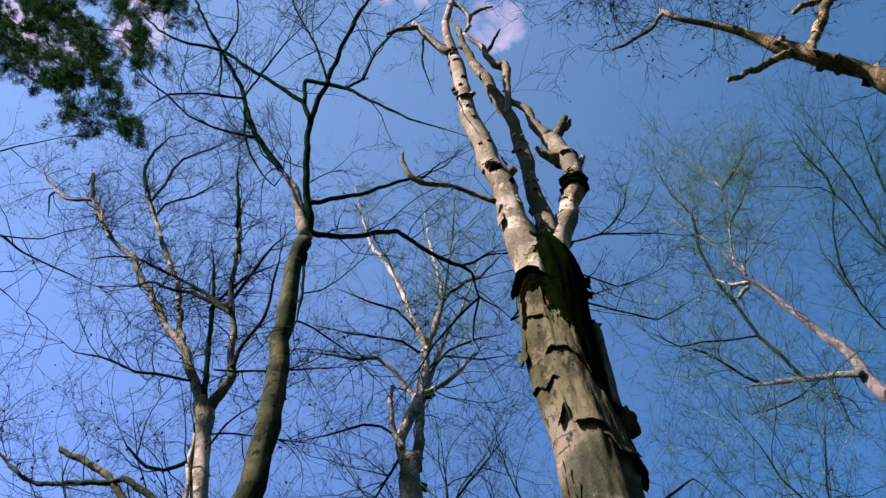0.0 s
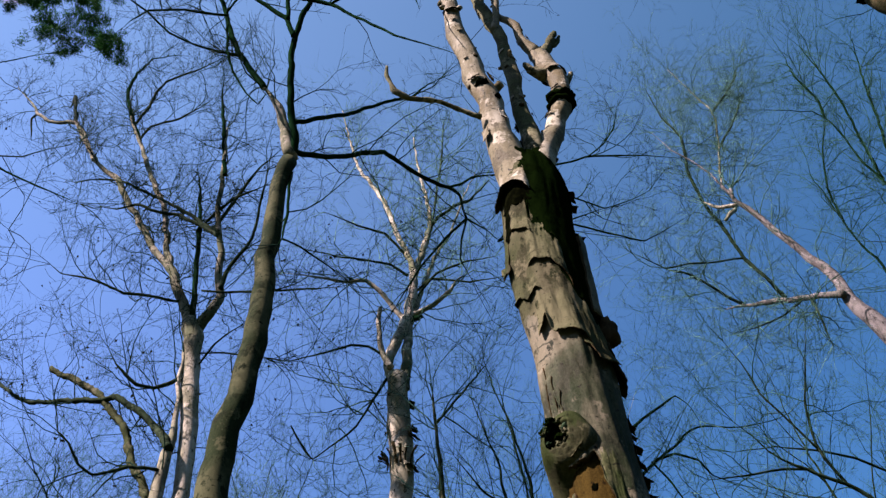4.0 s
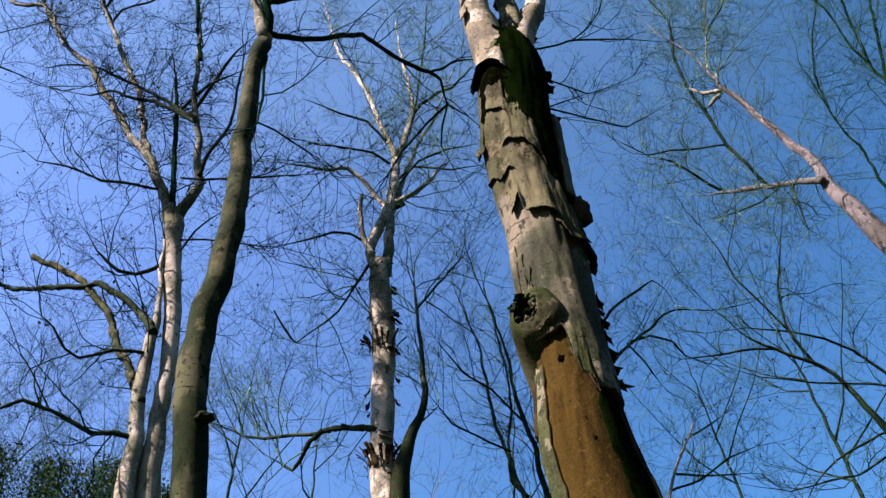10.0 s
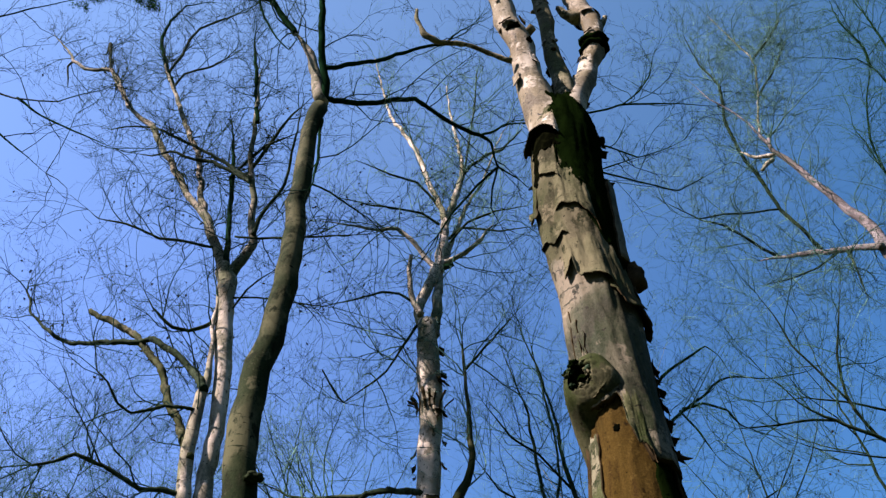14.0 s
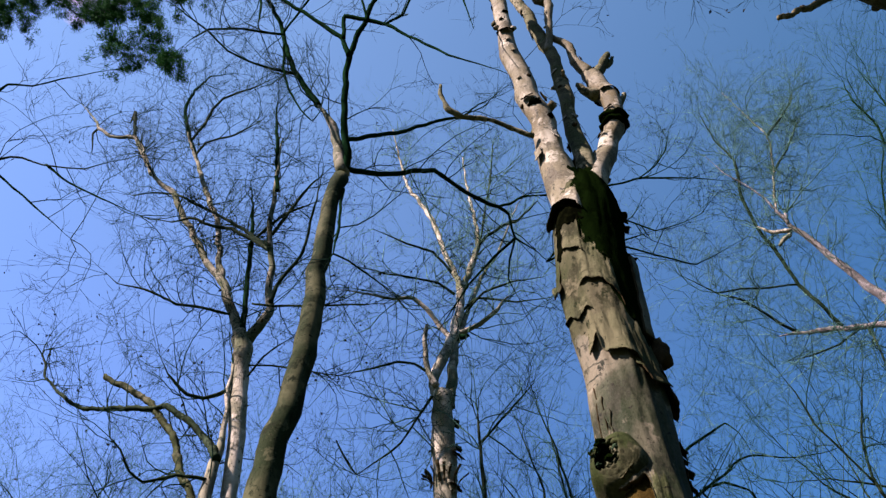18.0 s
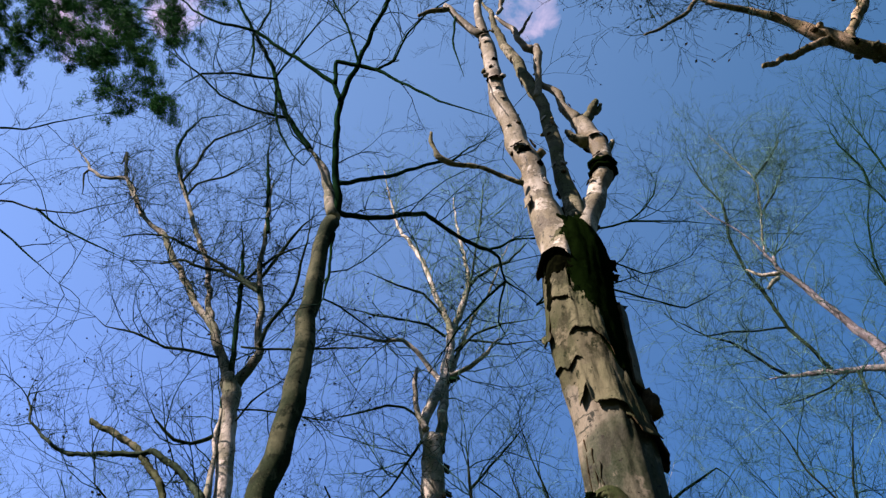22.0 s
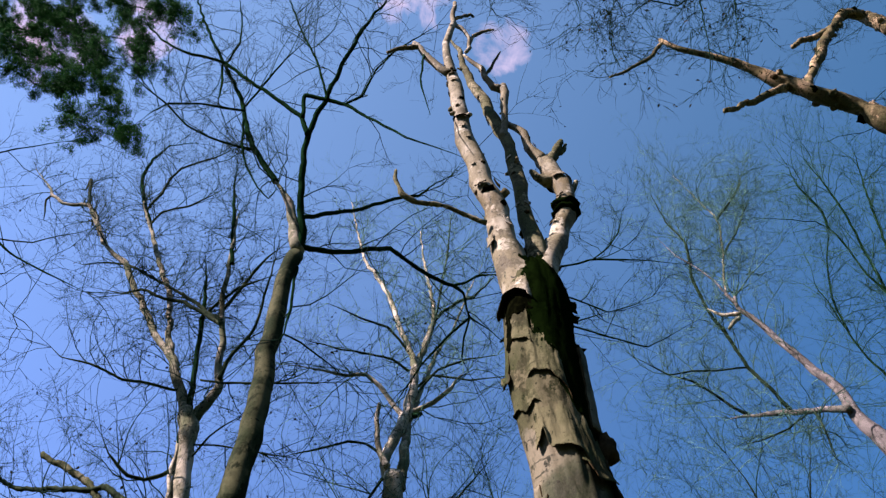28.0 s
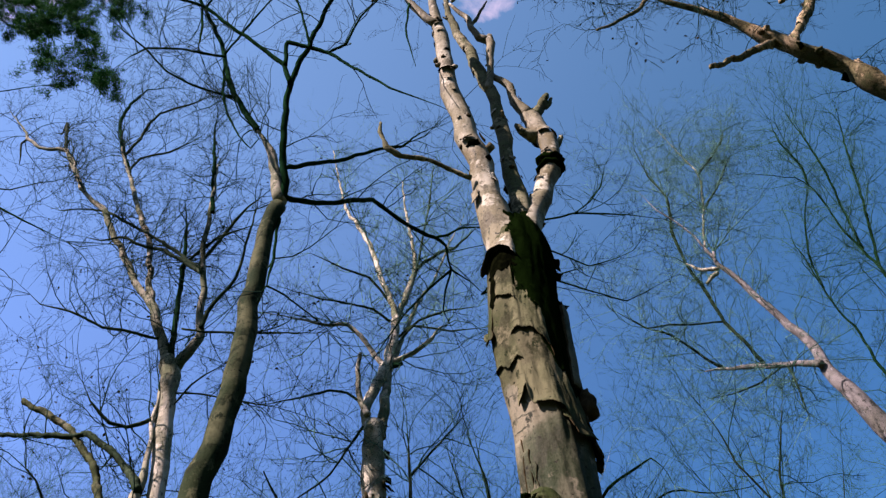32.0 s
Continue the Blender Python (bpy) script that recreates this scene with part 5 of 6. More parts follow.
OVER.limb("stub", [(6.438, 3.800, 15.448, 0.0633), (6.147, 3.787, 15.113, 0.0531), (5.759, 3.769, 14.697, 0.0474), (5.369, 3.750, 14.267, 0.0334)], BARK_ROUGH, grow=0.15, rough=0.42, lump=18)
OVER.twigs(4.5, 0.75, 0.007, TWIG, 21, kids=(4, 4), low=8.5, skip_thick=0.3)
PINE = Tree("pine_tree", (-9.90, 4.80, 0), "dark green pine with hanging needled boughs")
PINE.limb("trunk", [(-9.902, 4.801, -0.050, 0.1200), (-9.902, 4.801, 3.447, 0.1020), (-9.843, 4.801, 6.524, 0.0780), (-12.594, 4.411, 19.220, 0.1469), (-11.557, 4.302, 21.875, 0.1147), (-9.689, 4.238, 21.321, 0.0745), (-7.571, 4.192, 17.813, 0.0418), (-6.072, 4.147, 14.892, 0.0308), (-5.395, 4.121, 13.741, 0.0245), (-4.886, 4.099, 12.735, 0.0190), (-4.555, 4.083, 12.060, 0.0144), (-4.183, 4.062, 11.352, 0.0136), (-3.926, 4.046, 10.854, 0.0098), (-3.711, 4.033, 10.475, 0.0063)], BARK_BRANCH)
PINE.limb("branch", [(-11.178, 4.159, 21.212, 0.0616), (-8.957, 4.129, 18.692, 0.0491), (-7.413, 4.106, 16.261, 0.0334), (-6.520, 4.090, 14.628, 0.0259), (-5.732, 4.072, 13.276, 0.0198), (-5.036, 4.054, 12.137, 0.0146), (-4.693, 4.042, 11.434, 0.0102), (-4.437, 4.033, 10.885, 0.0065)], BARK_BRANCH)
PINE.limb("branch", [(-9.512, 4.159, 20.959, 0.0549), (-7.883, 4.086, 19.779, 0.0460), (-6.188, 4.022, 16.948, 0.0297), (-5.260, 3.978, 15.086, 0.0222), (-4.559, 3.936, 13.554, 0.0160), (-4.170, 3.907, 12.635, 0.0076)], BARK_BRANCH)
PINE.limb("branch", [(-7.780, 4.033, 19.545, 0.0454), (-6.592, 3.994, 18.561, 0.0378), (-5.335, 3.955, 16.432, 0.0240), (-4.700, 3.932, 15.353, 0.0180), (-4.095, 3.907, 14.393, 0.0085)], BARK_BRANCH)
PINE.limb("branch", [(-12.240, 4.285, 18.723, 0.0768), (-9.167, 4.246, 15.394, 0.0411), (-7.482, 4.213, 13.997, 0.0249), (-6.599, 4.194, 13.263, 0.0198), (-5.778, 4.175, 12.547, 0.0150), (-5.227, 4.159, 12.180, 0.0110)], BARK_BRANCH)
PINE.limb("branch", [(-11.513, 4.285, 21.797, 0.0572), (-8.887, 4.196, 17.582, 0.0361), (-7.665, 4.141, 15.613, 0.0276), (-6.750, 4.089, 13.994, 0.0166), (-5.897, 4.033, 12.885, 0.0115)], BARK_BRANCH)
PINE.limb("branch", [(-11.178, 4.159, 21.212, 0.0616), (-8.256, 4.090, 18.168, 0.0424), (-6.859, 4.046, 16.919, 0.0297), (-5.690, 4.003, 15.982, 0.0234), (-4.715, 3.961, 15.387, 0.0090)], BARK_BRANCH)
PINE.limb("branch", [(-7.367, 4.081, 16.172, 0.0284), (-6.204, 4.037, 14.813, 0.0218), (-5.414, 3.998, 14.193, 0.0168), (-4.773, 3.961, 13.880, 0.0082)], BARK_BRANCH)
PINE.limb("branch", [(-6.835, 4.141, 14.149, 0.0210), (-6.071, 4.097, 13.434, 0.0159), (-5.458, 4.060, 12.783, 0.0114), (-4.852, 4.021, 12.072, 0.0072)], BARK_BRANCH)
PINE.limb("branch", [(-5.629, 4.051, 14.041, 0.0207), (-5.040, 4.005, 13.302, 0.0158), (-4.590, 3.961, 12.979, 0.0077)], BARK_BRANCH)
PINE.limb("branch", [(-9.955, 4.201, 18.811, 0.0440), (-7.978, 4.150, 15.954, 0.0282), (-6.880, 4.112, 14.650, 0.0217), (-6.166, 4.081, 14.057, 0.0124)], BARK_BRANCH)
PINE.limb("branch", [(-12.171, 4.261, 18.629, 0.0655), (-10.056, 4.226, 16.253, 0.0431), (-8.386, 4.192, 14.371, 0.0256), (-7.242, 4.163, 13.078, 0.0156), (-6.491, 4.141, 12.184, 0.0073)], BARK_BRANCH)
PINE.limb("branch", [(-11.610, 4.231, 19.667, 0.0517), (-9.061, 4.191, 16.294, 0.0288), (-7.700, 4.163, 14.533, 0.0172), (-6.827, 4.141, 13.327, 0.0079)], BARK_BRANCH)
SIDE = Tree("side_tree", (-7.50, 4.80, 0), "leafless tree reaching in with long thin branches")
SIDE.limb("trunk", [(-7.500, 4.800, -0.050, 0.1248), (-6.229, 4.640, 1.534, 0.0932), (-4.323, 4.400, 3.835, 0.0832), (-5.122, 4.327, 5.580, 0.0746), (-5.632, 4.285, 7.189, 0.0600), (-5.459, 4.258, 8.163, 0.0361), (-5.074, 4.241, 8.541, 0.0241), (-4.839, 4.234, 8.683, 0.0191), (-4.411, 4.225, 8.507, 0.0160), (-3.986, 4.215, 8.430, 0.0132), (-3.757, 4.208, 8.547, 0.0107), (-3.504, 4.200, 8.690, 0.0082)], BARK_GREY)
SIDE.limb("branch", [(-4.437, 4.250, 8.547, 0.0133), (-4.049, 4.236, 8.199, 0.0102), (-3.699, 4.223, 7.960, 0.0100), (-3.411, 4.212, 7.778, 0.0073), (-3.135, 4.200, 7.603, 0.0048)], BARK_BRANCH)
SIDE.limb("branch", [(-5.449, 4.250, 8.152, 0.0204), (-5.772, 4.267, 9.561, 0.0177), (-5.767, 4.278, 10.435, 0.0159), (-5.458, 4.283, 10.416, 0.0127), (-5.185, 4.290, 10.619, 0.0130), (-4.701, 4.300, 10.929, 0.0100)], BARK_BRANCH)
SIDE.limb("branch", [(-5.084, 4.250, 8.555, 0.0133), (-4.498, 4.270, 8.063, 0.0101), (-4.037, 4.286, 7.656, 0.0073), (-3.696, 4.300, 7.357, 0.0047)], BARK_BRANCH)
SIDE.twigs(2.0, 0.9, 0.006, TWIG, 22, kids=(4, 3), low=6.0)
CANOPY = Tree("canopy_tree", (9.50, 1.60, 0), "tree hanging thin leafy twigs high overhead")
CANOPY.limb("trunk", [(9.500, 1.600, -0.050, 0.1966), (8.972, 2.000, 6.187, 0.1468), (8.180, 2.600, 15.467, 0.1311), (8.587, 2.560, 19.356, 0.1201), (6.721, 2.521, 19.265, 0.0759), (4.811, 2.493, 16.894, 0.0427), (3.316, 2.465, 15.015, 0.0295), (2.256, 2.442, 12.883, 0.0180), (1.865, 2.427, 11.124, 0.0124), (1.668, 2.415, 9.992, 0.0111), (1.587, 2.400, 8.945, 0.0075)], BARK_BRANCH)
CANOPY.limb("branch", [(6.667, 2.500, 19.122, 0.0373), (4.099, 2.458, 14.356, 0.0239), (3.122, 2.433, 12.130, 0.0168), (2.806, 2.418, 10.793, 0.0119), (2.594, 2.400, 9.627, 0.0080)], BARK_BRANCH)
CANOPY.limb("branch", [(3.296, 2.450, 14.935, 0.0207), (1.979, 2.424, 13.068, 0.0145), (1.484, 2.411, 11.485, 0.0095), (1.402, 2.400, 10.296, 0.0057)], BARK_BRANCH)
CANOPY.limb("branch", [(6.667, 2.500, 19.122, 0.0319), (4.334, 2.455, 14.023, 0.0195), (3.482, 2.428, 11.905, 0.0132), (3.013, 2.400, 10.149, 0.0084)], BARK_BRANCH)
CANOPY.limb("branch", [(3.296, 2.450, 14.935, 0.0207), (1.405, 2.392, 13.485, 0.0149), (0.701, 2.367, 11.969, 0.0132), (0.450, 2.350, 10.605, 0.0087)], BARK_BRANCH)
CANOPY.limb("branch", [(3.204, 2.500, 12.407, 0.0138), (2.700, 2.483, 11.471, 0.0095), (2.387, 2.467, 11.603, 0.0096), (1.970, 2.450, 10.770, 0.0060)], BARK_BRANCH)
CANOPY.twigs(7, 0.55, 0.005, TWIG, 23, kids=(4, 4), low=9.0, up=-0.25, leaves=700)

# ---------------------------------------------------------------- the peeling tree's trunk
axis = spline(MAIN_AXIS, 0.05)
axis = axis[np.argsort(axis[:, 2])]


def trunk_surface(z, th, off=0.0):
    """A point of the trunk at a height and an angle (0 faces the path)."""
    x, y, r = (np.interp(z, axis[:, 2], axis[:, k]) for k in (0, 1, 3))
    w = Vector((math.sin(th) * 1.6, math.cos(th) * 1.6, z * 0.9))
    r = r + 0.020 * noise.noise(w * 1.3) + 0.009 * noise.noise(w * 4.0 + Vector((3, 1, 7))) + 0.003 * noise.noise(w * 13.0) + off
    return (x + r * math.sin(th), y - r * math.cos(th), z)


def limb_surface(q):
    t, n, b = frames_of(q)
    s = np.r_[0, np.cumsum(np.linalg.norm(np.diff(q[:, :3], axis=0), axis=1))]

    def at(u, th, off=0.0):
        c = [np.interp(u, s, q[:, k]) for k in range(4)]
        i = min(len(q) - 1, int(np.searchsorted(s, u)))
        d = n[i] * math.cos(th) + b[i] * math.sin(th)
        return tuple(np.array(c[:3]) + d * (c[3] * 1.02 + off))
    return at, s[-1]


def bark_patch(name, surface, lo, hi, parent, lift=0.006, thick=0.007, curl=(0, 0, 0, 0), rag=0.02, seed=0.0, grid=(14, 12), label="", mats=(BARK_MAIN, FLAKE), wrap=False, edge=None):
    """A sheet of bark on a surface between lo (s, angle) and hi, with ragged, curling edges.
    curl: how far the lower, upper, left and right edges stand off. edge: the lower edge as a function of the angle."""
    nu, nv = grid
    outer, inner = [], []
    rr = 0.22
    for i in range(nu + 1):
        for j in range(nv + 1):
            u, v = i / nu, j / nv
            th = lo[1] + (hi[1] - lo[1]) * v
            s0 = edge(th) if edge else lo[0]
            jag = [rag * (noise.noise(Vector((th * 5.0 + seed, k * 9.1 + seed, 0))) + 0.7 * noise.noise(Vector((th * 17.0, k * 5.3, seed))) + 0.6 * noise.noise(Vector((th * 55.0, k * 3.3, seed)))) for k in (0, 1)]
            a, b = s0 + jag[0], hi[0] + jag[1]
            s = a + (b - a) * u
            if not wrap:
                w = rag / rr * (noise.noise(Vector((s * 14.0, seed, 3.0))) + 0.5 * noise.noise(Vector((s * 45.0, seed, 8.0))))
                th += w * (1.0 if v < 0.5 else -1.0) * abs(2 * v - 1)
            off = lift + curl[0] * (1 - u) ** 3 + curl[1] * u ** 3 + curl[2] * (1 - v) ** 4 + curl[3] * v ** 4
            off += 0.25 * (abs(curl[0]) + abs(curl[2]) + abs(curl[3])) * (noise.noise(Vector((th * 6, s * 9, seed + 5.0)))) * (1 - u)
            outer.append(surface(s, th, off + thick))
            inner.append(surface(s, th, off))
    n = len(outer)
    m = nv + 1
    faces, mat = [], []
    for i in range(nu):
        for j in range(nv):
            q = (i * m + j, i * m + j + 1, (i + 1) * m + j + 1, (i + 1) * m + j)
            faces.append(q), mat.append(0)
            faces.append(tuple(n + k for k in reversed(q))), mat.append(1)
    rim = [j for j in range(m)] + [i * m + nv for i in range(1, nu + 1)] + [nu * m + j for j in range(nv - 1, -1, -1)] + [i * m for i in range(nu - 1, 0, -1)]
    for a, b in zip(rim, rim[1:] + rim[:1]):
        faces.append((b, a, n + a, n + b)), mat.append(1)
    ob = mesh_object(name, outer + inner, faces, mats[0], parent, label)
    ob.data.materials.append(mats[1])
    ob.data.polygons.foreach_set("material_index", np.array(mat, np.int32))
    return ob


def lump(name, centre, size, mat, parent, seed, rough=0.35, label=""):
    """A knobbly burl or rotten core."""
    bm = bmesh.new()
    bmesh.ops.create_icosphere(bm, subdivisions=3, radius=1.0)
    for v in bm.verts:
        k = 1 + rough * noise.noise(v.co * 1.7 + Vector((seed, 0, 0))) + rough * 0.6 * noise.noise(v.co * 4.5 + Vector((0, seed, 0)))
        v.co = Vector((v.co.x * size[0], v.co.y * size[1], v.co.z * size[2])) * k + Vector(centre)
    vs, fs = [v.co[:] for v in bm.verts], [[v.index for v in f.verts] for f in bm.faces]
    bm.free()
    return mesh_object(name, vs, fs, mat, parent, label)


M = MAIN.top
NT, NZ = 84, 190
core = [trunk_surface(7.1 * i / NZ, 2 * math.pi * j / NT, -0.022) for i in range(NZ + 1) for j in range(NT)]
cf = [(i * NT + j, i * NT + (j + 1) % NT, (i + 1) * NT + (j + 1) % NT, (i + 1) * NT + j) for i in range(NZ) for j in range(NT)]
TR = mesh_object("trunk", core, cf, WOOD, M, "bare orange-brown wood where the bark has fallen off")

# the bark still on the trunk, from its torn lower edge up to the fork
EDGE = [(4.031, -1.156), (4.020, -0.841), (4.039, -0.429), (4.066, -0.241), (3.989, -0.137), (3.847, -0.068), (3.775, 0.137), (3.686, 0.286)]
EDGE = [(EDGE[0][0] - 0.02, -1.9), *EDGE, (3.72, 1.45), (3.6, 2.2), (3.6, 4.2)]
edge_t, edge_z = [e[1] for e in EDGE], [e[0] for e in EDGE]
BK = bark_patch("bark", trunk_surface, (3.3, -1.9), (7.14, -1.9 + 2 * math.pi), TR, lift=-0.03, thick=0.04, curl=(0.006, 0, 0, 0), rag=0.012,
           grid=(130, 96), wrap=True, edge=lambda th: float(np.interp(th, edge_t, edge_z)), label="smooth grey-pink bark with stains", mats=(BARK_MAIN, FLAKE))

BK.data.materials.append(BARK_AGED)
z_old = (5.058, -0.219)[0]
for p in BK.data.polygons:
    if p.material_index == 0 and p.center.z > z_old + 0.25 * noise.noise(p.center * 2.0) + 0.12 * noise.noise(p.center * 9.0):
        p.material_index = 2


def torn_sheet(edge_points, top, lift, curl, seed, flush=(True, True), thick=0.007, label="loose sheet of curling bark", mats=(BARK_OLD, FLAKE)):
    """A sheet of bark that is one with the trunk above and stands off along its torn lower edge."""
    ts, zs = [p[1] for p in edge_points], [p[0] for p in edge_points]

    def surface(z, th, off=0.0):
        low = float(np.interp(th, ts, zs))
        u = min(1.0, max(0.0, (z - low) / max(0.02, top - low)))
        v = (th - ts[0]) / (ts[-1] - ts[0])
        k = lift * (1 - u) ** 1.5 + curl * max(0.0, 1 - u * 5) ** 2 - 0.012 * u
        if flush[0]:
            k -= 0.022 * max(0.0, 1 - v * 6) ** 2
        if flush[1]:
            k -= 0.022 * max(0.0, 1 - (1 - v) * 6) ** 2
        return trunk_surface(z, th, 0.012 + k + off)
    return bark_patch("bark_sheet", surface, (0, ts[0]), (top, ts[-1]), TR, 0.0, thick, (0, 0, 0, 0), 0.016, seed, (26, 56), label, mats, edge=lambda th: float(np.interp(th, ts, zs)))


torn_sheet([(4.974, -0.981), (4.902, -0.887), (4.958, -0.703), (5.025, -0.551), (4.941, -0.569), (4.874, -0.503), (4.868, -0.225), (4.855, 0.019), (4.830, 0.219), (4.783, 0.318), (4.737, 0.419)], (5.292, -0.021)[0], 0.014, 0.022, 1.0)
torn_sheet([(4.770, 0.221), (4.702, 0.350), (4.648, 0.486), (4.659, 0.752), (4.734, 1.278)], (5.265, 0.950)[0], 0.02, 0.02, 4.0, (True, False))
torn_sheet([(5.467, -0.696), (5.489, -0.477), (5.484, -0.278), (5.449, -0.062), (5.388, 0.132), (5.327, 0.275), (5.239, 0.415)], (5.994, 0.086)[0], 0.007, 0.012, 7.0)
torn_sheet([(6.227, -1.524), (6.315, -1.161), (6.350, -0.903), (6.326, -0.614), (6.267, -0.36), (6.20, -0.25)], 6.62, 0.022, 0.03, 10.0, mats=(BARK_LIMB, FLAKE))
torn_sheet([(5.739, -1.780), (5.615, -1.787), (5.578, -1.679), (5.495, -1.209)], (5.935, -1.072)[0], 0.014, 0.02, 13.0, (False, False))
torn_sheet([(5.280, -1.605), (5.265, -1.137), (5.212, -0.968), (5.256, -0.770), (5.265, -0.600), (5.219, -0.445)], (5.446, -0.560)[0], 0.005, 0.010, 16.0)
torn_sheet([(5.860, -0.981), (5.825, -0.720), (5.816, -0.496), (5.736, -0.356)], (6.096, -0.489)[0], 0.005, 0.010, 19.0)
torn_sheet([(4.047, -0.890), (4.055, -0.697), (4.106, -0.450), (4.146, -0.257), (4.074, -0.174)], (4.330, -0.155)[0], 0.014, 0.015, 22.0)
torn_sheet([(3.987, -0.197), (3.848, -0.148), (3.754, -0.042), (3.742, 0.133), (3.654, 0.256)], (4.279, 0.344)[0], 0.010, 0.015, 25.0)
# the strip that still clings to the left of the bare wood, and the splintered ridge above the stub
bark_patch("bark_strip", trunk_surface, (0.0, -1.75), (3.905, -1.02), TR, -0.026, 0.016, (0.0, 0.0, 0.0, 0.003), 0.022, 31.0, (90, 14), "grey-green strip of bark beside the bare wood", mats=(BARK_LICHEN, FLAKE))
for k, (a, b) in enumerate(((-1.32, -1.1), (-1.04, -0.88), (-0.85, -0.74))):
    bark_patch("bark_splinter", trunk_surface, ((4.250, -1.062)[0], a), ((4.696, -0.875)[0] - 0.1 * k, b), TR, 0.004, 0.012, (0.004, 0.0, 0.012, 0.008), 0.012, 61.0 + k, (16, 5), "long splinter of cracked bark")
# mossy bark below the fork, away from the path, with shade painted into its colour
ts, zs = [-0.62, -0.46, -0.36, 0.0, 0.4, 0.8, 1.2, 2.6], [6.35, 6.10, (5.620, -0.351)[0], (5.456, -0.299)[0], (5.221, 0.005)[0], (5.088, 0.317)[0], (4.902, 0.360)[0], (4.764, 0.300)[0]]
bark_patch("mossy_shade_bark", trunk_surface, (0, -0.60), (7.05, 2.6), TR, 0.012, 0.012, (-0.006, 0.0, -0.014, 0.0), 0.035, 71.0, (90, 60), "dark green mossy bark below the fork, shade painted into its colour", mats=(BARK_MOSS_SHADE, BARK_MOSS_SHADE), edge=lambda th: float(np.interp(th, ts, zs)))
# dark patches painted for the shade under the flap below the fork
bark_patch("flap_shade", trunk_surface, (6.13, -1.30), (6.36, -0.02), TR, 0.004, 0.010, (0, 0, 0, 0), 0.05, 77.0, (12, 24), "dark patch painted for the shade under the torn flap", mats=(ROT_SHADE, ROT_SHADE))
bark_patch("flap_shade", trunk_surface, (5.80, -1.30), (6.2, -1.0), TR, 0.003, 0.010, (0, 0, 0, 0), 0.03, 79.0, (16, 10), mats=(ROT_SHADE, ROT_SHADE))
# green algae and bark on the bare wood's flank, with its shade painted in
bark_patch("algae", trunk_surface, (0.0, 0.30), (3.86, 1.2), TR, -0.024, 0.005, (0, 0, 0, 0), 0.03, 83.0, (80, 12), "dark green algae and painted shade on bare wood", mats=(BARK_MOSS_SHADE, BARK_MOSS_SHADE), edge=lambda th: 0.0)
bark_patch("bark_strip", trunk_surface, (0.0, 1.05), (3.8, 2.6), TR, -0.018, 0.016, (0, 0, 0.006, 0), 0.03, 87.0, (90, 16), "bark along the flank, its shade painted dark", mats=(BARK_MOSS_SHADE, FLAKE))
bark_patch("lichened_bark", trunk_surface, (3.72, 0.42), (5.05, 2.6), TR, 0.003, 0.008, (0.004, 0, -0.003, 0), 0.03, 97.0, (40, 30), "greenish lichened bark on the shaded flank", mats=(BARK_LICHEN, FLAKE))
# the slab that stands off on the shaded side
bark_patch("bark_slab", trunk_surface, ((5.119, 0.645)[0], 1.0), ((5.829, 1.269)[0], 1.95), TR, 0.022, 0.03, (0.0, 0.012, -0.02, 0.0), 0.016, 41.0, (14, 12), "thick dark slab of loose bark")
bark_patch("bark_slab", trunk_surface, ((4.608, 0.518)[0], 1.05), ((4.901, 0.777)[0], 1.7), TR, 0.018, 0.012, (0.035, 0.0, 0.01, 0.015), 0.03, 47.0, (14, 12), "thick dark slab of loose bark")
lump("burl", trunk_surface((5.030, 1.211)[0], 1.45, 0.05), (0.065, 0.065, 0.11), FLAKE, TR, 3.0, 0.4, "dark knobbly burl")
# small curled flakes
rng = random.Random(5)
for k in range(26):
    z = rng.uniform(3.3, 6.9)
    th = rng.uniform(1.15, 1.75)
    if z < float(np.interp(th, edge_t, edge_z)) + 0.03:
        continue
    h, w = rng.uniform(0.02, 0.11), rng.uniform(0.08, 0.34)
    c = rng.uniform(0.015, 0.06) * (1.0 if th > 1.1 else 0.5)
    bark_patch("bark_flake", trunk_surface, (z, th - w / 2), (z + h, th + w / 2), TR, 0.008, 0.004, (c, rng.uniform(0, 0.3) * c, rng.uniform(0, 0.5) * c, rng.uniform(0, 0.5) * c), 0.012, k * 1.7, (5, 5))
# the rotten end of the sawn stub, and holes
E = Vector((0.612, 3.165, 4.160))
n = Vector((-0.46, -0.84, -0.20)).normalized()
right = n.cross(Vector((0, 0, 1))).normalized() * -1
above = right.cross(n).normalized() * -1
if above.z < 0:
    above = -above
if right.x < 0:
    right = -right
NS = 44
sv, sf, sm = [], [], []
prof = [(-0.34, 1.05), (-0.27, 1.16), (-0.20, 1.20), (-0.14, 1.16), (-0.09, 1.10), (-0.05, 1.02), (-0.022, 0.93), (-0.006, 0.84), (0.0, 0.70)]
for d, k in prof:
    sag = Vector((0.03, 0.02, -0.9)) * (4.6 * d * d)
    for j in range(NS):
        a = 2 * math.pi * j / NS
        r = 0.137 * k * (1 + 0.14 * noise.noise(Vector((math.cos(a) * 1.3, math.sin(a) * 1.3, d * 3 + 4))) + 0.03 * noise.noise(Vector((math.cos(a) * 6, math.sin(a) * 6, d * 14))))
        sv.append(E + sag + n * d + (right * math.cos(a) + above * math.sin(a) * 1.06) * r)
for i in range(len(prof) - 1):
    for j in range(NS):
        sf.append((i * NS + j, i * NS + (j + 1) % NS, (i + 1) * NS + (j + 1) % NS, (i + 1) * NS + j)), sm.append(0)
NR, base = 18, len(sv)
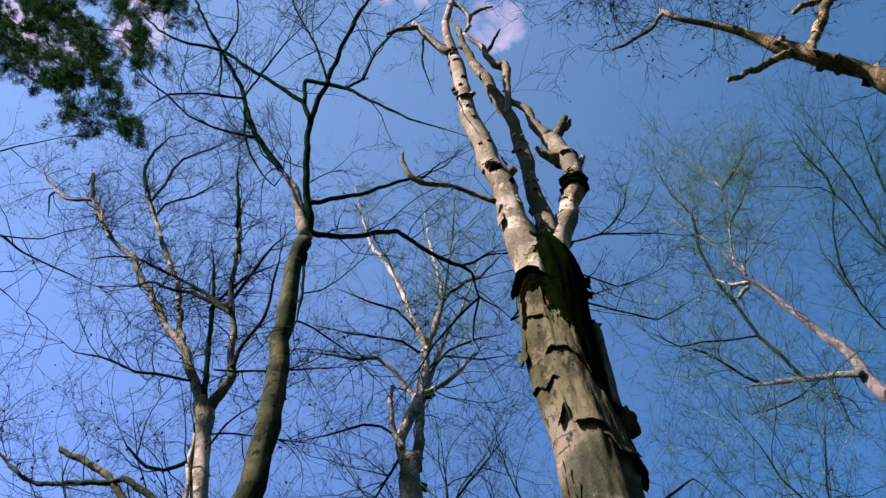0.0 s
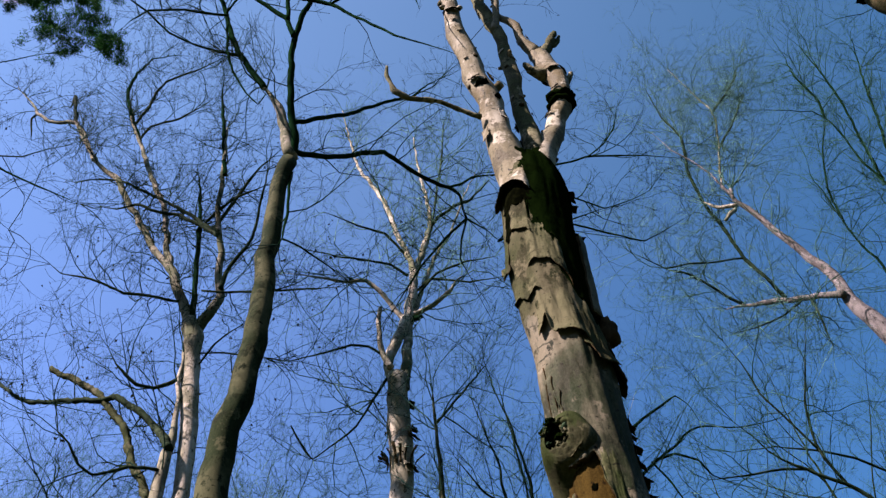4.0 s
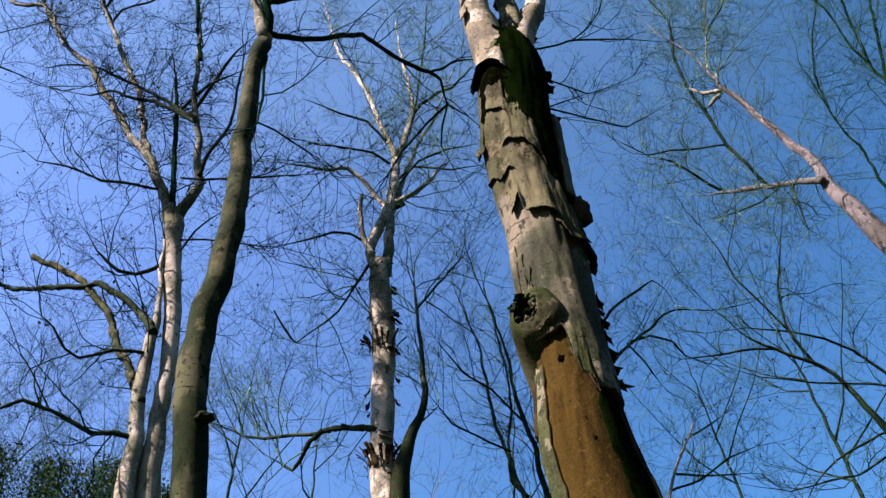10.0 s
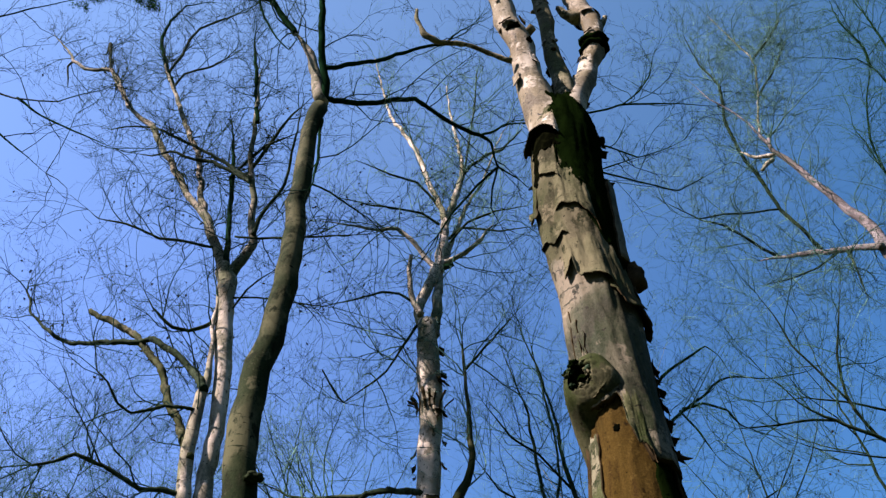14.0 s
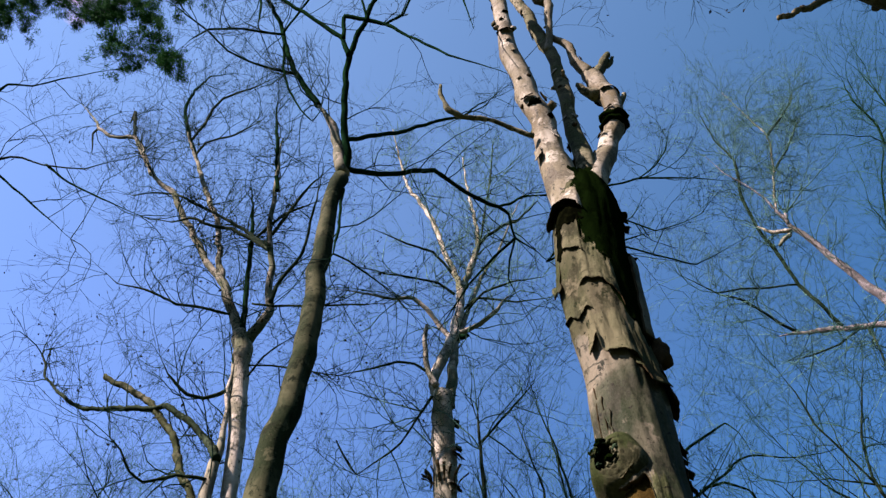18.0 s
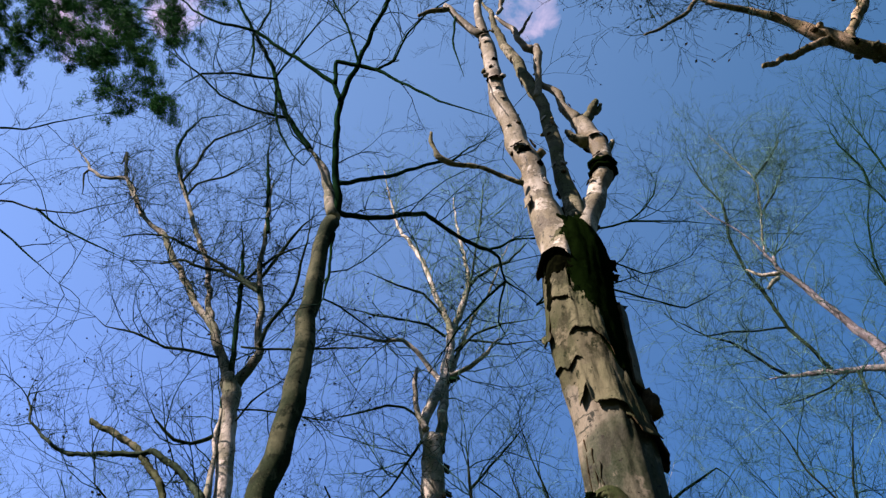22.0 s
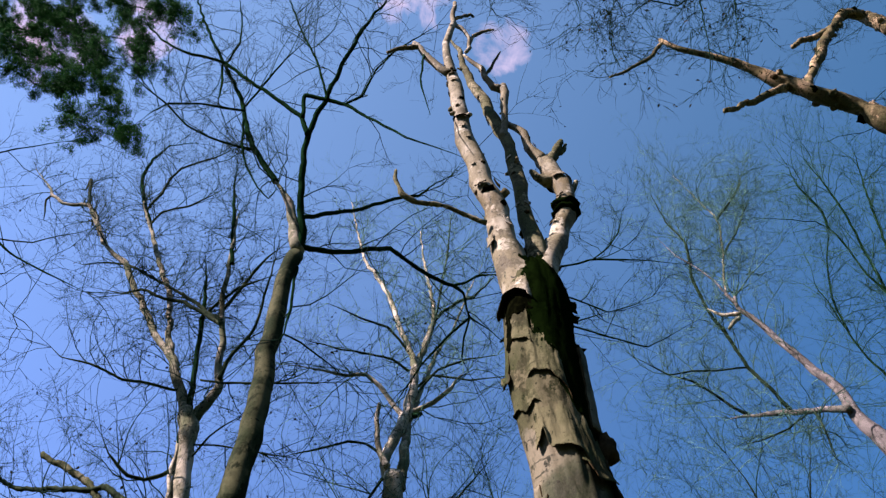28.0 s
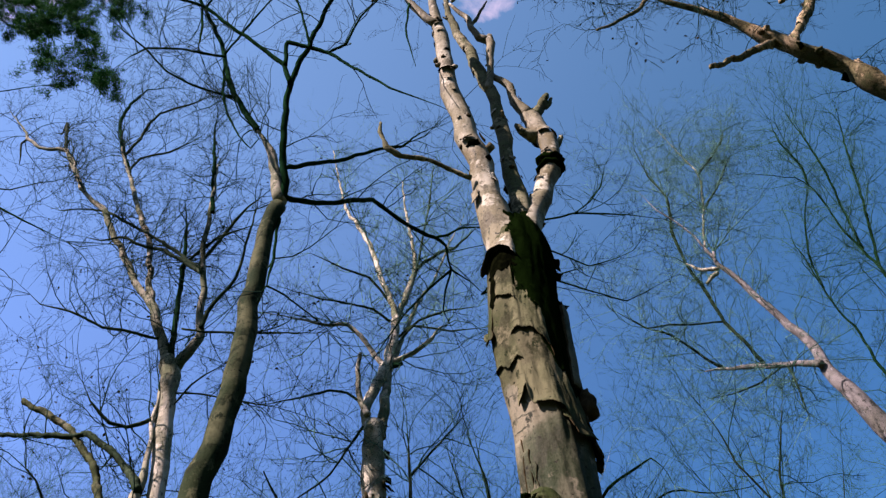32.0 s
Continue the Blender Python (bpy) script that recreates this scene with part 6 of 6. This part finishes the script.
for i in range(NR + 1):
    for j in range(NS):
        a = 2 * math.pi * j / NS
        r = (1 - i / NR * 0.98)
        outer = sv[(len(prof) - 1) * NS + j] - E
        p = outer * r
        u, w = p.dot(right) / 0.125, p.dot(above) / 0.125
        hole = math.hypot(u + 0.34, (w - 0.28) * 0.9) + 0.20 * noise.noise(Vector((u * 3, w * 3, 2.0))) + 0.20 * noise.noise(Vector((u * 8, w * 8, 5.0)))
        deep = 0.008 * noise.noise(Vector((u * 4, w * 4, 7.0))) - 0.001 + 0.012 * (1 - r * r) - 0.036 * min(1.0, max(0.0, (0.62 - hole) / 0.25))
        sv.append(E + p + n * (deep if i else 0.0))
        sm.append(1 if hole < 0.56 else 0) if i < NR else None
for i in range(NR):
    for j in range(NS):
        sf.append((base + i * NS + j, base + i * NS + (j + 1) % NS, base + (i + 1) * NS + (j + 1) % NS, base + (i + 1) * NS + j))
ob = mesh_object("sawn_stub", [v[:] for v in sv], sf, BARK_OLD, TR, "sawn stub with dark rotten hollow in its face")
ob.data.materials.append(ROT_SHADE)
ob.data.polygons.foreach_set("material_index", np.array(sm, np.int32))
rng = random.Random(41)
for k in range(16):
    a = rng.uniform(0, 6.283)
    c = E + right * (-0.043 + 0.062 * math.cos(a) * rng.uniform(0.6, 1.15)) + above * (0.035 + 0.066 * math.sin(a) * rng.uniform(0.6, 1.15)) - n * rng.uniform(0.008, 0.022)
    z = rng.uniform(0.012, 0.026)
    lump("moss_tuft", c, (z, z, z * 0.8), rng.choice((BARK_LICHEN, BARK_MOSS_SHADE, BARK_GREY)), TR, k * 2.3, 0.8)
# holes set as near-black lumps, the shade inside them put into the colour
for (z, th), size in (((3.887, -0.436), 0.024), ((3.664, -1.178), 0.02), ((3.437, -0.043), 0.012), ((3.645, -0.403), 0.009), ((5.204, -0.254), 0.01), ((5.031, -0.165), 0.008), ((5.470, -0.455), 0.008)):
    lump("hole", trunk_surface(z, th, -0.022 - size * 0.6), (size, size * 0.8, size * 1.3), ROT_SHADE, TR, z, 0.3)
# torn bark rings and flakes on the pale limbs
for k, (q, grow) in enumerate(MAIN.lines):
    if q[0, 3] < 0.03:
        continue
    surface, total = limb_surface(q)
    for c in range(int(total * 2.4)):
        s, th = rng.uniform(0.12, 0.97) * total, rng.uniform(0, 6.28)
        r = float(np.interp(s / total, np.linspace(0, 1, len(q)), q[:, 3]))
        w = rng.choice((rng.uniform(0.25, 0.7), rng.uniform(0.4, 1.5)))
        bark_patch("bark_flake", surface, (s, th), (s + rng.uniform(0.4, 1.6) * r, th + w), MAIN.parts[k], 0.003, 0.004,
                   (rng.uniform(0.04, 0.2) * r, 0, rng.uniform(0, 0.1) * r, rng.uniform(0, 0.1) * r), 0.26 * r, k * 7.3 + c, (7, 9), mats=(BARK_LIMB, FLAKE))
q = MAIN.lines[2][0]
for k, u in enumerate((0.535, 0.56)):
    c = q[int(u * len(q))]
    lump("bark_collar", c[:3], (c[3] * 1.32, c[3] * 1.32, c[3] * 0.6), BARK_MOSS_SHADE, MAIN.parts[2], 2.0 + k * 3.3, 0.30, "swollen dark collar of bark")
collar, total = limb_surface(q)
for k, (s, th, w) in enumerate(((0.80, 1.0, 2.5), (0.82, 4.0, 2.0))):
    bark_patch("bark_ring", collar, (s * total, th), (s * total + 0.10, th + w), MAIN.parts[2], 0.004, 0.006, (0.014, 0.004, 0.004, 0.004), 0.02, k * 2.9, (8, 12), "curled ring of bark", mats=(BARK_LIMB, FLAKE))
# rotten knots and a hanging flap on the thickest limb
q = MAIN.lines[0][0]
side, total = limb_surface(q)


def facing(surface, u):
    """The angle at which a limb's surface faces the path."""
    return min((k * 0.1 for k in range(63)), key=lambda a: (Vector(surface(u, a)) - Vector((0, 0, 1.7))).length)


# dark patch that paints the shaded side of the thickest limb's foot
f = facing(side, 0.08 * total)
bark_patch("mossy_shade_bark", side, (0.0, f + 0.65), (0.10 * total, f + 2.6), MAIN.parts[0], 0.003, 0.006, (0, 0, -0.004, 0), 0.03, 91.0, (30, 20), "dark bark painted for the limb's shaded side", mats=(BARK_MOSS_SHADE, BARK_MOSS_SHADE))
# dark patches that paint the cast shade on the other two limbs' feet
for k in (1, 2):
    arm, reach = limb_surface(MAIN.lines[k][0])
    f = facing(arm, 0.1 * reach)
    bark_patch("mossy_shade_bark", arm, (0.0, f - 1.6), ((0.11 if k == 1 else 0.07) * reach, f + 1.6), MAIN.parts[k], 0.003, 0.006, (0, 0, 0, 0), 0.03, 93.0 + k, (26, 24), "dark bark painted for the shade at the fork", mats=(BARK_MOSS_SHADE, BARK_MOSS_SHADE))
for u, turn, size in ((0.235, 0.2, 0.05), (0.205, 0.75, 0.03), (0.50, 0.5, 0.03), (0.44, -0.9, 0.03)):
    lump("knot", side(u * total, facing(side, u * total) + turn, -size * 0.3), (size, size, size * 0.8), ROT_SHADE, MAIN.parts[0], u * 31, 0.6, "dark rotten knot")
for u, turn, w, h in ((0.13, -0.75, 0.55, 0.16), (0.25, 0.0, 0.9, 0.08), (0.43, 0.1, 1.6, 0.07), (0.60, 0.0, 1.3, 0.06)):
    f = facing(side, u * total) + turn
    bark_patch("bark_flap", side, (u * total, f - w / 2), (u * total + h, f + w / 2), MAIN.parts[0], 0.004, 0.005, (0.03, 0.0, 0.012, 0.004), 0.02, u * 17, (10, 10), "curled flap of pale bark", mats=(BARK_LIMB, FLAKE))

# curled tatters of bark on the silver tree
cs, total = limb_surface(CENTRE.lines[0][0])
for k in range(42):
    s = total * rng.uniform(0.52, 0.99)
    th = rng.choice((rng.uniform(2.4, 3.6), rng.uniform(2.6, 3.5), rng.uniform(-0.4, 2.6)))
    w, h, c = rng.uniform(0.2, 0.9), rng.uniform(0.03, 0.12), rng.uniform(0.015, 0.075)
    bark_patch("bark_flake", cs, (s, th - w / 2), (s + h, th + w / 2), CENTRE.parts[0], 0.004, 0.004, (c, 0, rng.uniform(0, 0.4) * c, rng.uniform(0, 0.4) * c), 0.02, k * 2.3, (5, 6), mats=(BARK_PALE, FLAKE))
for u in (0.66, 0.835):
    for k in range(16):
        s, th = total * u + rng.uniform(-0.05, 0.05), rng.uniform(0.0, 3.3)
        w = rng.uniform(0.08, 0.22)
        bark_patch("bark_tatter", cs, (s - 0.05, th), (s + rng.uniform(0.06, 0.2), th + w), CENTRE.parts[0], 0.005, 0.004, (0.02, rng.uniform(0.05, 0.14), 0, 0), 0.01, k * 3.3 + u, (5, 3), mats=(FLAKE, FLAKE))

# knots on the pale limbs
for k, (q, grow) in enumerate(MAIN.lines):
    if not 0.045 < q[0, 3] < 0.2:
        continue
    surface, total = limb_surface(q)
    for c in range(int(total * 1.6)):
        s, th = rng.uniform(0.15, 0.95) * total, rng.uniform(0, 6.28)
        r = float(np.interp(s / total, np.linspace(0, 1, len(q)), q[:, 3]))
        z = min(0.028, rng.uniform(0.16, 0.4) * r)
        lump("knot", surface(s, th, -z * 0.35), (z, z, z * 1.2), rng.choice((FLAKE, ROT_SHADE)), MAIN.parts[k], k * 3.1 + c, 0.5)

# short broken spurs on the pale limbs
for k, (q, grow) in enumerate(list(MAIN.lines)):
    if not 0.03 < q[0, 3] < 0.2:
        continue
    surface, total = limb_surface(q)
    for c in range(int(total * 0.8)):
        s, th = rng.uniform(0.2, 0.98) * total, rng.uniform(0, 6.28)
        r = float(np.interp(s / total, np.linspace(0, 1, len(q)), q[:, 3]))
        a, b = np.array(surface(s, th, -r * 0.5)), np.array(surface(s + rng.uniform(0.0, 0.5) * r, th, rng.uniform(0.15, 0.6) * r))
        e = b + (b - a) * 0.25 + np.array([rng.uniform(-0.3, 0.3) * r for _ in range(3)])
        w = rng.uniform(0.2, 0.36) * r
        v, f = tube(spline([(*a, w * 1.3), (*b, w), (*e, w * 0.75)], 0.03, 0.6), 7, 0.3, 14, k + c * 1.3)
        mesh_object("spur", v, f, rng.choice((BARK_ROUGH, BARK_LIMB, BARK_ROUGH)), MAIN.parts[k])

# burrs, lichened lumps and broken snags on the dead limb overhead
for k, (q, grow) in enumerate(OVER.lines):
    surface, total = limb_surface(q)
    for c in range(int(total * 3)):
        s, th = rng.uniform(0.05, 0.97) * total, rng.uniform(0, 6.28)
        r = float(np.interp(s / total, np.linspace(0, 1, len(q)), q[:, 3]))
        if c % 3:
            z = rng.uniform(0.3, 0.6) * r
            lump("burr", surface(s, th, -z * 0.55), (z, z, z * 1.2), rng.choice((BARK_ROUGH, BARK_MOSS_SHADE, FLAKE)), OVER.parts[k], k * 3.1 + c, 0.6)
        else:
            a, b = np.array(surface(s, th, -r * 0.5)), np.array(surface(s + rng.uniform(0.0, 0.8) * r, th, rng.uniform(0.1, 0.5) * r))
            w = rng.uniform(0.25, 0.5) * r
            v, f = tube(spline([(*a, w * 1.3), (*b, w), (*(b + (b - a) * 0.2), w * 0.6)], 0.03, 0.6), 8, 0.4, 14, k + c * 1.3)
            mesh_object("snag", v, f, BARK_ROUGH, OVER.parts[k])

lump("knot", (-1.323, 4.620, 4.514), (0.06, 0.06, 0.035), BARK_OLIVE, DARK.parts[0], 4.4, 0.4)

# ---------------------------------------------------------------- pine boughs
def needles(ends, rng, per, length, spread):
    """Clumps of needles round the twig tips."""
    n = len(ends) * per
    base = np.repeat(ends, per, 0) + rng.normal(0, spread, (n, 3))
    a = rng.normal(0, 1, (n, 3)) + np.array((0, 0, -0.25))
    a /= np.linalg.norm(a, axis=1)[:, None]
    b = np.cross(a, rng.normal(0, 1, (n, 3)))
    b /= np.linalg.norm(b, axis=1)[:, None]
    ln = (length * rng.uniform(0.6, 1.3, n))[:, None]
    w = 0.0042
    c = np.cross(a, b)
    v = np.stack([base + b * w, base - b * w * 0.5 + c * w, base - b * w * 0.5 - c * w, base + a * ln], 1).reshape(-1, 3)
    o = np.arange(n)[:, None] * 4
    return v, np.vstack([o + np.array((0, 1, 3)), o + np.array((1, 2, 3)), o + np.array((2, 0, 3))])


prng = np.random.default_rng(77)
tips = PINE.twigs(7.8, 0.275, 0.0046, TWIG, 31, levels=3, kids=(4, 3), up=-0.12, spread=1.1, skip_thick=0.062, label="short pine twigs")
tips = tips[(tips[:, 2] > 7) & (prng.random(len(tips)) < 0.5)]
v, f = needles(tips, prng, 26, 0.052, 0.026)
mesh_object("foliage", v, f, NEEDLE, PINE.top, "dense dark green needle clumps", smooth=False, kind="stuff")

# ---------------------------------------------------------------- woods behind
def wood_tree(x, y, height, r, seed, pale=False, lean=(0.0, 0.0), n_limbs=9, density=1.0, low=0.3, name="bare_tree", label="slim leafless tree with grey bark, behind"):
    rng = random.Random(seed)
    t = Tree(name, (x, y, 0), label, group="leafless trees behind")
    mat = BARK_PALE if pale else BARK_GREY
    pts = []
    px, py = x, y
    for k in range(8):
        u = k / 7
        pts.append((px, py, height * u, r * (1 - 0.86 * u)))
        px += lean[0] * height / 7 + rng.uniform(-0.14, 0.14)
        py += lean[1] * height / 7 + rng.uniform(-0.14, 0.14)
    t.limb("trunk", pts, mat, sides=10)
    for k in range(n_limbs):
        u = rng.uniform(low, 0.95)
        i = min(6, int(u * 7))
        w = u * 7 - i
        a = [pts[i][c] * (1 - w) + pts[i + 1][c] * w for c in range(4)]
        az = rng.uniform(0, 6.283)
        ln = height * rng.uniform(0.16, 0.34) * (1.15 - u * 0.6)
        limb = [(a[0], a[1], a[2], a[3] * 0.62)]
        for c in range(1, 5):
            g = c / 4
            limb.append((a[0] + math.cos(az) * ln * g * 0.75 + rng.uniform(-0.1, 0.1), a[1] + math.sin(az) * ln * g * 0.75 + rng.uniform(-0.1, 0.1),
                         a[2] + ln * (0.45 * g + 0.4 * g * g), max(0.006, a[3] * 0.62 * (1 - 0.8 * g))))
        t.limb("branch", limb, mat)
    t.twigs(1.0 * density, 1.5, 0.009, TWIG_PALE if pale else TWIG_GREY, seed, levels=4, kids=(4, 3, 2), up=0.3, low=height * 0.25)
    return t


WOODS = (
    # x, y, height, radius, pale, lean
    (-1.9, 13.0, 10.5, 0.09, False, (0.02, 0.0)), (-0.2, 15.5, 11.5, 0.10, True, (-0.02, 0.0)), (1.6, 12.5, 10.5, 0.08, False, (0.03, 0.0)),
    (3.3, 14.5, 13.5, 0.07, True, (-0.03, 0.0)), (5.6, 13.0, 13.0, 0.06, False, (-0.03, 0.0)), (7.6, 12.5, 14.5, 0.07, False, (-0.04, 0.0)),
    (11.8, 13.0, 15.5, 0.08, False, (-0.05, 0.0)), (-3.8, 15.0, 13.0, 0.10, False, (0.0, 0.0)), (10.3, 9.6, 15.0, 0.08, False, (-0.05, 0.0)),
    (-5.0, 12.0, 9.5, 0.08, False, (0.0, 0.0)), (-7.2, 13.0, 10.5, 0.09, False, (0.02, 0.0)), (-6.0, 10.0, 7.4, 0.07, False, (0.0, 0.0)),
)
for k, (x, y, h, r, pale, lean) in enumerate(WOODS):
    wood_tree(x, y, h, r, 100 + k, pale, lean, n_limbs=6 if x < 7 else 11, density=0.5 if x < 2 else 0.75)
# ivy-hung thicket at the edge of the wood
for k, (x, y, h) in enumerate(((-6.5, 11.3, 8.55), (-7.6, 11.6, 8.5), (-5.6, 11.6, 8.45), (-4.9, 11.9, 8.6), (-4.1, 12.2, 8.3))):
    t = wood_tree(x, y, h, 0.09, 300 + k, n_limbs=14, density=1.2, low=0.45, name="ivied_tree", label="dark twiggy tree hung with ivy in the thicket")
    rng2 = np.random.default_rng(900 + k)
    n = 19000
    z = h * (0.3 + 0.68 * rng2.random(n) ** 0.9)
    a = rng2.uniform(0, 6.283, n)
    rad = (0.2 + 0.75 * rng2.random(n) ** 1.6) * (1.15 - z / h * 0.7)
    pts = np.stack([x + np.cos(a) * rad, y + np.sin(a) * rad, z], 1)
    v, f = leaf_cards(pts, rng2, 0.055)
    mesh_object("foliage", v, f, IVY, t.top, "dark green ivy leaves", kind="stuff")

# ---------------------------------------------------------------- ground
gv, gf = [], []
# unseen ground; the rise beyond 20 m is added to block low sky light
ring = [0, 1.5, 3, 5, 8, 12, 18, 30, 60, 150, 500, 2500]
for i, r in enumerate(ring):
    for j in range(48):
        a = 2 * math.pi * j / 48
        x, y = r * math.cos(a), r * math.sin(a)
        gv.append((x, y, -0.02 + (0.10 * noise.noise(Vector((x * 0.3, y * 0.3, 0))) if 1 < r < 40 else 0) + 0.33 * max(0.0, min(r, 150.0) - 20.0)))
for i in range(len(ring) - 1):
    for j in range(48):
        gf.append((i * 48 + j, (i + 1) * 48 + j, (i + 1) * 48 + (j + 1) % 48, i * 48 + (j + 1) % 48))
tagged(mesh_object("ground", gv, gf, GROUND), "unseen woodland floor of brown leaf litter and moss, rising to block low sky", "ground", kind="structure")
